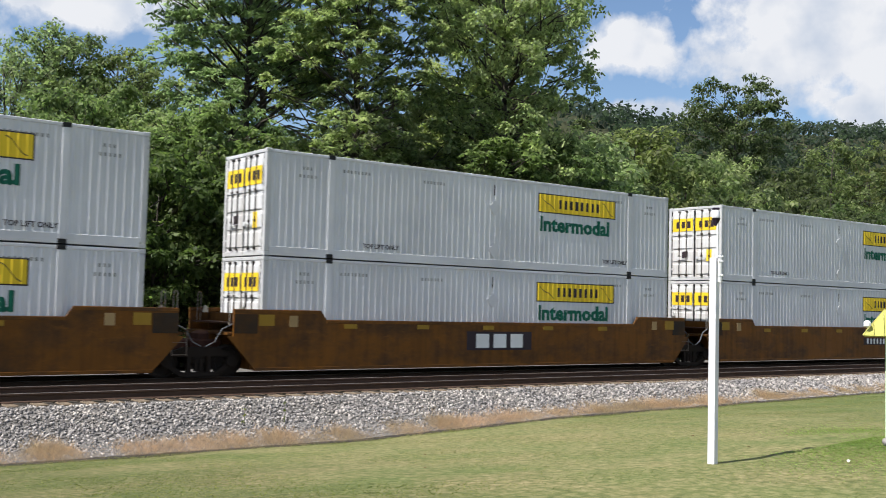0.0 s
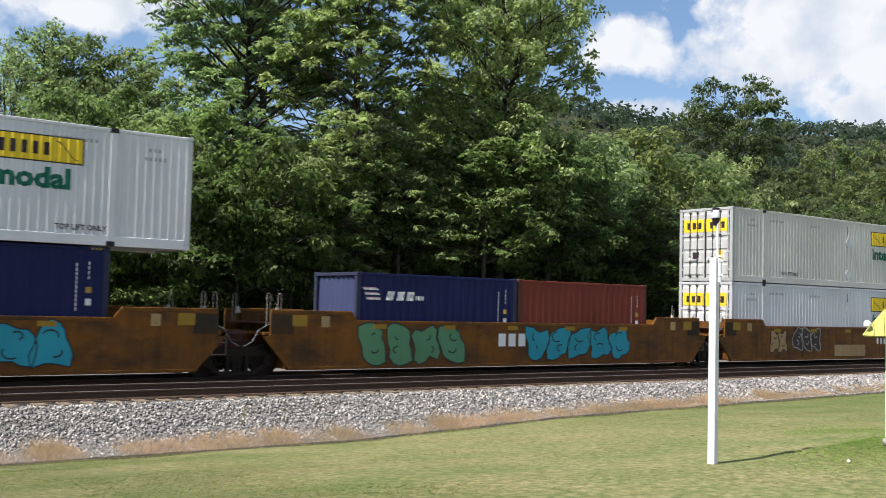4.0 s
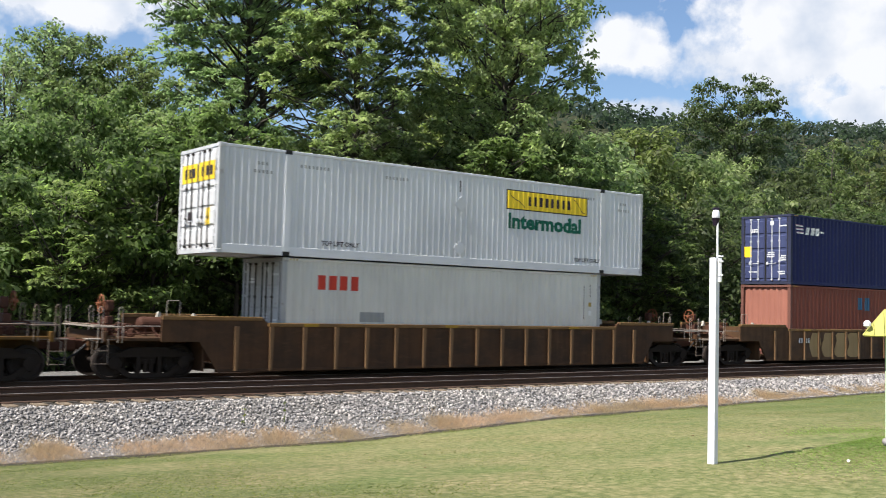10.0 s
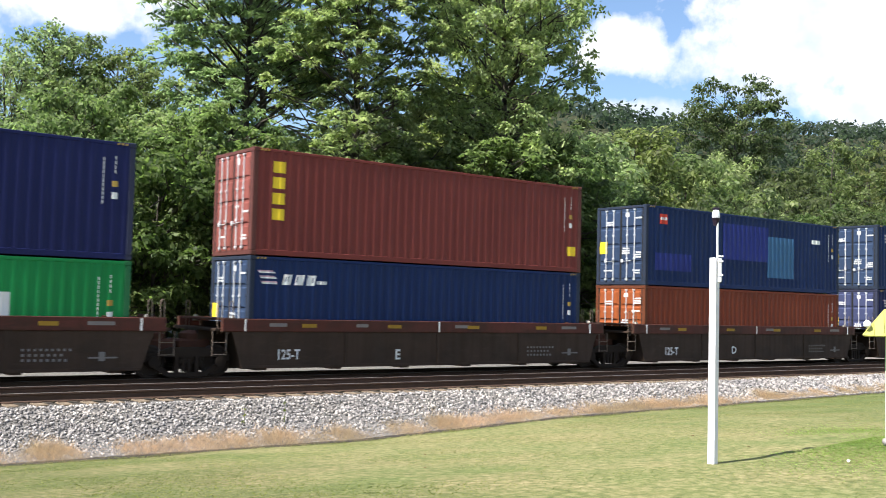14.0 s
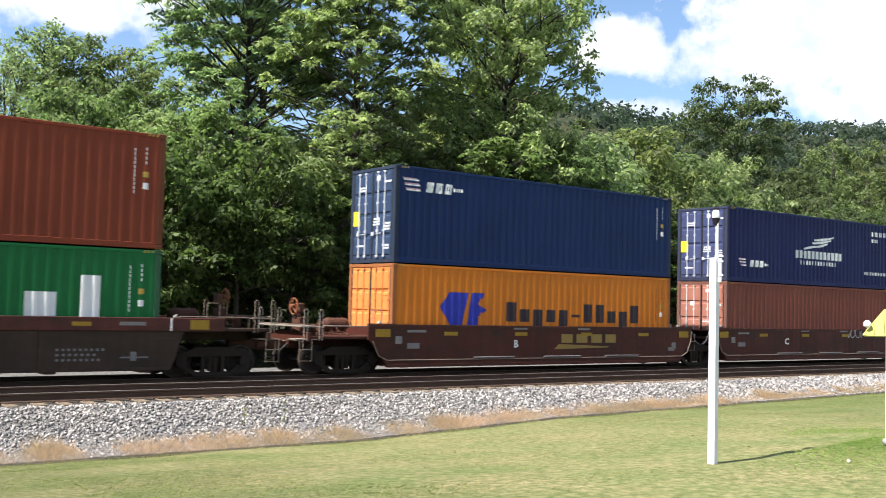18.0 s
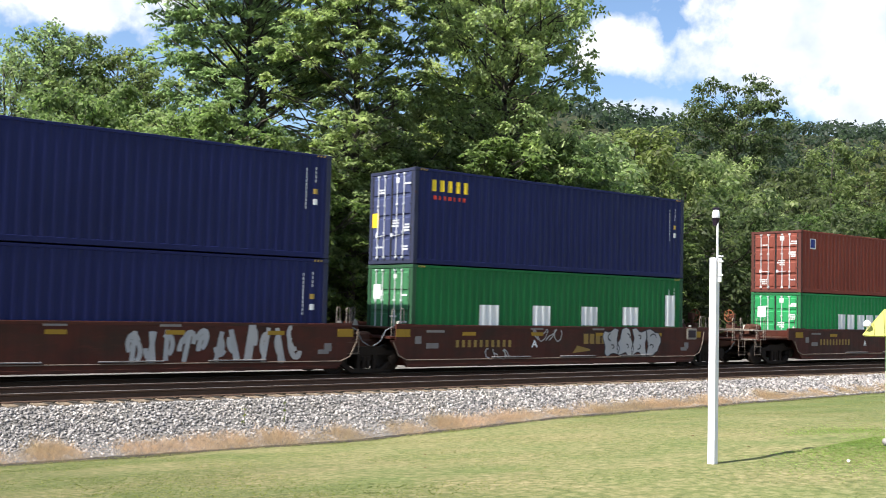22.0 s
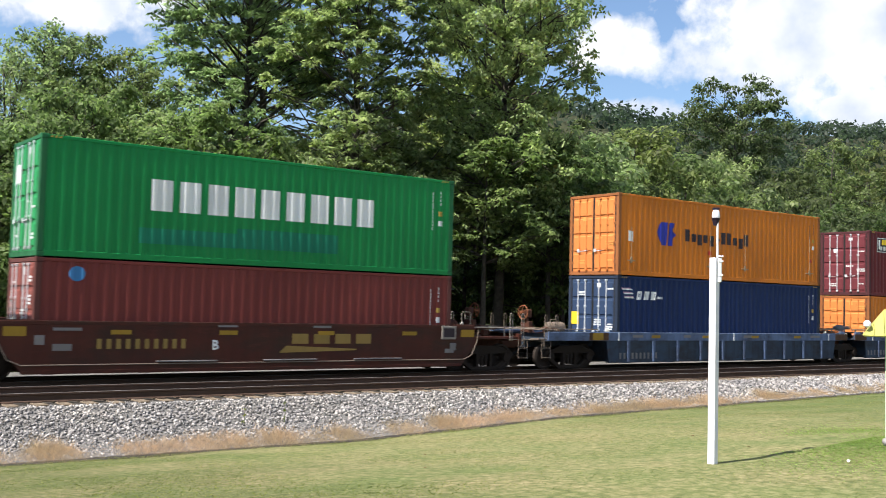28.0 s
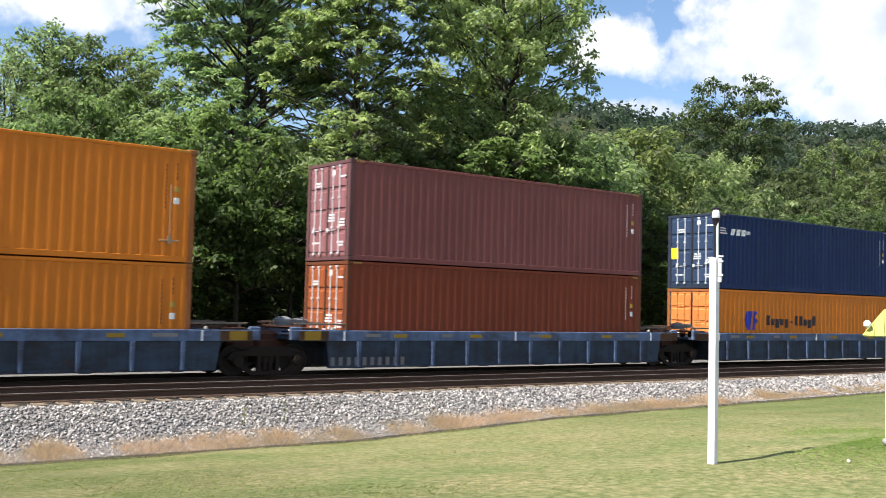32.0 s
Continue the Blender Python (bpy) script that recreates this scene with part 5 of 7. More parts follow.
mark(LOADED[10][3][0], 40, [
    ('flag', -5.68, -5.21, 2.16, 2.53),
    ('bars', -5.12, -4.02, 2.16, 2.44, 3, WHITE_P, 0.06),
    ('bars', -4.0, -3.64, 2.26, 2.36, 4, WHITE_P, 0)])
mark(LOADED[10][2][0], 40, [
    ('block', -3.47, 3.4, 1.12, 1.75, 9, WHITE_P),
    ('diamond', -4.25, -3.96, 1.84, 2.16, WHITE_P),
    ('diamond', -3.9, -3.61, 1.85, 2.18, WHITE_P)])
mark(LOADED[11][3][0], 40, [
    ('column', -5.5, -5.12, 0.91, 2.62, 4, YELLOW_P),
    ('rect', 5.48, 5.82, 0.54, 0.85, YELLOW_P)])
mark(LOADED[11][2][0], 40, [
    ('flag', -5.75, -5.26, 2.15, 2.51),
    ('bars', -5.17, -4.07, 2.14, 2.42, 3, WHITE_P, 0.06),
    ('bars', -4.05, -3.71, 2.18, 2.27, 4, WHITE_P, 0)])
mark(LOADED[12][3][0], 40, [
    ('rect', -5.34, -4.94, 2.24, 2.6, RED_P),
    ('bars', -5.32, -4.96, 2.39, 2.49, 3, WHITE_P, 0),
    ('rect', 1.08, 2.82, 0.52, 2.16, FADED_P),
    ('rect', -1.72, 1.09, 1.13, 2.51, NAVY_P),
    ('rect', -5.58, -3.61, 0.56, 1.19, NAVY_P),
    ('rect', 4.1, 4.69, 2.03, 2.2, WHITE_P)])
mark(LOADED[13][3][0], 40, [
    ('flag', -5.45, -5.06, 2.12, 2.47),
    ('bars', -5.0, -3.92, 2.09, 2.38, 3, WHITE_P, 0.06),
    ('bars', -3.91, -3.55, 2.21, 2.29, 4, WHITE_P, 0)])
mark(LOADED[13][2][0], 40, [
    ('flag', -5.49, -5.07, 2.15, 2.44),
    ('bars', -5.01, -3.98, 2.14, 2.4, 3, WHITE_P, 0.06),
    ('bars', -3.97, -3.6, 2.18, 2.26, 4, WHITE_P, 0)])
mark(LOADED[14][2][0], 40, [
    ('glyph', -3.74, -2.9, 1.14, 1.74, WHITE_P),
    ('glyph', -1.53, -0.65, 1.16, 1.76, WHITE_P),
    ('glyph', 0.7, 1.56, 1.19, 1.77, WHITE_P),
    ('glyph', 2.82, 3.6, 1.21, 1.78, WHITE_P),
    ('rect', 4.13, 4.6, 1.19, 2.2, WHITE_P)])
mark(LOADED[15][3][0], 40, [
    ('flag', -5.72, -5.15, 2.16, 2.54),
    ('bars', -5.05, -3.97, 2.16, 2.47, 3, WHITE_P, 0.06),
    ('bars', -3.95, -3.57, 2.26, 2.36, 4, WHITE_P, 0)])
mark(LOADED[15][2][0], 40, [
    ('hapag', -4.35, -2.48, 1.08, 2.1, BLUE_P),
    ('block', -1.79, 4.48, 1.08, 1.85, 11, DARK_P)])
mark(LOADED[16][3][0], 40, [
    ('block', -1.67, 1.72, 1.11, 1.43, 12, WHITE_P),
    ('bars', -1.34, 1.34, 0.85, 1.02, 13, WHITE_P, 0),
    ('wing', -1.07, 1.09, 1.39, 2.05, WHITE_P),
    ('bars', 4.06, 5.72, 2.33, 2.53, 11, WHITE_P, 0),
    ('bars', 4.07, 4.62, 2.05, 2.2, 4, WHITE_P, 0),
    ('bars', 3.49, 5.35, 0.59, 0.73, 15, WHITE_P, 0),
    ('flag', -5.28, -4.86, 0.63, 0.92),
    ('bars', -4.75, -3.78, 0.61, 0.87, 3, WHITE_P, 0.06),
    ('bars', -3.76, -3.49, 0.67, 0.77, 4, WHITE_P, 0)])
mark(LOADED[17][3][0], 40, [
    ('hapag', -3.87, -2.94, 1.19, 2.01, BLUE_P),
    ('block', -2.44, 1.3, 1.28, 1.84, 11, DARK_P),
    ('rect', -5.23, -3.99, 1.88, 2.64, PALE_P),
    ('rect', -5.61, -5.35, 1.21, 1.58, WHITE_P),
    ('rect', -5.28, -4.52, 0.13, 1.06, PALE_P),
    ('rect', -0.66, -0.41, 2.49, 2.66, RED_P),
    ('rect', 5.33, 5.58, 2.46, 2.64, RED_P),
    ('latch', -5.57, -5.22, 0.45, 1.63),
    ('latch', -0.95, -0.54, 0.43, 1.71),
    ('latch', 0.69, 1.13, 0.45, 1.78),
    ('latch', 5.1, 5.61, 0.38, 1.81)])
mark(LOADED[17][2][0], 40, [
    ('rect', -5.34, -4.97, 2.11, 2.56, WHITE_P),
    ('rect', -5.27, -5.04, 2.16, 2.51, NAVY_P)])
mark(LOADED[18][3][0], 40, [
    ('flag', -5.73, -5.19, 2.15, 2.51),
    ('bars', -5.09, -3.96, 2.12, 2.43, 3, WHITE_P, 0.06),
    ('bars', -3.94, -3.65, 2.22, 2.33, 4, WHITE_P, 0)])
mark(LOADED[18][2][0], 40, [
    ('flag', -5.78, -5.25, 2.1, 2.45),
    ('bars', -5.14, -4.05, 2.08, 2.35, 3, WHITE_P, 0.06),
    ('bars', -4.03, -3.71, 2.11, 2.21, 4, WHITE_P, 0)])
mark(LOADED[19][3][0], 40, [
    ('bars', -5.52, -4.0, 2.22, 2.57, 5, YELLOW_P, 0),
    ('bars', -5.42, -4.12, 1.97, 2.09, 7, RED_P, 0)])
mark(LOADED[19][2][0], 40, [
    ('glyph', -3.53, -2.69, 1.1, 1.74, WHITE_P),
    ('glyph', -1.32, -0.49, 1.12, 1.76, WHITE_P),
    ('glyph', 0.87, 1.69, 1.14, 1.77, WHITE_P),
    ('glyph', 2.9, 3.72, 1.16, 1.79, WHITE_P),
    ('rect', 5.14, 5.64, 1.14, 2.26, WHITE_P)])
mark(LOADED[20][3][0], 40, [
    ('rect', -5.4, -5.02, 1.83, 2.26, WHITE_P),
    ('rect', -5.36, -5.06, 1.88, 2.23, NAVY_P)])
mark(LOADED[20][2][0], 40, [
    ('block', -3.44, 3.16, 1.07, 1.74, 9, WHITE_P)])
mark(LOADED[21][3][0], 40, [
    ('flag', -5.62, -5.17, 2.1, 2.46),
    ('bars', -5.1, -4.02, 2.07, 2.37, 3, WHITE_P, 0.06),
    ('bars', -4.01, -3.66, 2.18, 2.27, 4, WHITE_P, 0)])
mark(LOADED[21][2][0], 20, [
    ('bars', -2.53, -0.61, 2.09, 2.22, 12, RED_P, 0),
    ('rect', -2.53, -1.97, 1.1, 1.67, WINE_P),
    ('block', -1.81, 1.79, 1.01, 1.38, 9, WINE_P)])
mark(LOADED[21][2][1], 20, [
    ('block', -2.17, 1.95, 1.03, 1.59, 14, WHITE_P),
    ('column', -2.65, -2.37, 1.06, 2.08, 4, WHITE_P)])
mark(LOADED[22][2][0], 40, [
    ('flag', -5.53, -5.03, 2.13, 2.48),
    ('bars', -4.91, -3.85, 2.11, 2.37, 3, WHITE_P, 0.06),
    ('bars', -3.82, -3.48, 2.14, 2.25, 4, WHITE_P, 0)])
mark(LOADED[22][3][0], 40, [
    ('rect', 4.85, 5.2, 0.51, 0.79, YELLOW_P)])
mark(LOADED[23][3][0], 40, [
    ('column', -5.07, -4.73, 0.93, 2.51, 6, WHITE_P)])
mark(LOADED[23][2][0], 40, [
    ('column', -5.12, -4.88, 1.32, 2.49, 4, WHITE_P)])
mark(LOADED[24][3][0], 40, [
    ('block', -3.49, 3.31, 1.27, 2.06, 9, WHITE_P),
    ('rect', -3.67, -1.03, 0.44, 0.83, TEAL_P),
    ('rect', -1.05, 2.03, 0.45, 0.97, TEAL_P)])
mark(LOADED[24][2][0], 40, [
    ('disc', -5.32, -4.94, 2.04, 2.41, SKY_P)])
mark(LOADED[25][3][0], 40, [
    ('hapag', -4.09, -3.04, 1.16, 2.0, BLUE_P),
    ('block', -2.58, 1.27, 1.27, 1.83, 11, DARK_P),
    ('rect', -5.58, -5.33, 1.21, 1.58, WHITE_P),
    ('rect', -1.22, -1.03, 0.93, 1.08, RED_P),
    ('rect', 5.31, 5.51, 0.94, 1.07, RED_P),
    ('latch', -5.62, -5.27, 0.45, 1.75),
    ('latch', -1.33, -0.92, 0.42, 1.85),
    ('latch', 0.78, 1.22, 0.41, 1.9),
    ('latch', 5.04, 5.56, 0.41, 2.03)])
mark(LOADED[25][2][0], 40, [
    ('flag', -5.77, -5.25, 2.11, 2.47),
    ('bars', -5.17, -4.09, 2.07, 2.37, 3, WHITE_P, 0.06),
    ('bars', -4.07, -3.73, 2.11, 2.2, 4, WHITE_P, 0)])
mark(LOADED[26][3][0], 40, [
    ('sign', -5.41, -4.19, 1.97, 2.61, DARK_P),
    ('rect', 5.49, 5.88, 0.38, 0.78, YELLOW_P)])
mark(LOADED[26][2][0], 40, [
    ('hapag', -4.04, -3.01, 0.94, 1.75, BLUE_P),
    ('block', -2.52, 1.35, 1.0, 1.54, 11, DARK_P)])
mark(LOADED[27][3][0], 40, [
    ('hapag', -3.95, -3.01, 1.14, 2.0, FADEBLUE_P),
    ('block', -2.52, 1.26, 1.29, 1.82, 11, DARK_P),
    ('rect', -5.65, -5.37, 1.16, 1.55, WHITE_P),
    ('latch', -5.72, -5.38, 0.44, 1.65),
    ('latch', -1.02, -0.6, 0.47, 1.81),
    ('latch', 0.54, 0.97, 0.46, 1.84),
    ('latch', 5.18, 5.69, 0.46, 1.96)])
mark(LOADED[27][2][0], 40, [
    ('hapag', -4.03, -3.03, 0.92, 1.76, BLUE_P),
    ('block', -2.52, 1.35, 0.98, 1.56, 11, DARK_P)])
mark(LOADED[29][3][0], 40, [
    ('flag', -5.97, -5.52, 2.11, 2.35),
    ('bars', -5.35, -4.37, 2.08, 2.32, 3, WHITE_P, 0.06),
    ('bars', -4.33, -4.08, 2.15, 2.28, 4, WHITE_P, 0)])
mark(LOADED[29][2][0], 40, [
    ('hapag', -4.39, -3.53, 1.04, 1.77, BLUE_P),
    ('block', -3.05, 0.44, 1.14, 1.63, 11, DARK_P)])
mark(LOADED[1][0], None, [
    ('rect', -1.24, 1.39, 0.69, 1.26, DARK_P),
    ('block', -0.97, 1.11, 0.76, 1.19, 3, WHITE_P)])
mark(LOADED[2][0], None, [
    ('rect', 1.48, 4.7, 0.79, 1.09, DARK_P),
    ('bars', 1.68, 4.52, 0.83, 1.06, 11, WHITE_P, 0)])
mark(LOADED[3][0], None, [
    ('tag', -8.13, -3.78, 0.5, 1.65, 6, GRAF_W),
    ('rect', -5.09, -1.96, 0.81, 1.11, DARK_P),
    ('bars', -4.79, -2.11, 0.84, 1.08, 10, WHITE_P, 0),
    ('scrawl', 0.91, 5.16, 0.26, 1.51, 5, GRAF_T, GRAF_D)])
mark(LOADED[4][0], None, [
    ('scrawl', -6.13, -2.35, 0.25, 1.52, 4, GRAF_G, GRAF_D),
    ('scrawl', 0.18, 4.9, 0.29, 1.51, 5, GRAF_T, GRAF_D),
    ('bars', -1.04, 0.19, 0.8, 1.2, 3, WHITE_P, 0)])
mark(LOADED[5][0], None, [
    ('scrawl', -4.35, -2.44, 0.52, 1.53, 3, GRAF_B, GRAF_W),
    ('bars', 1.79, 4.62, 0.83, 1.08, 10, WHITE_P, 0),
    ('rect', -1.41, 0.94, 0.32, 0.8, OCHRE_P),
    ('scrawl', -5.88, -4.79, 0.45, 1.43, 2, OCHRE_P, GRAF_D)])
mark(LOADED[6][0], None, [
    ('bars', -4.11, -2.46, 0.8, 1.06, 8, WHITE_P, 0),
    ('lines', -4.85, -1.54, 0.2, 0.85, GRAF_W),
    ('lines', 0.18, 2.51, 0.43, 0.9, GRAF_W),
    ('text', 5.02, 5.5, 0.56, 0.8, '53', GREYW_P),
    ('disc', 2.72, 2.95, 0.92, 1.13, GREYW_P),
    ('bars', 3.05, 4.35, 0.93, 1.04, 16, GREYW_P, 0.03),
    ('rect', 5.68, 5.9, 0.9, 1.1, GREYW_P),
    ('rect', 6.5, 6.62, 0.95, 1.06, GREYW_P),
    ('rect', 7.0, 7.12, 0.95, 1.06, GREYW_P),
    ('rect', 7.7, 7.84, 0.94, 1.08, GREYW_P),
    ('rect', 7.3, 7.72, 0.6, 0.76, GREYW_P)])
mark(LOADED[7][0], None, [
    ('vines', -3.43, 1.75, 0.3, 1.19, GRAF_W, 4),
    ('star', 1.75, 2.0, 0.8, 1.05, GRAF_W),
    ('flower', 2.25, 3.0, 0.26, 1.05, GRAF_W),
    ('star', 3.1, 3.4, 0.52, 0.82, GRAF_W),
    ('bars', -4.45, -2.88, 0.89, 1.08, 8, DARK_P, 0),
    ('lines', 3.89, 4.74, 0.48, 1.03, GRAF_W)])
mark(LOADED[9][0], None, [
    ('bars', -5.9, -4.29, 0.88, 1.07, 10, WHITE_P, 0),
    ('blob', -5.12, -4.3, 0.31, 1.29, OCHRE_P),
    ('blob', -4.24, -3.38, 0.3, 1.3, OCHRE_P),
    ('blob', -3.32, -2.43, 0.28, 1.3, OCHRE_P),
    ('blob', -2.38, -1.44, 0.27, 1.31, OCHRE_P)])
mark(LOADED[10][0], None, [
    ('text', -1.53, -1.33, 0.45, 0.68, 'A'),
    ('bars', 3.5, 4.7, 0.74, 0.8, 9, GREYW_P, 0),
    ('bars', 3.5, 4.5, 0.62, 0.68, 7, GREYW_P, 0),
    ('bars', 3.5, 4.6, 0.5, 0.56, 8, GREYW_P, 0),
    ('rect', 5.05, 5.75, 0.56, 0.6, GREYW_P),
    ('rect', 5.3, 5.45, 0.5, 0.72, GREYW_P)])
mark(LOADED[11][0], None, [
    ('text', -5.36, -4.68, 0.49, 0.75, '125-T'),
    ('text', -1.55, -1.35, 0.45, 0.73, 'E'),
    ('bars', 3.5, 4.7, 0.74, 0.8, 9, GREYW_P, 0),
    ('bars', 3.5, 4.5, 0.62, 0.68, 7, GREYW_P, 0),
    ('bars', 3.5, 4.6, 0.5, 0.56, 8, GREYW_P, 0),
    ('rect', 5.05, 5.75, 0.56, 0.6, GREYW_P),
    ('rect', 5.3, 5.45, 0.5, 0.72, GREYW_P)])
mark(LOADED[12][0], None, [
    ('text', -5.32, -4.64, 0.47, 0.74, '125-T'),
    ('text', -1.51, -1.29, 0.49, 0.76, 'D'),
    ('bars', 3.5, 4.7, 0.74, 0.8, 9, GREYW_P, 0),
    ('bars', 3.5, 4.5, 0.62, 0.68, 7, GREYW_P, 0),
    ('bars', 3.5, 4.6, 0.5, 0.56, 8, GREYW_P, 0),
    ('rect', 5.05, 5.75, 0.56, 0.6, GREYW_P),
    ('rect', 5.3, 5.45, 0.5, 0.72, GREYW_P)])
mark(LOADED[13][0], None, [
    ('text', -1.48, -1.29, 0.48, 0.71, 'C'),
    ('bars', 3.5, 4.7, 0.74, 0.8, 9, GREYW_P, 0),
    ('bars', 3.5, 4.5, 0.62, 0.68, 7, GREYW_P, 0),
    ('bars', 3.5, 4.6, 0.5, 0.56, 8, GREYW_P, 0),
    ('rect', 5.05, 5.75, 0.56, 0.6, GREYW_P),
    ('rect', 5.3, 5.45, 0.5, 0.72, GREYW_P)])
mark(LOADED[14][0], None, [
    ('text', -5.38, -4.64, 0.47, 0.71, '125-T'),
    ('text', -1.54, -1.33, 0.46, 0.71, 'B'),
    ('bars', 3.5, 4.7, 0.74, 0.8, 9, GREYW_P, 0),
    ('bars', 3.5, 4.5, 0.62, 0.68, 7, GREYW_P, 0),
    ('bars', 3.5, 4.6, 0.5, 0.56, 8, GREYW_P, 0),
    ('rect', 5.05, 5.75, 0.56, 0.6, GREYW_P),
    ('rect', 5.3, 5.45, 0.5, 0.72, GREYW_P)])
mark(LOADED[15][0], None, [
    ('text', -1.6, -1.43, 0.77, 1.0, 'B'),
    ('block', 0.37, 3.1, 0.91, 1.19, 4, GOLD_P),
    ('swoosh', 0.14, 2.65, 0.7, 0.87, GOLD_P)])
mark(LOADED[16][0], None, [
    ('text', -2.71, -2.5, 0.83, 1.07, 'C'),
    ('lines', 1.75, 2.88, 1.09, 1.42, GRAF_W)])
mark(LOADED[17][0], None, [
    ('text', -2.78, -2.6, 0.76, 1.0, 'D'),
    ('block', 0.8, 3.3, 0.87, 1.21, 4, GOLD_P),
    ('swoosh', 0.35, 2.47, 0.58, 0.82, GOLD_P),
    ('lines', 4.24, 5.41, 0.71, 1.4, GRAF_W),
    ('lines', -2.26, -1.02, 0.51, 1.18, GRAF_W),
    ('lines', 1.5, 3.29, 1.19, 1.46, GRAF_W)])
mark(LOADED[18][0], None, [
    ('text', -2.83, -2.64, 0.77, 1.02, 'E'),
    ('tag', -5.34, -3.19, 0.42, 1.0, 6, GRAF_W),
    ('tag', 0.32, 3.44, 0.42, 1.3, 7, GRAF_L),
    ('tag', 3.42, 5.18, 0.37, 1.43, 4, GRAF_W)])
mark(LOADED[19][0], None, [
    ('text', -1.54, -1.34, 0.77, 1.0, 'A'),
    ('block', 0.75, 1.88, 0.87, 1.21, 4, GOLD_P),
    ('swoosh', 0.29, 1.08, 0.57, 0.82, GOLD_P),
    ('bars', -4.66, -2.35, 0.78, 1.0, 10, GOLD_P, 0),
    ('lines', -1.48, -0.23, 0.95, 1.36, GRAF_W),
    ('lines', -3.45, -2.41, 0.4, 0.74, GRAF_W),
    ('scrawl', 1.73, 4.54, 0.37, 1.46, 4, GRAF_W, GRAF_D)])
mark(LOADED[20][0], None, [
    ('text', -1.8, -1.64, 0.76, 0.99, 'A'),
    ('block', 0.42, 3.06, 0.9, 1.17, 4, GOLD_P),
    ('swoosh', 0.12, 2.51, 0.66, 0.85, GOLD_P),
    ('bars', -5.13, -2.85, 0.79, 1.03, 10, GOLD_P, 0)])
mark(LOADED[21][0], None, [
    ('text', -2.87, -2.73, 0.75, 0.99, 'E')])
mark(LOADED[24][0], None, [
    ('text', -1.75, -1.58, 0.76, 1.0, 'B'),
    ('block', 0.46, 3.15, 0.9, 1.17, 4, GOLD_P),
    ('swoosh', 0.17, 2.59, 0.66, 0.85, GOLD_P),
    ('bars', -4.74, -2.4, 0.79, 1.03, 10, GOLD_P, 0)])
mark(LOADED[22][0], None, [
    ('block', 0.9, 3.29, 0.88, 1.2, 4, GOLD_P),
    ('swoosh', 0.5, 2.54, 0.6, 0.83, GOLD_P),
    ('lines', -5.65, 0.49, 0.33, 1.44, GRAF_W)])
mark(LOADED[25][0], None, [
    ('bars', -6.27, -4.24, 0.35, 0.56, 10, GREYW_P, 0)])
mark(LOADED[26][0], None, [
    ('bars', -6.71, -4.2, 0.34, 0.56, 10, GREYW_P, 0)])
mark(LOADED[27][0], None, [
    ('bars', -6.77, -4.15, 0.32, 0.54, 10, GREYW_P, 0)])
mark(LOADED[28][0], None, [
    ('bars', -6.76, -4.16, 0.29, 0.52, 10, GREYW_P, 0)])


# ---------------------------------------------------------------- gear on the cars
def grab_build(w, h, r=0.0115):
    return Build().tube([(-w / 2, 0, 0), (-w / 2, 0, h - 0.05), (-w / 2 + 0.03, 0, h), (w / 2 - 0.03, 0, h), (w / 2, 0, h - 0.05), (w / 2, 0, 0)], r, 6)


def stirrup_build():
    b = Build()
    for x in (-0.19, 0.19):
        b.box(x - 0.012, x + 0.012, -0.008, 0.008, 0, 0.62, 0.003)
    for z in (0.02, 0.33):
        b.box(-0.19, 0.19, -0.02, 0.02, z, z + 0.018, 0.003)
    return b


def brake_wheel_build():
    b = Build()
    ring = [(0.0, 0.235 * math.cos(a), 0.235 * math.sin(a)) for a in np.linspace(0, 2 * math.pi, 21)]
    b.tube(ring, 0.02, 6, False)
    for k in range(5):
        a = k * 2 * math.pi / 5 + 0.4
        b.tube([(0.05, 0, 0), (0, 0.23 * math.cos(a), 0.23 * math.sin(a))], 0.015, 5)
    return b.lathe([(0.05, -0.02), (0.06, 0.02), (0.05, 0.12)], "x", (0, 0, 0), 10)


def tank_build():
    b = Build().lathe([(0.02, -0.42), (0.13, -0.40), (0.185, -0.33), (0.19, -0.20), (0.19, 0.20), (0.185, 0.33), (0.13, 0.40), (0.02, 0.42)], "x", (0, 0, 0), 18)
    for x in (-0.24, 0.24):
        b.lathe([(0.191, -0.02), (0.2, -0.018), (0.2, 0.018), (0.191, 0.02)], "x", (x, 0, 0), 18)
        b.box(x - 0.03, x + 0.03, -0.17, 0.17, -0.24, -0.10)
    return b


def pipe_build(k):
    """One bent brake pipe."""
    rr = random.Random(k)
    z = rr.uniform(0.08, 0.3)
    return Build().tube([(-0.1, 0, z), (-0.5, rr.uniform(-0.1, 0.1), z + 0.02), (-0.8, rr.uniform(-0.3, 0.3), z - 0.04), (-1.5, rr.uniform(-0.3, 0.3), z), (-1.55, 0.1, 0.0)], 0.02, 6)


def brake_piping(car, at, seed, full):
    rr = random.Random(seed)
    for k in range(5 if full else 2):
        part("brake_pipe", shared(("brake_pipe", k % 3), lambda: pipe_build(k % 3), RUSTY), car, at=at @ pose(0, -1.0 + (0.5 if full else 1.2) * k + rr.uniform(-0.15, 0.15), 0))
    for k in range(4 if full else 2):
        part("valve_box", shared(("valve_box", k % 2), lambda: Build().box(-0.07, 0.07, -0.09, 0.09, 0, 0.2 + 0.12 * (k % 2), 0.015).tube([(0.05, 0, 0.1), (0.2, 0.05, 0.16), (0.3, 0.05, 0.0)], 0.014, 5), RUSTY), car,
             at=at @ pose(-rr.uniform(0.3, 1.4), rr.uniform(-1.2, 1.0), 0, 0, 0, rr.uniform(-40, 40)))


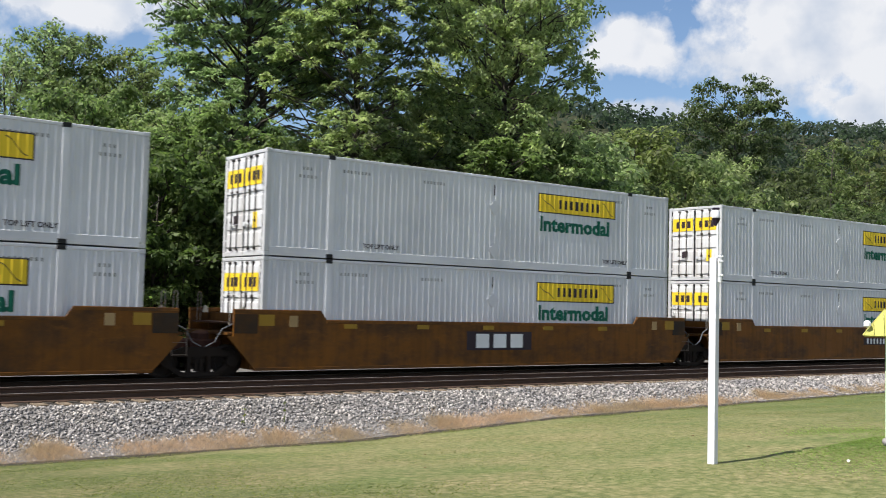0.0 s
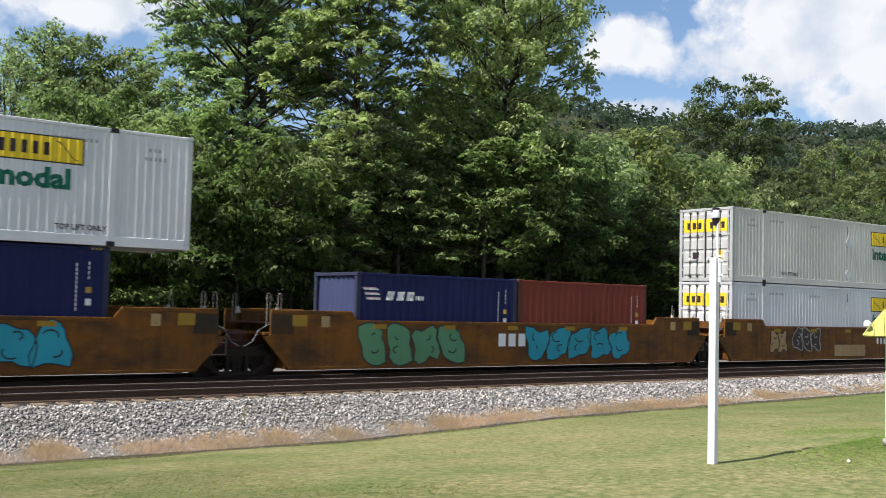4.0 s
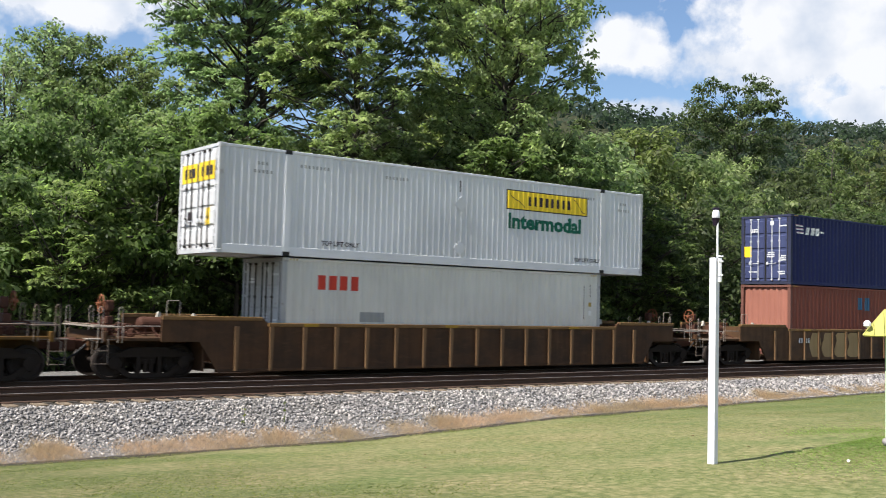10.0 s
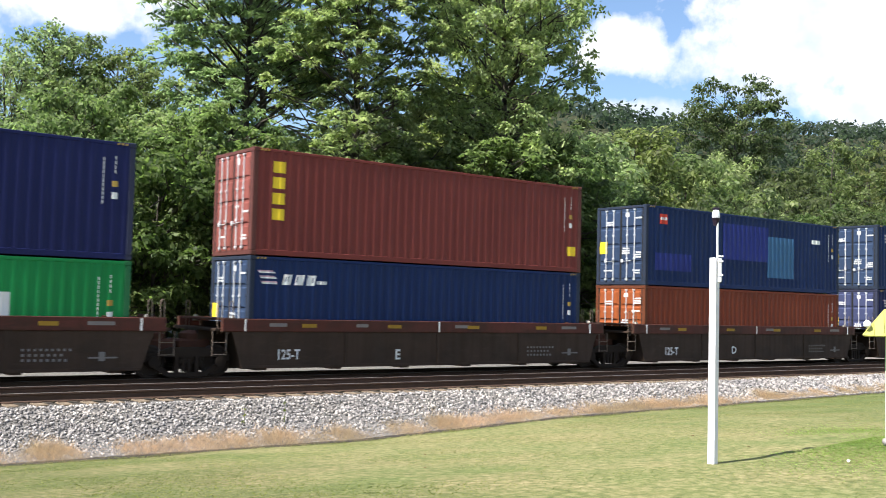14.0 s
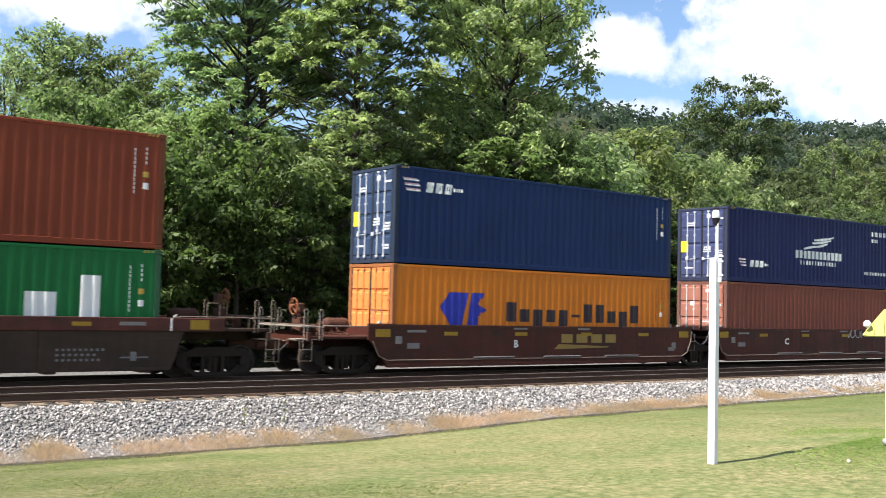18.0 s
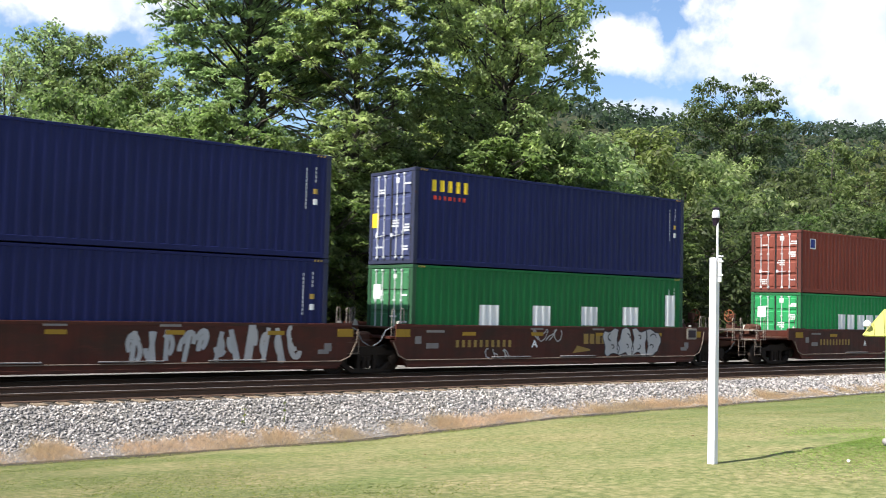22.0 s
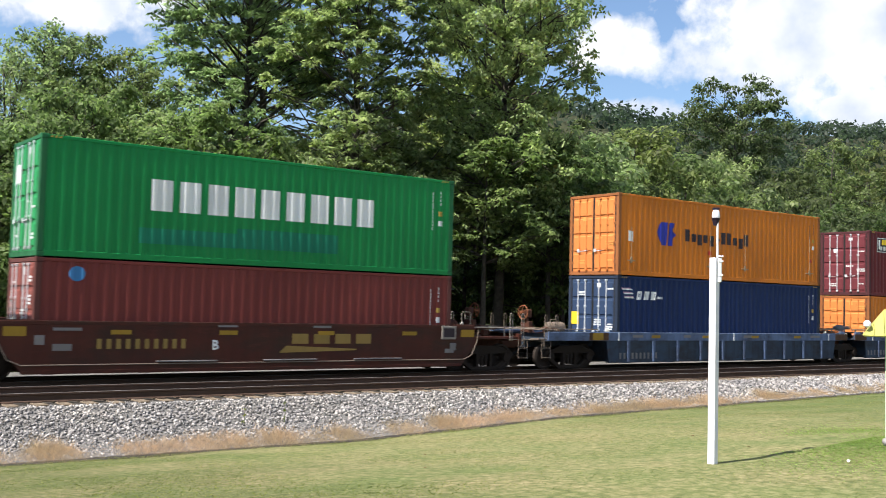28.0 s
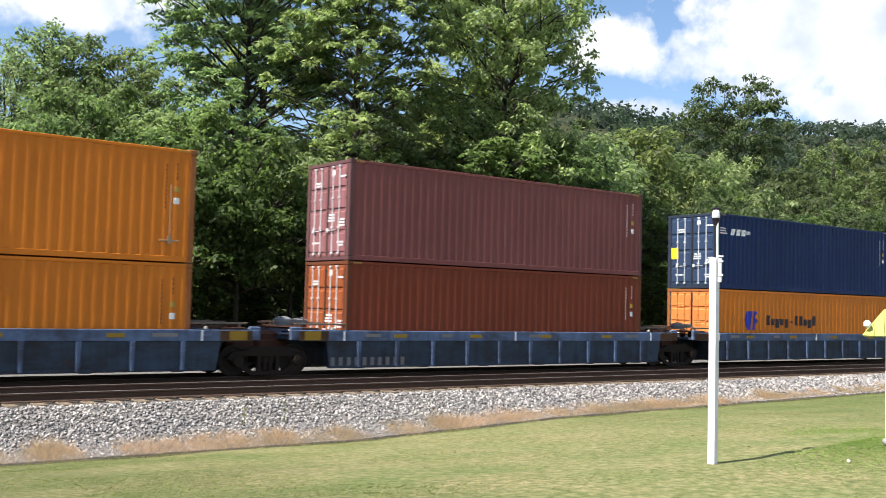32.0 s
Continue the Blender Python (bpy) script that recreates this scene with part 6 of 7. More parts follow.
PALE_RAIL = paint("pale_hand_rail", (0.25, 0.215, 0.18), 0.55, 0.5)
STEEL_GREY = paint("weathered_grey_gear", (0.16, 0.165, 0.175), 0.6, 0.6)
WHEEL_RUST = paint("orange_rust_wheel", (0.215, 0.078, 0.036), 0.65, 0.5)


def end_gear(car, st, style, far, free, g):
    z = st["zcut"] + 0.10
    xe = st["xend"] if g > 0 else st["xend_l"]
    top = st["ze"]
    turn = 0 if g > 0 else 180
    rail = PALE_RAIL if style in ("bnsf", "ttx", "riby", "rib") else GRAB_M
    tall = shared(("hand_rail", rail.name), lambda: grab_build(0.10, 0.86), rail)
    low = shared(("grab_iron", rail.name), lambda: grab_build(0.34, 0.40), rail)
    if free:
        xo = far - 0.62
        part("brake_stand", shared(("brake_stand",), lambda: Build().box(-0.1, 0.1, -0.22, 0.22, 0, 0.5, 0.03).box(-0.05, 0.05, -0.06, 0.06, 0.5, 0.86, 0.01).box(-0.14, 0.06, -0.12, 0.12, 0.62, 0.9, 0.03), RUSTY), car, "rusty hand brake housing",
             pose(g * (xo - 0.62), 0.35, z, 0, 0, turn))
        part("brake_wheel", shared(("brake_wheel",), brake_wheel_build, WHEEL_RUST), car, "orange-rusted hand brake wheel", pose(g * (xo - 0.45), 0.35, z + 0.80, 0, 0, turn))
        part("air_reservoir", shared(("air_reservoir",), tank_build, RUSTY if style != "bran" else GRAB_M), car, "rusty cylindrical air tank", pose(g * (xo - 1.75), 0.15, z + 0.30))
        brake_piping(car, pose(g * xo, 0, z, 0, 0, turn), len(style) * 3, True)
        for dx, yy in ((-0.12, -1.42), (0.36, -1.42), (-0.05, 1.40), (0.55, 1.40)):
            part("hand_rail", tall, car, at=pose(g * (xo - dx), yy, z - 0.12))
        part("grab_iron", low, car, at=pose(g * (xe - 0.3), -1.42, top - 0.02))
        part("stirrup_step", shared(("stirrup_step",), stirrup_build, GRAB_M), car, at=pose(g * (xo + 0.12), -1.45, 0.40))
        part("step_board", shared(("step_board",), lambda: Build().box(-0.34, 0.34, -0.2, 0.2, 0, 0.03, 0.006), rail), car, at=pose(g * (xo + 0.06), -1.18, 1.0))
        part("walkway", shared(("walkway", rail.name), lambda: Build().box(-0.32, 0.32, -1.3, 1.3, 0, 0.035, 0.008), rail), car, at=pose(g * (xo - 0.1), 0, z + 0.24))
        part("cross_rod", shared(("cross_rod",), lambda: Build().tube([(0, -1.35, 0), (0, 1.35, 0)], 0.018, 6), GRAB_M), car, at=pose(g * (xo + 0.12), 0, z + 0.30))
        part("deck_pipe", shared(("deck_pipe", rail.name), lambda: Build().tube([(0, 0, 0), (0, 0, 0.27), (-0.05, 0, 0.3), (-1.9, 0, 0.3), (-1.95, 0, 0.27), (-1.95, 0, 0)], 0.016, 6), rail), car, "long low pipe rail", pose(g * (xo - 0.5), -1.25, z - 0.02, 0, 0, turn))
        part("air_hose", shared(("air_hose",), lambda: Build().tube([(0, 0.35, 0.85), (0.25, 0.34, 0.62), (0.5, 0.30, 0.45), (0.75, 0.25, 0.5)], 0.03, 7), BLACK), car, at=pose(g * (xo + 0.1), 0, 0, 0, 0, turn))
        part("uncoupling_lever", shared(("uncoupling_lever",), lambda: Build().tube([(0, -1.45, 0.7), (0.02, -1.4, 0.95), (0.05, -0.6, 0.98), (0.1, 0.0, 0.9)], 0.014, 6), GRAB_M), car, at=pose(g * (xo + 0.2), 0, 0, 0, 0, 0) if g > 0 else pose(-xo - 0.2, 0, 0))
        if style == "bnsf" and g > 0:
            part("placard_frame", shared(("placard_frame",), lambda: Build().box(-0.27, 0.27, -0.03, 0, -0.2, 0.2, 0.01), PALE_RAIL), car, "pale placard frame", pose(xe - 1.0, -1.475, top - 0.25))
            part("placard", shared(("placard",), lambda: Build().box(-0.2, 0.2, -0.008, 0, -0.13, 0.13), DARK_P), car, "dark placard panel", pose(xe - 1.0, -1.507, top - 0.25))
    else:
        if style == "bran":
            part("end_casting", shared(("end_casting",), lambda: Build().box(-0.16, 0.16, -0.06, 0.06, -0.17, 0.19, 0.02).box(-0.09, 0.09, -0.075, -0.055, -0.1, 0.1, 0.01), CAR_PAINT["bran"]), car,
                 "pale blue end casting", pose(g * (xe + 0.14), -1.42, top - 0.12))
            for yy in (-1.15, 0.2, 1.1):
                part("deck_rail", shared(("deck_rail",), lambda: Build().box(-0.95, 0.75, -0.03, 0.03, 0, 0.05, 0.008).box(-0.9, -0.84, -0.02, 0.02, -0.2, 0.0).box(0.5, 0.56, -0.02, 0.02, -0.2, 0.0), GRAB_M), car,
                     "low dark deck rail", pose(g * (xe - 0.7), yy, top + 0.12, 0, 0, 0 if g > 0 else 180))
            if g < 0:
                part("brake_cylinder", shared(("brake_cylinder",), lambda: Build().lathe([(0.05, -0.12), (0.24, -0.11), (0.26, 0.0), (0.25, 0.06), (0.15, 0.12), (0.06, 0.14)], "z", (0, 0, 0), 16)
                     .box(0.1, 0.75, -0.07, 0.07, -0.06, 0.06, 0.02).tube([(0.2, -0.1, 0.05), (0.5, -0.2, 0.1), (0.8, -0.15, -0.12)], 0.02, 6), STEEL_GREY), car, "grey brake cylinder with its lever", pose(g * (xe + 0.05), -0.5, top + 0.2))
                brake_piping(car, pose(g * xe, 0, z, 0, 0, turn), 77, False)
        else:
            for dx in (0.02, 0.34):
                part("hand_rail", tall, car, at=pose(g * (xe - dx), -1.25, top - 0.42))
            part("hand_rail", tall, car, at=pose(g * (xe - 0.2), 1.25, top - 0.42))
        part("articulation", shared(("articulation",), lambda: Build().box(-0.45, 0.45, -0.35, 0.35, 0.62, 0.98, 0.05).lathe([(0.3, 0.9), (0.3, 1.12), (0.15, 1.2)], "z", (0, 0, 0), 14), RUSTY), car,
             "rusty articulated joint", pose(g * (far - 0.5), 0, 0))
        if style in ("bnsf", "ttx"):
            part("air_hose", shared(("joint_hose",), lambda: Build().tube([(-0.5, 0, 0.0), (-0.3, -0.03, 0.16), (0.0, -0.02, 0.02), (0.2, 0, -0.3), (0.45, 0.03, -0.42)], 0.013, 6), STEEL_GREY), car, "grey looped hose", pose(g * (xe + 0.25), -1.3, 1.25, 0, 0, turn))
        if style in ("sooty", "bnsf", "ttx") and (g > 0 or style == "sooty"):
            part("stirrup_step", shared(("stirrup_step",), stirrup_build, GRAB_M), car, at=pose(g * (xe + 0.05), -1.44, 0.6))
        part("walkway", shared(("walkway_short", style), lambda: Build().box(-0.35, 0.35, -1.2, 1.2, 0, 0.05, 0.01), RUSTY), car, at=pose(g * (xe - 0.35), 0, z + 0.2))
        if g > 0:
            brake_piping(car, pose(g * xe, 0, z, 0, 0, turn), len(style) + 40, False)
    lock = shared(("container_guide",), lambda: Build().prism([(-0.07, 0), (0.07, 0), (0.04, 0.17), (-0.02, 0.2)], -0.05, 0.05), paint("pale_guide", (0.42, 0.39, 0.33), 0.6, 0.5))
    for yy in (-1.2, 1.2):
        part("container_guide", lock, car, "pale corner guide", pose(g * (st["well"] + 0.32), yy, top - 0.13, 0, 0, 0 if g < 0 else 180))


def side_marks(car, st, style):
    """Yellow reflectors and small stencils along the near side."""
    def plate(name, x, z, w, h, mat, y, label):
        part(name, shared((name, w, h), lambda: Build().box(-w / 2, w / 2, -0.004, 0.004, -h / 2, h / 2), mat), car, label, pose(x, y, z))

    yf = -1.4745
    if style in ("ttx", "fec", "fecy"):
        zr = st["zt"] - 0.17
        big = st["ze"] - 0.28
        for x in (-8.0, 8.0):
            plate("reflector", x, big, 0.45, 0.30, REFL_P if style != "fec" else CAR_PAINT["ttx"], yf, "large yellow reflector")
        for x in (-5.4, -2.9, -0.4, 2.1, 4.6):
            plate("reflector", x, zr, 0.42, 0.13, REFL_P, yf, "yellow reflector strip")
        if style == "ttx":
            for far in (-st["xend_l"], st["xend"]):
                edge = 1 if far > 0 else -1
                plate("grime_patch", far - edge * 0.34, (st["zcut"] + st["ze"]) / 2 - 0.03, 0.66, st["ze"] - st["zcut"] - 0.2, SOOT_P, yf + 0.002, "black brake grime")
        for x in (-7.2, 7.2):
            plate("stencil", x, big - 0.02, 0.25, 0.3, OCHRE_P if style == "ttx" else GREYW_P, yf, "pale stencil block")
    elif style in ("rib", "riby"):
        for x in (-5.3, -0.5, 4.6):
            plate("reflector", x, st["zt"] - 0.05, 0.45, 0.08, REFL_P, -1.506, "yellow reflector strip")
    elif style in ("sooty", "bran"):
        zc = st["zt"] - st["chord"] / 2
        for x in (-7.05 if style == "sooty" else -7.3, 7.05 if style == "sooty" else 7.3):
            if abs(x) < (st["xend"] if x > 0 else st["xend_l"]) - 0.25:
                plate("reflector", x, zc, 0.5, 0.24, REFL_P, -1.506, "large yellow reflector")
        for x in (-4.4, -1.6, 1.3, 4.1):
            plate("reflector", x, zc, 0.45, 0.10, REFL_P, -1.506, "yellow reflector strip")
        for x in (-6.3, 0.0, 6.3):
            plate("chord_tick", x, zc, 0.05, st["chord"] - 0.02, WHITE_P, -1.508, "white tick")
        for x, n in ((-5.6, 4), (-2.9, 3), (0.6, 4), (5.0, 5)):
            part("stencil", Build().box(x, x + n * 0.13, -1.509, -1.503, zc - 0.03, zc + 0.06).mesh("stencil", GREYW_P), car, "pale stencil block")
        if style == "bran":
            for x in (-6.9, 6.9):
                plate("paint_patch", x + (0.35 if x > 0 else -0.35), zc, 0.9, 0.26, CAR_PAINT["rib"], -1.5045, "bare rusty patch")
    elif style == "bnsf":
        for x in (-6.55, 6.55):
            plate("reflector", x, 1.20, 0.5, 0.22, REFL_P, yf, "large yellow reflector")
        for x in (-4.1, -1.3, 1.6, 4.4):
            plate("reflector", x, 1.19, 0.5, 0.11, REFL_P, yf, "yellow reflector strip")
        part("side_pipe", shared(("side_pipe",), lambda: Build().tube([(-6.9, 0, 0.95), (-6.7, 0, 0.55), (-6.4, 0, 0.42), (6.4, 0, 0.42), (6.7, 0, 0.55), (6.9, 0, 0.95), (6.95, 0, 1.3)], 0.017, 6), GRAB_M), car, at=pose(0, -1.50, 0))
        # stretches of the sill flange painted pale, as if the sun caught them
        for x in (-2.4, 0.5, 3.3):
            part("step_ledge", shared(("step_ledge",), lambda: Build().box(-0.8, 0.8, -0.06, 0.0, 0, 0.035, 0.006), GREYW_P), car, "pale worn ledge", pose(x, -1.475, 0.46))
        for x, z, n, h in ((-5.7, 1.22, 6, 0.07), (-5.7, 0.75, 4, 0.16), (1.2, 1.33, 5, 0.06), (-1.6, 1.33, 5, 0.05), (5.7, 0.62, 3, 0.12)):
            part("stencil", Build().box(x, x + n * 0.11, yf - 0.003, yf + 0.003, z, z + h).mesh("stencil", GREYW_P), car, "pale stencil block")
        for x, z in ((-6.0, 1.0), (6.0, 0.8)):
            plate("stencil", x, z, 0.22, 0.22, GREYW_P, yf, "pale stencil block")


for i, ((mid, style, car_id, low, up), (car, st, boxes, uppers)) in enumerate(zip(UNITS, LOADED)):
    for g in (-1, 1):
        j = i + g
        free = 0 <= j < len(UNITS) and UNITS[j][2] != car_id
        far = (st["xend"] if g > 0 else st["xend_l"]) + (OPEN_END[style] if free else 0.75)
        end_gear(car, st, style, far, free, g)
    side_marks(car, st, style)
# ---------------------------------------------------------------- trees


def kites(p, d, s, ln, wide):
    """Kite-shaped leaves: root, direction, side, length and half width."""
    v = np.stack([p, p + d * ln * 0.5 + s * ln * wide, p + d * ln, p + d * ln * 0.5 - s * ln * wide], 1).reshape(-1, 3)
    return v, np.arange(4 * len(p)).reshape(-1, 4)


def unit(v):
    return v / (np.linalg.norm(v, axis=1)[:, None] + 1e-9)


def leaf_cloud(centres, radius, per, size, rng, flat=0.62, droop=0.0):
    """Leaves on the outside of small rounded clumps, fewer underneath."""
    centres = np.asarray(centres, float)
    k = len(centres) * per
    c = np.repeat(centres, per, 0)
    rad = np.repeat(np.broadcast_to(radius, (len(centres),)), per)
    g = rng.normal(0, 1, (k, 3)) + np.array([0, 0, 0.35])
    g = unit(g) * (rng.random(k) ** 0.28)[:, None]
    face = g + rng.normal(0, 0.42, (k, 3)) + np.array([0, 0, 0.5])
    g[:, 2] *= flat
    p = c + g * rad[:, None]
    s = unit(np.cross(face, rng.normal(0, 1, (k, 3))))
    d = unit(np.cross(s, face))
    d[:, 2] -= droop + 0.2
    return kites(p, d, s, size * rng.uniform(0.6, 1.35, k)[:, None], 0.28)


def spray_cloud(centres, outs, radius, per, size, rng, blades_each=5):
    """Flat drooping sprays of compound leaves: rosettes of narrow leaflets."""
    centres, outs = np.asarray(centres, float), np.asarray(outs, float)
    k = len(centres) * per
    c, o = np.repeat(centres, per, 0), np.repeat(outs, per, 0)
    rad = np.repeat(radius, per)
    th, r = rng.uniform(0, 2 * np.pi, k), np.sqrt(rng.random(k)) * rad
    off = np.stack([r * np.cos(th), r * np.sin(th), np.zeros(k)], 1)
    off[:, 2] = -0.28 * (off * o).sum(1) - 0.16 * r + rng.normal(0, 0.09, k)
    p = np.repeat(c + off, blades_each, 0)
    m = k * blades_each
    phi = np.repeat(rng.uniform(0, 2 * np.pi, k), blades_each) + np.tile(np.arange(blades_each) * 2 * np.pi / blades_each, k) + rng.normal(0, 0.3, m)
    d = unit(np.stack([np.cos(phi), np.sin(phi), -rng.uniform(0.1, 1.0, m)], 1))
    s = unit(np.stack([-np.sin(phi), np.cos(phi), rng.normal(0, 0.3, m)], 1))
    return kites(p, d, s, size * rng.uniform(0.65, 1.3, m)[:, None], 0.21)


def tree(label, x, y, height, spread, leaf_mat, seed, leaves=14000, leaf=0.2, low=0.2, group="trees behind the tracks", clumps=90, shape=1.0, name="tree", lean=0.0, puff=1.0, taper=0.0,
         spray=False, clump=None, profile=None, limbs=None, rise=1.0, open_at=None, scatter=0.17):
    """clumps: tufts or sprays of leaves, of radius clump; profile: reach of the limbs from the lowest to the top;
    open_at: heights and limits across the camera's view of a gap in the crown.
    """
    rng = np.random.default_rng(seed)
    z0 = ground_z(x, y) - 0.1
    t = thing(name, label, "tree" if name == "tree" else "shrub", group, at=pose(x, y, z0))
    wood = Build()
    base = height * 0.011 + 0.05
    sway = rng.normal(0, 0.02 * height, 2)
    trunk = [Vector((sway[0] * math.sin(3 * f) + lean * f * height, sway[1] * math.sin(2.5 * f), f * height * 0.93)) for f in np.linspace(0, 1, 8)]
    wood.tube(trunk, [base * (1.25 if i == 0 else 1 - 0.9 * i / 7) for i in range(8)], 8)
    centres, outs = [], []
    limbs = limbs or max(10, min(44, int(clumps // 11)))
    each = max(4, int(clumps / limbs))
    for i in range(limbs):
        f = low + (0.97 - low) * (i + rng.random()) / limbs
        k7 = min(6, int(f * 7))
        p = trunk[k7].lerp(trunk[k7 + 1], f * 7 - k7)
        q = (f - low) / (1 - low)
        wide = np.interp(q, np.linspace(0, 1, len(profile)), profile) if profile else 0.5 + 0.8 * math.sin(math.pi * min(1, q * 0.8 + 0.2)) ** shape
        reach = spread * wide * rng.uniform(0.78, 1.08) * (1 if profile or q < 0.8 else 0.8) * (1 - taper * q)
        a = i * 2.4 + rng.uniform(-0.5, 0.5)
        out = Vector((math.cos(a), math.sin(a), 0))
        side = Vector((-out.y, out.x, 0))
        up = reach * (rng.uniform(0.1, 0.36) + 0.3 * q) * rise
        tip = p + out * reach + Vector((0, 0, up))
        mid = p.lerp(tip, 0.5) + Vector((0, 0, reach * 0.09)) + side * reach * rng.uniform(-0.08, 0.08)
        wood.tube([p, mid, tip], [base * 0.38 * (1.1 - q), base * 0.22 * (1.1 - q), 0.015], 5)
        n = max(3, round(each * (0.35 + 0.65 * reach / (spread * 1.1))))
        for j in range(n):
            g = 0.28 + 0.8 * ((j + rng.random()) / n) ** 0.75
            along = p.lerp(mid, 2 * g) if g < 0.5 else mid.lerp(tip, 2 * g - 1)
            c = along + side * reach * 0.42 * rng.uniform(-1, 1) * (1.15 - 0.5 * g) + Vector((0, 0, min(reach, 3.5) * rng.normal(-0.02, scatter)))
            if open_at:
                # offset along the camera's right; the gap is cut to fit its view
                across_view = c.x * 0.8 - c.y * 0.6
                if open_at[0] < c.z < open_at[1] and open_at[2] < across_view < open_at[3]:
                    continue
            if j % 2 == 0:
                wood.tube([p.lerp(tip, max(0.12, g - 0.28)), c], [0.035, 0.012], 4)
            centres.append(tuple(c))
            outs.append(tuple(out))
    part("trunk", wood.mesh("trunk", BARK, True), t, "grey-brown trunk with bare limbs")
    size = (clump or spread * 0.17) * puff
    radii = size * rng.uniform(0.65, 1.35, len(centres))
    if spray:
        v, f = spray_cloud(centres, outs, radii, max(4, leaves // len(centres) // 5), leaf, rng)
    else:
        v, f = leaf_cloud(centres, radii, max(10, leaves // len(centres)), leaf, rng)
    part("crown", raw_mesh("crown", v, f, leaf_mat), t, "crown of many small leaves")
    return t


TALL = "tall broadleaf tree with a dense green crown"
SHRUB = "leafy green shrub at the edge of the wood"
# the row behind the tracks
POINTED = "light green tree with a pointed crown"
for i, (x, y, h, r) in enumerate([(15.9, 34, 18.8, 3.0), (18.2, 36, 19.0, 2.9), (20.4, 35, 18.2, 3.0), (13.4, 33, 15.8, 3.3), (22.8, 37, 17.8, 3.4), (10.4, 32, 12.6, 3.6), (6.6, 33, 15.6, 2.6), (17.0, 31, 14.4, 3.2), (20.6, 30, 13.2, 3.2), (14.2, 29, 11.6, 3.4), (24.6, 33, 13.0, 3.4)]):
    tree(POINTED, x, y, h, r, LEAF_PALE if i % 3 else LEAF_MID, 21 + i, 15000, 0.24, 0.10, clumps=520, clump=0.5, profile=(1.1, 1.3, 1.3, 1.2, 1.02, 0.75, 0.3), limbs=46, rise=1.5)
BROAD = (0.85, 1.12, 1.12, 1.1, 1.08, 0.95, 0.5)
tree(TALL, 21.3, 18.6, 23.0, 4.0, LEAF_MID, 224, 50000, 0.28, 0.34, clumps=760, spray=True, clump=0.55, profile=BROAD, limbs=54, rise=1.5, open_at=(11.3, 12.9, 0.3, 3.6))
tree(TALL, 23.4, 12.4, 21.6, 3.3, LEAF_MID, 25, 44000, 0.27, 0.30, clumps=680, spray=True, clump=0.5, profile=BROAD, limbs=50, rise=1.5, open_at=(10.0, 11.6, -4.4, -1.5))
tree(TALL, 26.8, 27.5, 25.0, 4.2, LEAF_MID, 31, 26000, 0.32, 0.52, clumps=520, spray=True, clump=0.62, profile=BROAD, limbs=40, rise=1.4)
tree("tall dark broadleaf tree with an open ragged crown", 30.2, 10.4, 21.4, 3.9, LEAF_DARK, 27, 52000, 0.22, 0.24, clumps=980, clump=0.46, profile=(0.8, 1.0, 1.0, 1.08, 1.15, 1.05, 0.6), limbs=54, rise=1.3)
tree("tall dark broadleaf tree with an open ragged crown", 35.6, 18.5, 22.0, 4.0, LEAF_DARK, 33, 24000, 0.27, 0.3, clumps=460, clump=0.55, profile=(0.8, 1.0, 1.0, 1.05, 1.0, 0.9, 0.5), limbs=36, rise=1.3)
tree(TALL, 18.0, 20.0, 11.8, 3.6, LEAF_MID, 37, 24000, 0.26, 0.1, clumps=300, spray=True, clump=0.55)
tree(TALL, 23.6, 24.0, 11.4, 3.4, LEAF_MID, 38, 20000, 0.26, 0.1, clumps=260, spray=True, clump=0.55)
tree(TALL, 12.8, 16.0, 11.4, 3.4, LEAF_DEEP, 29, 24000, 0.22, 0.08, clumps=300, clump=0.55)
tree(TALL, 8.6, 14.5, 9.6, 3.2, LEAF_DEEP, 30, 20000, 0.22, 0.06, clumps=240, clump=0.55)
for i, (x, y, h, r, m) in enumerate([(20.8, 11.2, 9.2, 2.3, LEAF_MID), (25.2, 11.4, 10.6, 2.3, LEAF_MID), (28.6, 9.4, 11.2, 2.4, LEAF_DEEP), (16.4, 13.0, 11.6, 2.1, LEAF_DEEP), (31.8, 8.6, 11.4, 2.3, LEAF_DEEP)]):
    tree("slim broadleaf tree between the taller ones", x, y, h, r, m, 170 + i, 12000, 0.27, 0.15 if x < 18 else 0.45, clumps=190, shape=0.6, spray=True, clump=0.5)
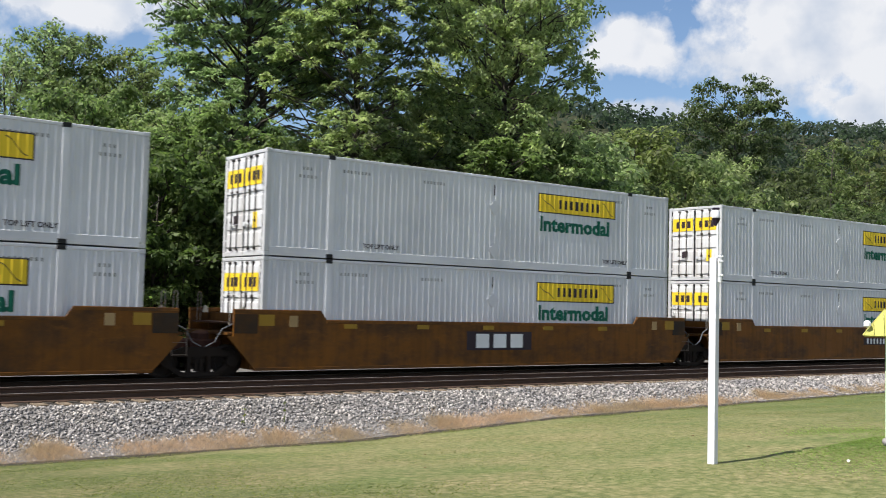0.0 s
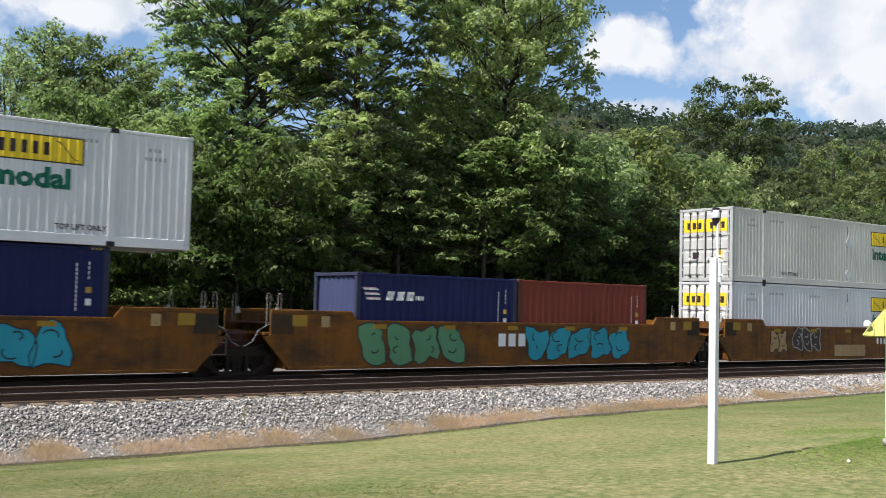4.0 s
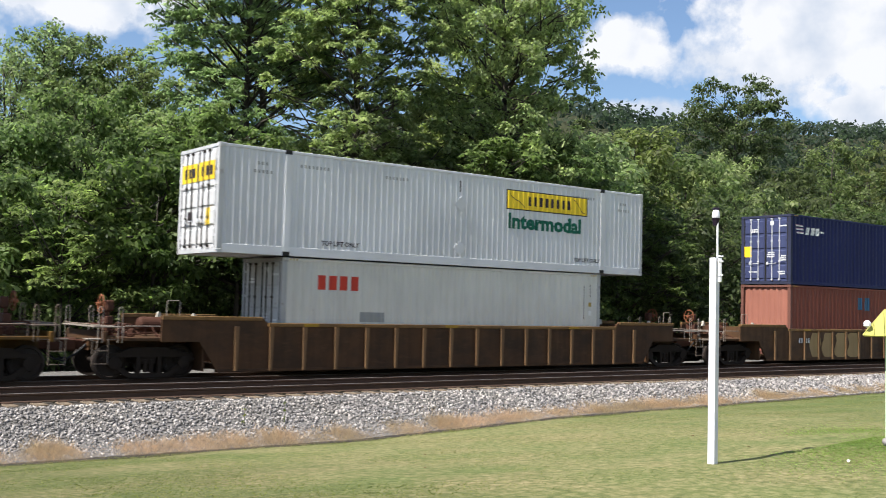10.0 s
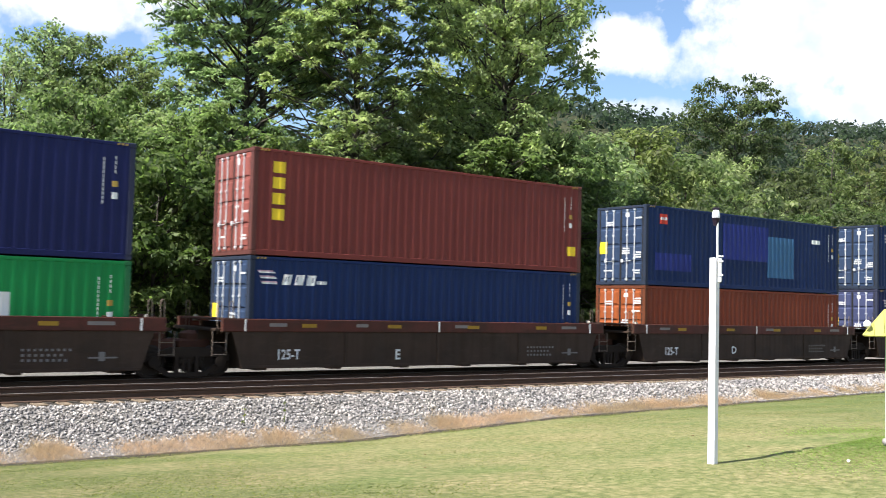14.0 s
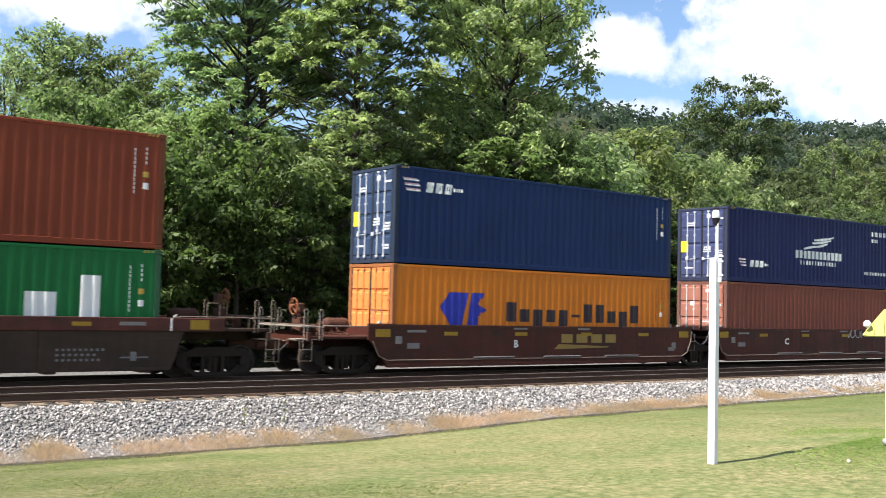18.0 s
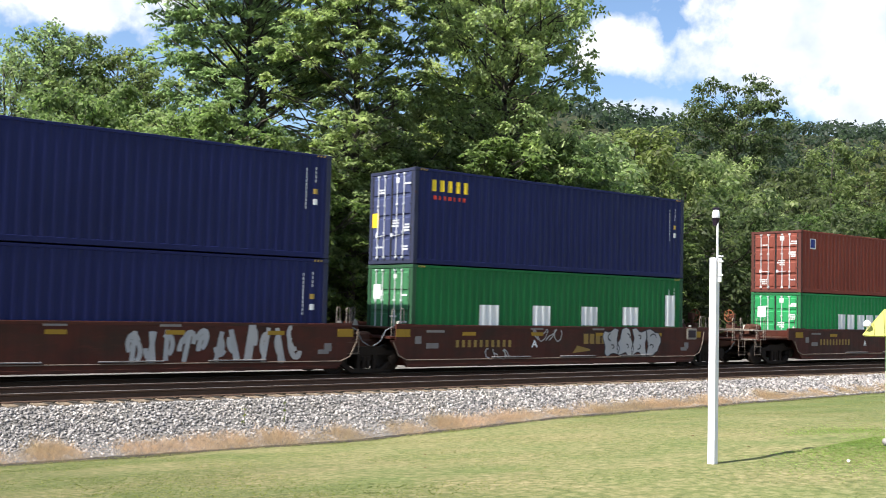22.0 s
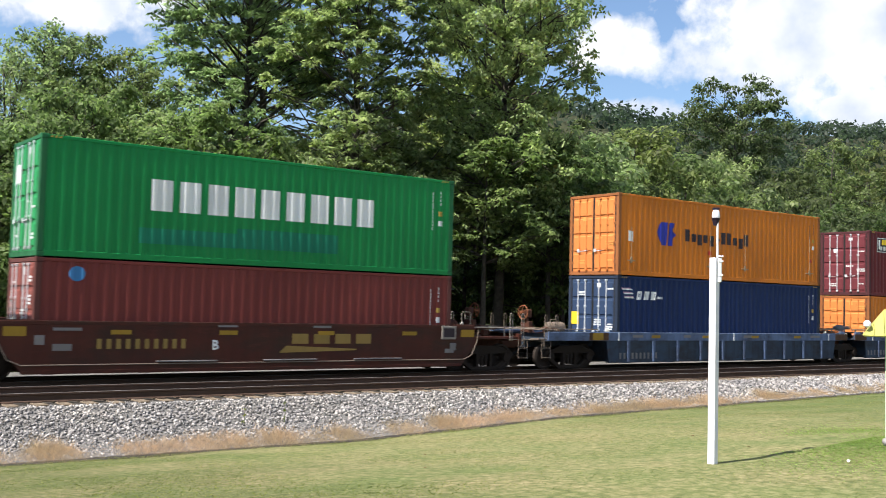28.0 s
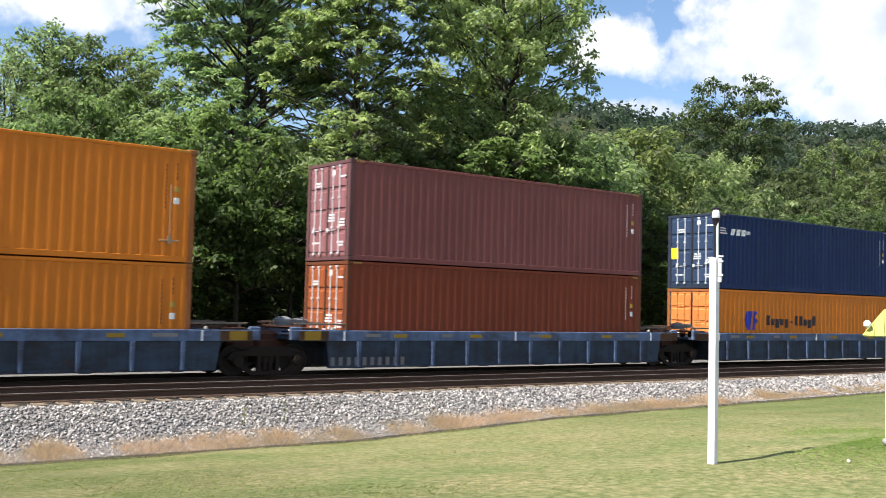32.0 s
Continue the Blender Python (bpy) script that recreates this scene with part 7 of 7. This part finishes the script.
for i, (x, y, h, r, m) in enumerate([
        (7.0, 9.0, 6.6, 2.4, LEAF_DEEP), (10.2, 9.2, 6.8, 2.5, LEAF_DEEP), (13.4, 9.0, 7.6, 2.6, LEAF_SHADED), (16.6, 9.4, 8.4, 2.8, LEAF_SHADED), (19.6, 10.4, 7.6, 2.4, LEAF_SHADED),
        (24.4, 15.4, 7.8, 2.8, LEAF_SHADED), (28.2, 15.8, 8.4, 2.9, LEAF_SHADED), (32.4, 15.6, 8.6, 2.9, LEAF_SHADED), (37.0, 16.0, 8.6, 3.0, LEAF_SHADED), (34.2, 9.8, 8.8, 2.9, LEAF_SHADED), (38.2, 10.2, 8.8, 3.0, LEAF_SHADED),
        (42.6, 10.6, 8.4, 3.0, LEAF_FAR), (47.4, 11.0, 8.8, 3.2, LEAF_FAR), (52.8, 11.4, 8.8, 3.4, LEAF_SHADED), (58.6, 12.0, 9.0, 3.6, LEAF_FAR), (65.0, 13.0, 9.6, 3.8, LEAF_SHADED), (72.0, 13.5, 10.0, 4.0, LEAF_FAR)]):
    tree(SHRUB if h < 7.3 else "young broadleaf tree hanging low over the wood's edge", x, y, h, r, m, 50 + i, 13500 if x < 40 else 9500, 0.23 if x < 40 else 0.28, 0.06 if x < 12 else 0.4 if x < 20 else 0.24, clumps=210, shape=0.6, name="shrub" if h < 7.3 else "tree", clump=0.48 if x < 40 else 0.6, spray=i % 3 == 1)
for i, (x, y, h, r, m) in enumerate([
        (40.5, 16, 12.5, 3.8, LEAF_DARK), (45, 19, 13.6, 3.6, LEAF_MID), (51, 21, 15.6, 3.8, LEAF_PALE), (57, 22, 14.2, 3.9, LEAF_PALE), (64, 24, 14.8, 4.2, LEAF_MID), (72, 26, 14.0, 4.6, LEAF_FAR),
        (81, 29, 16.0, 4.8, LEAF_FAR), (91, 31, 20.5, 4.8, LEAF_PALE), (100, 33, 20.0, 5.0, LEAF_FAR), (110, 34, 23.4, 5.2, LEAF_PALE), (120, 36, 22.0, 5.4, LEAF_PALE), (60, 36, 18.6, 4.2, LEAF_FAR), (74, 42, 20.5, 4.6, LEAF_FAR)]):
    tree("broadleaf tree of the wood along the line", x, y, h, r, m, 90 + i, 12000, 0.36, 0.08, clumps=300, clump=0.75, profile=(0.9, 1.2, 1.3, 1.2, 1.0, 0.7, 0.3), limbs=34)
tree("tall tree with an open flat-topped crown above the wood", 87, 39, 25.6, 4.6, LEAF_FAR, 140, 15000, 0.36, 0.60, clumps=210, clump=0.8, profile=(0.6, 0.8, 1.1, 1.3, 1.3, 0.9), limbs=30, rise=1.0)

for i in range(11):
    x = 12 + 5.2 * i
    tree("low dark shrub inside the wood", x, 21.0 + 1.5 * (i % 3) + 0.12 * x, 5.2 + 0.7 * (i % 2), 3.4, LEAF_FAR, 300 + i, 4500, 0.38, 0.02, clumps=90, clump=0.8, shape=0.5, name="shrub", puff=1.15)

# wooded ridge in the distance
hx = axis([(60, 900, 60)])
hy = axis([(60, 620, 40)])


def ridge_z(x, y):
    a = (78 + 0.1 * max(0, x - 380)) * math.exp(-((y - 300) / 150) ** 2) * min(1, max(0, (x - 60) / 180))
    return a + 6 * noise.noise((x * 0.012, y * 0.012, 2)) + 4 + 0.03 * max(0, x - 300)


rv = [(x, y, ridge_z(x, y)) for y in hy for x in hx]
k = len(hx)
ridge = thing("wooded_ridge", "distant ridge covered with dark green woods", "hill", kind="structure",
              data=raw_mesh("wooded_ridge", rv, [(j * k + i, j * k + i + 1, (j + 1) * k + i + 1, (j + 1) * k + i) for j in range(len(hy) - 1) for i in range(k - 1)], FOREST_FLOOR, True))
rng = np.random.default_rng(77)
cen = []
while len(cen) < 9000:
    x, y = rng.uniform(80, 800), rng.uniform(70, 420)
    cen.append((x, y, ridge_z(x, y) + rng.uniform(1, 7)))
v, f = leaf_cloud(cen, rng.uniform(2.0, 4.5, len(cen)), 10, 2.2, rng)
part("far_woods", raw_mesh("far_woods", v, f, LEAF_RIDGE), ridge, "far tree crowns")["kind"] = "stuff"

# ---------------------------------------------------------------- clouds
sector_az = np.radians(np.linspace(-180, 180, 145))
sector_el = np.radians(np.linspace(0.5, 78, 56))
FAR = 2600.0
cv = [(FAR * math.sin(a) * math.cos(e), FAR * math.cos(a) * math.cos(e), FAR * math.sin(e)) for e in sector_el for a in sector_az]
ka = len(sector_az)
cf = [(j * ka + i, j * ka + i + 1, (j + 1) * ka + i + 1, (j + 1) * ka + i) for j in range(len(sector_el) - 1) for i in range(ka - 1)
      if Vector(cv[j * ka + i]).angle(sun_dir) > radians(14)]
cloud_mat = bpy.data.materials.new("sunlit_cloud")
cloud_mat.use_nodes = True
cn = cloud_mat.node_tree
cn.nodes.clear()
cme = raw_mesh("cloud_bank", cv, cf, cloud_mat, True)
cuv = cme.uv_layers.new(name="sky")
flat = np.array([(math.degrees(a), math.degrees(e)) for e in sector_el for a in sector_az])
cuv.data.foreach_set("uv", flat[np.array(cf).ravel()].astype(np.float32).ravel())
uvn = cn.nodes.new("ShaderNodeUVMap")
uvn.uv_map = "sky"


def cmath(op, a, b=None):
    m = cn.nodes.new("ShaderNodeMath")
    m.operation = op
    for k, q in enumerate((a, b)):
        if q is None:
            continue
        if hasattr(q, "links"):
            cn.links.new(q, m.inputs[k])
        else:
            m.inputs[k].default_value = q
    return m.outputs[0]


warp = cn.nodes.new("ShaderNodeTexNoise")
warp.inputs["Scale"].default_value, warp.inputs["Detail"].default_value, warp.inputs["Roughness"].default_value = 0.42, 5.0, 0.55
cn.links.new(uvn.outputs[0], warp.inputs["Vector"])
puff = cmath("MULTIPLY", cmath("SUBTRACT", warp.outputs["Fac"], 0.5), 2.3)
total = None
# middle in degrees of azimuth and height, half width, half height
for az, el, ra, re in ((17.4, 16.3, 6.3, 2.3), (58.6, 15.2, 7.8, 4.3), (47.6, 14.6, 3.2, 1.7), (49.3, 10.9, 3.8, 0.9), (68, 13.5, 8, 3), (36, 24, 14, 5), (2, 14, 9, 3), (85, 18, 10, 6), (62, 10.6, 5, 1.6),
                       # clouds on this row are unseen, added to whiten the light in shade
                       (-35, 22, 16, 7), (-70, 14, 14, 5), (-125, 30, 20, 9), (-160, 22, 18, 8), (165, 38, 22, 9), (135, 20, 20, 8), (105, 42, 20, 9), (30, 58, 40, 8), (-150, 62, 30, 7)):
    mp = cn.nodes.new("ShaderNodeMapping")
    mp.vector_type = "TEXTURE"
    mp.inputs["Location"].default_value, mp.inputs["Scale"].default_value = (az, el, 0), (ra, re, 1)
    cn.links.new(uvn.outputs[0], mp.inputs["Vector"])
    ln = cn.nodes.new("ShaderNodeVectorMath")
    ln.operation = "LENGTH"
    cn.links.new(mp.outputs[0], ln.inputs[0])
    d = cmath("SUBTRACT", 1.0, ln.outputs["Value"])
    total = d if total is None else cmath("MAXIMUM", total, d)
dens = cmath("ADD", cmath("MULTIPLY", total, 1.3), puff)
edge = cn.nodes.new("ShaderNodeMapRange")
edge.inputs["From Min"].default_value, edge.inputs["From Max"].default_value = -0.16, 0.36
cn.links.new(dens, edge.inputs["Value"])
shade_n = cn.nodes.new("ShaderNodeTexNoise")
shade_n.inputs["Scale"].default_value, shade_n.inputs["Detail"].default_value = 0.22, 5.0
cn.links.new(uvn.outputs[0], shade_n.inputs["Vector"])
tone = cn.nodes.new("ShaderNodeValToRGB")
tone.color_ramp.elements[0].position, tone.color_ramp.elements[0].color = 0.32, (0.62, 0.70, 0.82, 1)
tone.color_ramp.elements[1].position, tone.color_ramp.elements[1].color = 0.55, (1.0, 1.0, 1.0, 1)
cn.links.new(shade_n.outputs["Fac"], tone.inputs["Fac"])
glow = cn.nodes.new("ShaderNodeEmission")
glow.inputs["Strength"].default_value = 0.56
cn.links.new(tone.outputs["Color"], glow.inputs["Color"])
clear = cn.nodes.new("ShaderNodeBsdfTransparent")
both = cn.nodes.new("ShaderNodeMixShader")
cn.links.new(edge.outputs["Result"], both.inputs[0])
cn.links.new(clear.outputs[0], both.inputs[1])
cn.links.new(glow.outputs[0], both.inputs[2])
cout = cn.nodes.new("ShaderNodeOutputMaterial")
cn.links.new(both.outputs[0], cout.inputs["Surface"])
clouds = thing("cloud_bank", "white fair-weather clouds drifting slowly over the wood", "sky", kind="structure", data=cme)

# ---------------------------------------------------------------- lawn things
WOOD_WHITE = paint("white_painted_timber", (0.68, 0.67, 0.7), 0.5, 0.12)
PIPE_WHITE = paint("white_pipe", (0.75, 0.74, 0.74), 0.35, 0.1)
LAMP_DARK = paint("dark_lamp_band", (0.03, 0.02, 0.035), 0.3, 0.1)
post = thing("white_post", "white painted square timber post with a rod-mounted lantern", "post", at=pose(10.156, -17.752, ground_z(10.156, -17.752) - 0.02))
part("timber", Build().box(-0.046, 0.046, -0.046, 0.046, 0, 2.533, 0.004).mesh("timber", WOOD_WHITE), post, at=pose(0, 0, 0, 0, 0, 10))
turned = pose(0, 0, 0, 0, 0, -36.8)
part("pipe_sleeve", Build().tube([(0.055, -0.02, 2.235), (0.055, -0.02, 2.53)], 0.03, 12).mesh("pipe_sleeve", PIPE_WHITE), post, "white pipe sleeve", turned)
part("rod", Build().tube([(0.03, -0.02, 2.335), (0.025, -0.02, 2.99)], 0.013, 10).mesh("rod", PIPE_WHITE), post, "thin pale rod", turned)
for z in (2.307, 2.48, 2.54):
    part("clip", Build().box(0.03, 0.094, -0.055, 0.0, z, z + 0.02, 0.004).mesh("clip", PIPE_WHITE), post, "small clip", turned)
part("lantern", Build().lathe([(0.02, 2.955), (0.048, 2.96), (0.05, 2.985), (0.044, 3.03), (0.034, 3.055), (0.01, 3.06)], "z", (0.01, 0, 0), 14).mesh("lantern", WOOD_WHITE), post, "white lantern head", turned @ pose(0, 0, 0.068))
part("lantern_band", Build().lathe([(0.012, 2.86), (0.03, 2.865), (0.045, 2.93), (0.056, 2.953), (0.02, 2.954)], "z", (0.01, 0, 0), 14).box(-0.03, 0.05, -0.03, 0.03, 3.06, 3.085, 0.005).mesh("lantern_band", LAMP_DARK), post, "dark lantern base and cap", turned @ pose(0, 0, 0.068))

ROOF_Y = paint("yellow_green_boards", (0.42, 0.40, 0.10), 0.6, 0.35)
TRIM_W = paint("pale_green_timber", (0.62, 0.72, 0.52), 0.55, 0.15)
fx, fy = 13.64, -18.05
feeder = thing("roofed_garden_post", "pale green garden post under a small yellowish boarded roof", "garden post", at=pose(fx, fy, ground_z(fx, fy) - 0.02, 0, 0, -58))
part("post_shaft", Build().box(-0.045, 0.045, -0.045, 0.045, 0.0, 1.52, 0.006).mesh("post_shaft", TRIM_W), feeder)
part("soffit", Build().box(-0.27, 0.27, -0.27, 0.27, 1.49, 1.515, 0.004).mesh("soffit", TRIM_W), feeder)
for q in range(4):
    face = pose(0, 0, 0, 0, 0, 90 * q)
    for i in range(5):
        u0, u1 = -0.33 + 0.132 * i, -0.33 + 0.132 * (i + 1) - 0.008
        top = lambda u: 1.50 + 0.44 * (1 - abs(u) / 0.33)
        y_at = lambda u: -0.33 * (abs(u) / 0.33)
        pts = [(u0, -0.34, 1.49), (u1, -0.34, 1.49), (u1, y_at(u1) - 0.004, top(u1)), (u0, y_at(u0) - 0.004, top(u0))]
        low = [(a, b + 0.012, c - 0.016) for a, b, c in pts]
        bb = Build().add(pts + low, [(0, 1, 2, 3), (7, 6, 5, 4), (0, 4, 5, 1), (1, 5, 6, 2), (2, 6, 7, 3), (3, 7, 4, 0)])
        part("roof_board", bb.mesh("roof_board", ROOF_Y), feeder, at=face)
part("finial", Build().lathe([(0.03, 1.92), (0.04, 1.97), (0.015, 2.02)], "z", (0, 0, 0), 10).mesh("finial", WOOD_WHITE), feeder)
# white end trim of the roof, not a light source
part("eave_lamp", Build().lathe([(0.015, 0), (0.05, 0.02), (0.05, 0.07), (0.02, 0.1)], "z", (-0.29, -0.30, 1.60), 12).mesh("eave_lamp", WOOD_WHITE), feeder, "small white lamp at the eave")
stone = thing("field_stone", "grey rounded field stone lying in the grass", "stone", at=pose(13.25, -18.35, ground_z(13.25, -18.35)))
sbm = bmesh.new()
bmesh.ops.create_icosphere(sbm, subdivisions=3, radius=0.16)
for vv in sbm.verts:
    vv.co *= 1 + 0.25 * noise.noise(vv.co * 5)
    vv.co.z = vv.co.z * 0.55 + 0.04
sme = bpy.data.meshes.new("stone_body")
sbm.to_mesh(sme)
sbm.free()
sme.materials.append(stone_mat)
part("stone_body", sme, stone)
scrap = thing("paper_scrap", "small white crumpled scrap of paper on the lawn", "litter", at=pose(11.5, -18.74, ground_z(11.5, -18.74) + 0.01))
part("paper", Build().add([(0, 0, 0), (0.05, 0.006, 0.02), (0.055, 0.035, 0.006), (0.012, 0.04, 0.024), (0.028, 0.02, 0.034)], [(0, 1, 4), (1, 2, 4), (2, 3, 4), (3, 0, 4)]).mesh("paper", WHITE_P), scrap)
rl = random.Random(8)
leaf_me = Build().add([(0, 0, 0), (0.035, 0.02, 0.012), (0.08, 0, 0.004), (0.035, -0.022, 0.014)], [(0, 1, 2), (0, 2, 3)]).mesh("fallen_leaf", paint("dead_leaf", (0.12, 0.07, 0.03), 0.7, 0.3))
for lx0, ly0 in ((5.05, -18.9), (5.5, -18.75), (5.4, -19.0), (3.2, -16.9), (7.6, -15.3), (13.2, -15.0), (12.0, -16.9), (9.0, -13.4), (6.0, -12.2)):
    fl = thing("fallen_leaf", "dry brown leaf lying on the mown lawn", "leaf", "fallen leaves on the lawn", data=leaf_me, at=pose(lx0, ly0, ground_z(lx0, ly0) + 0.025, 0, 0, rl.uniform(0, 360)))

# lusher grass round the garden post, dark blades dimming the lawn's corner, ballast weeds
DARK_BLADES = leafy("dark_green_blades", (0.10, 0.132, 0.038), (0.195, 0.225, 0.075), through_tint=(1, 1.1, 0.6))
FRESH = leafy("fresh_grass_blades", (0.19, 0.26, 0.07), (0.30, 0.385, 0.12), through_tint=(1, 1.1, 0.7))
rng = np.random.default_rng(31)
count = 22000
along, deep = rng.normal(0, 0.55, count), rng.normal(0, 1.25, count)
gx0 = 13.3 + 0.45 * along + 0.84 * deep
gy0 = -17.65 - 0.84 * along + 0.5 * deep
thing("lush_grass", "patch of longer fresh green grass by the garden post", "grass", kind="stuff",
      data=blades("lush_grass", gx0, gy0, np.array([ground_z(a, b) for a, b in zip(gx0, gy0)]), rng.uniform(0.006, 0.015, count), 0.007, 3.4, FRESH, 9))
# a dimmer side of the lawn, put into the blades' colour
count = 30000
gx1, gy1 = rng.uniform(1.0, 8.5, count), rng.uniform(-21.0, -9.5, count)
shade_side = np.array([noise.noise((a * 0.5, b * 0.5, 8.0)) for a, b in zip(gx1, gy1)])
keep = rng.random(count) < np.clip(1.0 - (gx1 - 2.0) / 6.0 + 0.8 * shade_side, 0, 1)
gx1, gy1 = gx1[keep], gy1[keep]
thing("green_grass", "greener grass at one side of the lawn", "grass", kind="stuff",
      data=blades("green_grass", gx1, gy1, np.array([ground_z(a, b) for a, b in zip(gx1, gy1)]), rng.uniform(0.008, 0.02, len(gx1)), 0.007, 1.8, DARK_BLADES, 10))
for wx, wy, wh in ((9.97, -7.15, 0.5), (9.07, -7.15, 0.4)):
    wz = -0.12 + (toe_z(wx) + 0.12) * min(1.0, max(0.0, (-5.75 - wy) / 2.55)) - 0.02
    weed = thing("weed_stalk", "thin dry green weed growing out of the ballast", "weed", "weeds on the ballast", at=pose(wx, wy, wz))
    part("stem", Build().tube([(0, 0, 0), (0.02, 0.01, wh * 0.5), (0.0, 0.02, wh)], [0.008, 0.006, 0.003], 5).mesh("stem", DARK_BLADES), weed)
    v, f = leaf_cloud([(0, 0.01, wh * q) for q in (0.3, 0.6, 0.9)], 0.05, 6, 0.05, rng)
    part("leaf_tuft", raw_mesh("leaf_tuft", v, f, DARK_BLADES), weed)


# ---------------------------------------------------------------- what moves
def motions():
    for ob, s, y, z in MOVING:
        walk(ob, [(0.0, pose(s, y, z)), (32.0, pose(s - SPEED * 32.0, y, z))])
    walk(clouds, [(0.0, pose(0, 0, 0)), (32.0, pose(0, 0, 0, 0, 0, 0.95))])
    turn = SPEED / 0.427 / FPS
    first = {}
    for w, dx in WHEELS:
        if dx not in first:
            walk(w, [(k / FPS, Matrix.LocRotScale((dx, 0, 0.43), Euler((0, -turn * k, 0)), None)) for k in range(32 * FPS + 1)])
            first[dx] = w
        else:
            w.rotation_mode = "QUATERNION"
            w.animation_data_create()
            w.animation_data.action = first[dx].animation_data.action
            w.animation_data.action_slot = first[dx].animation_data.action_slot


motions()
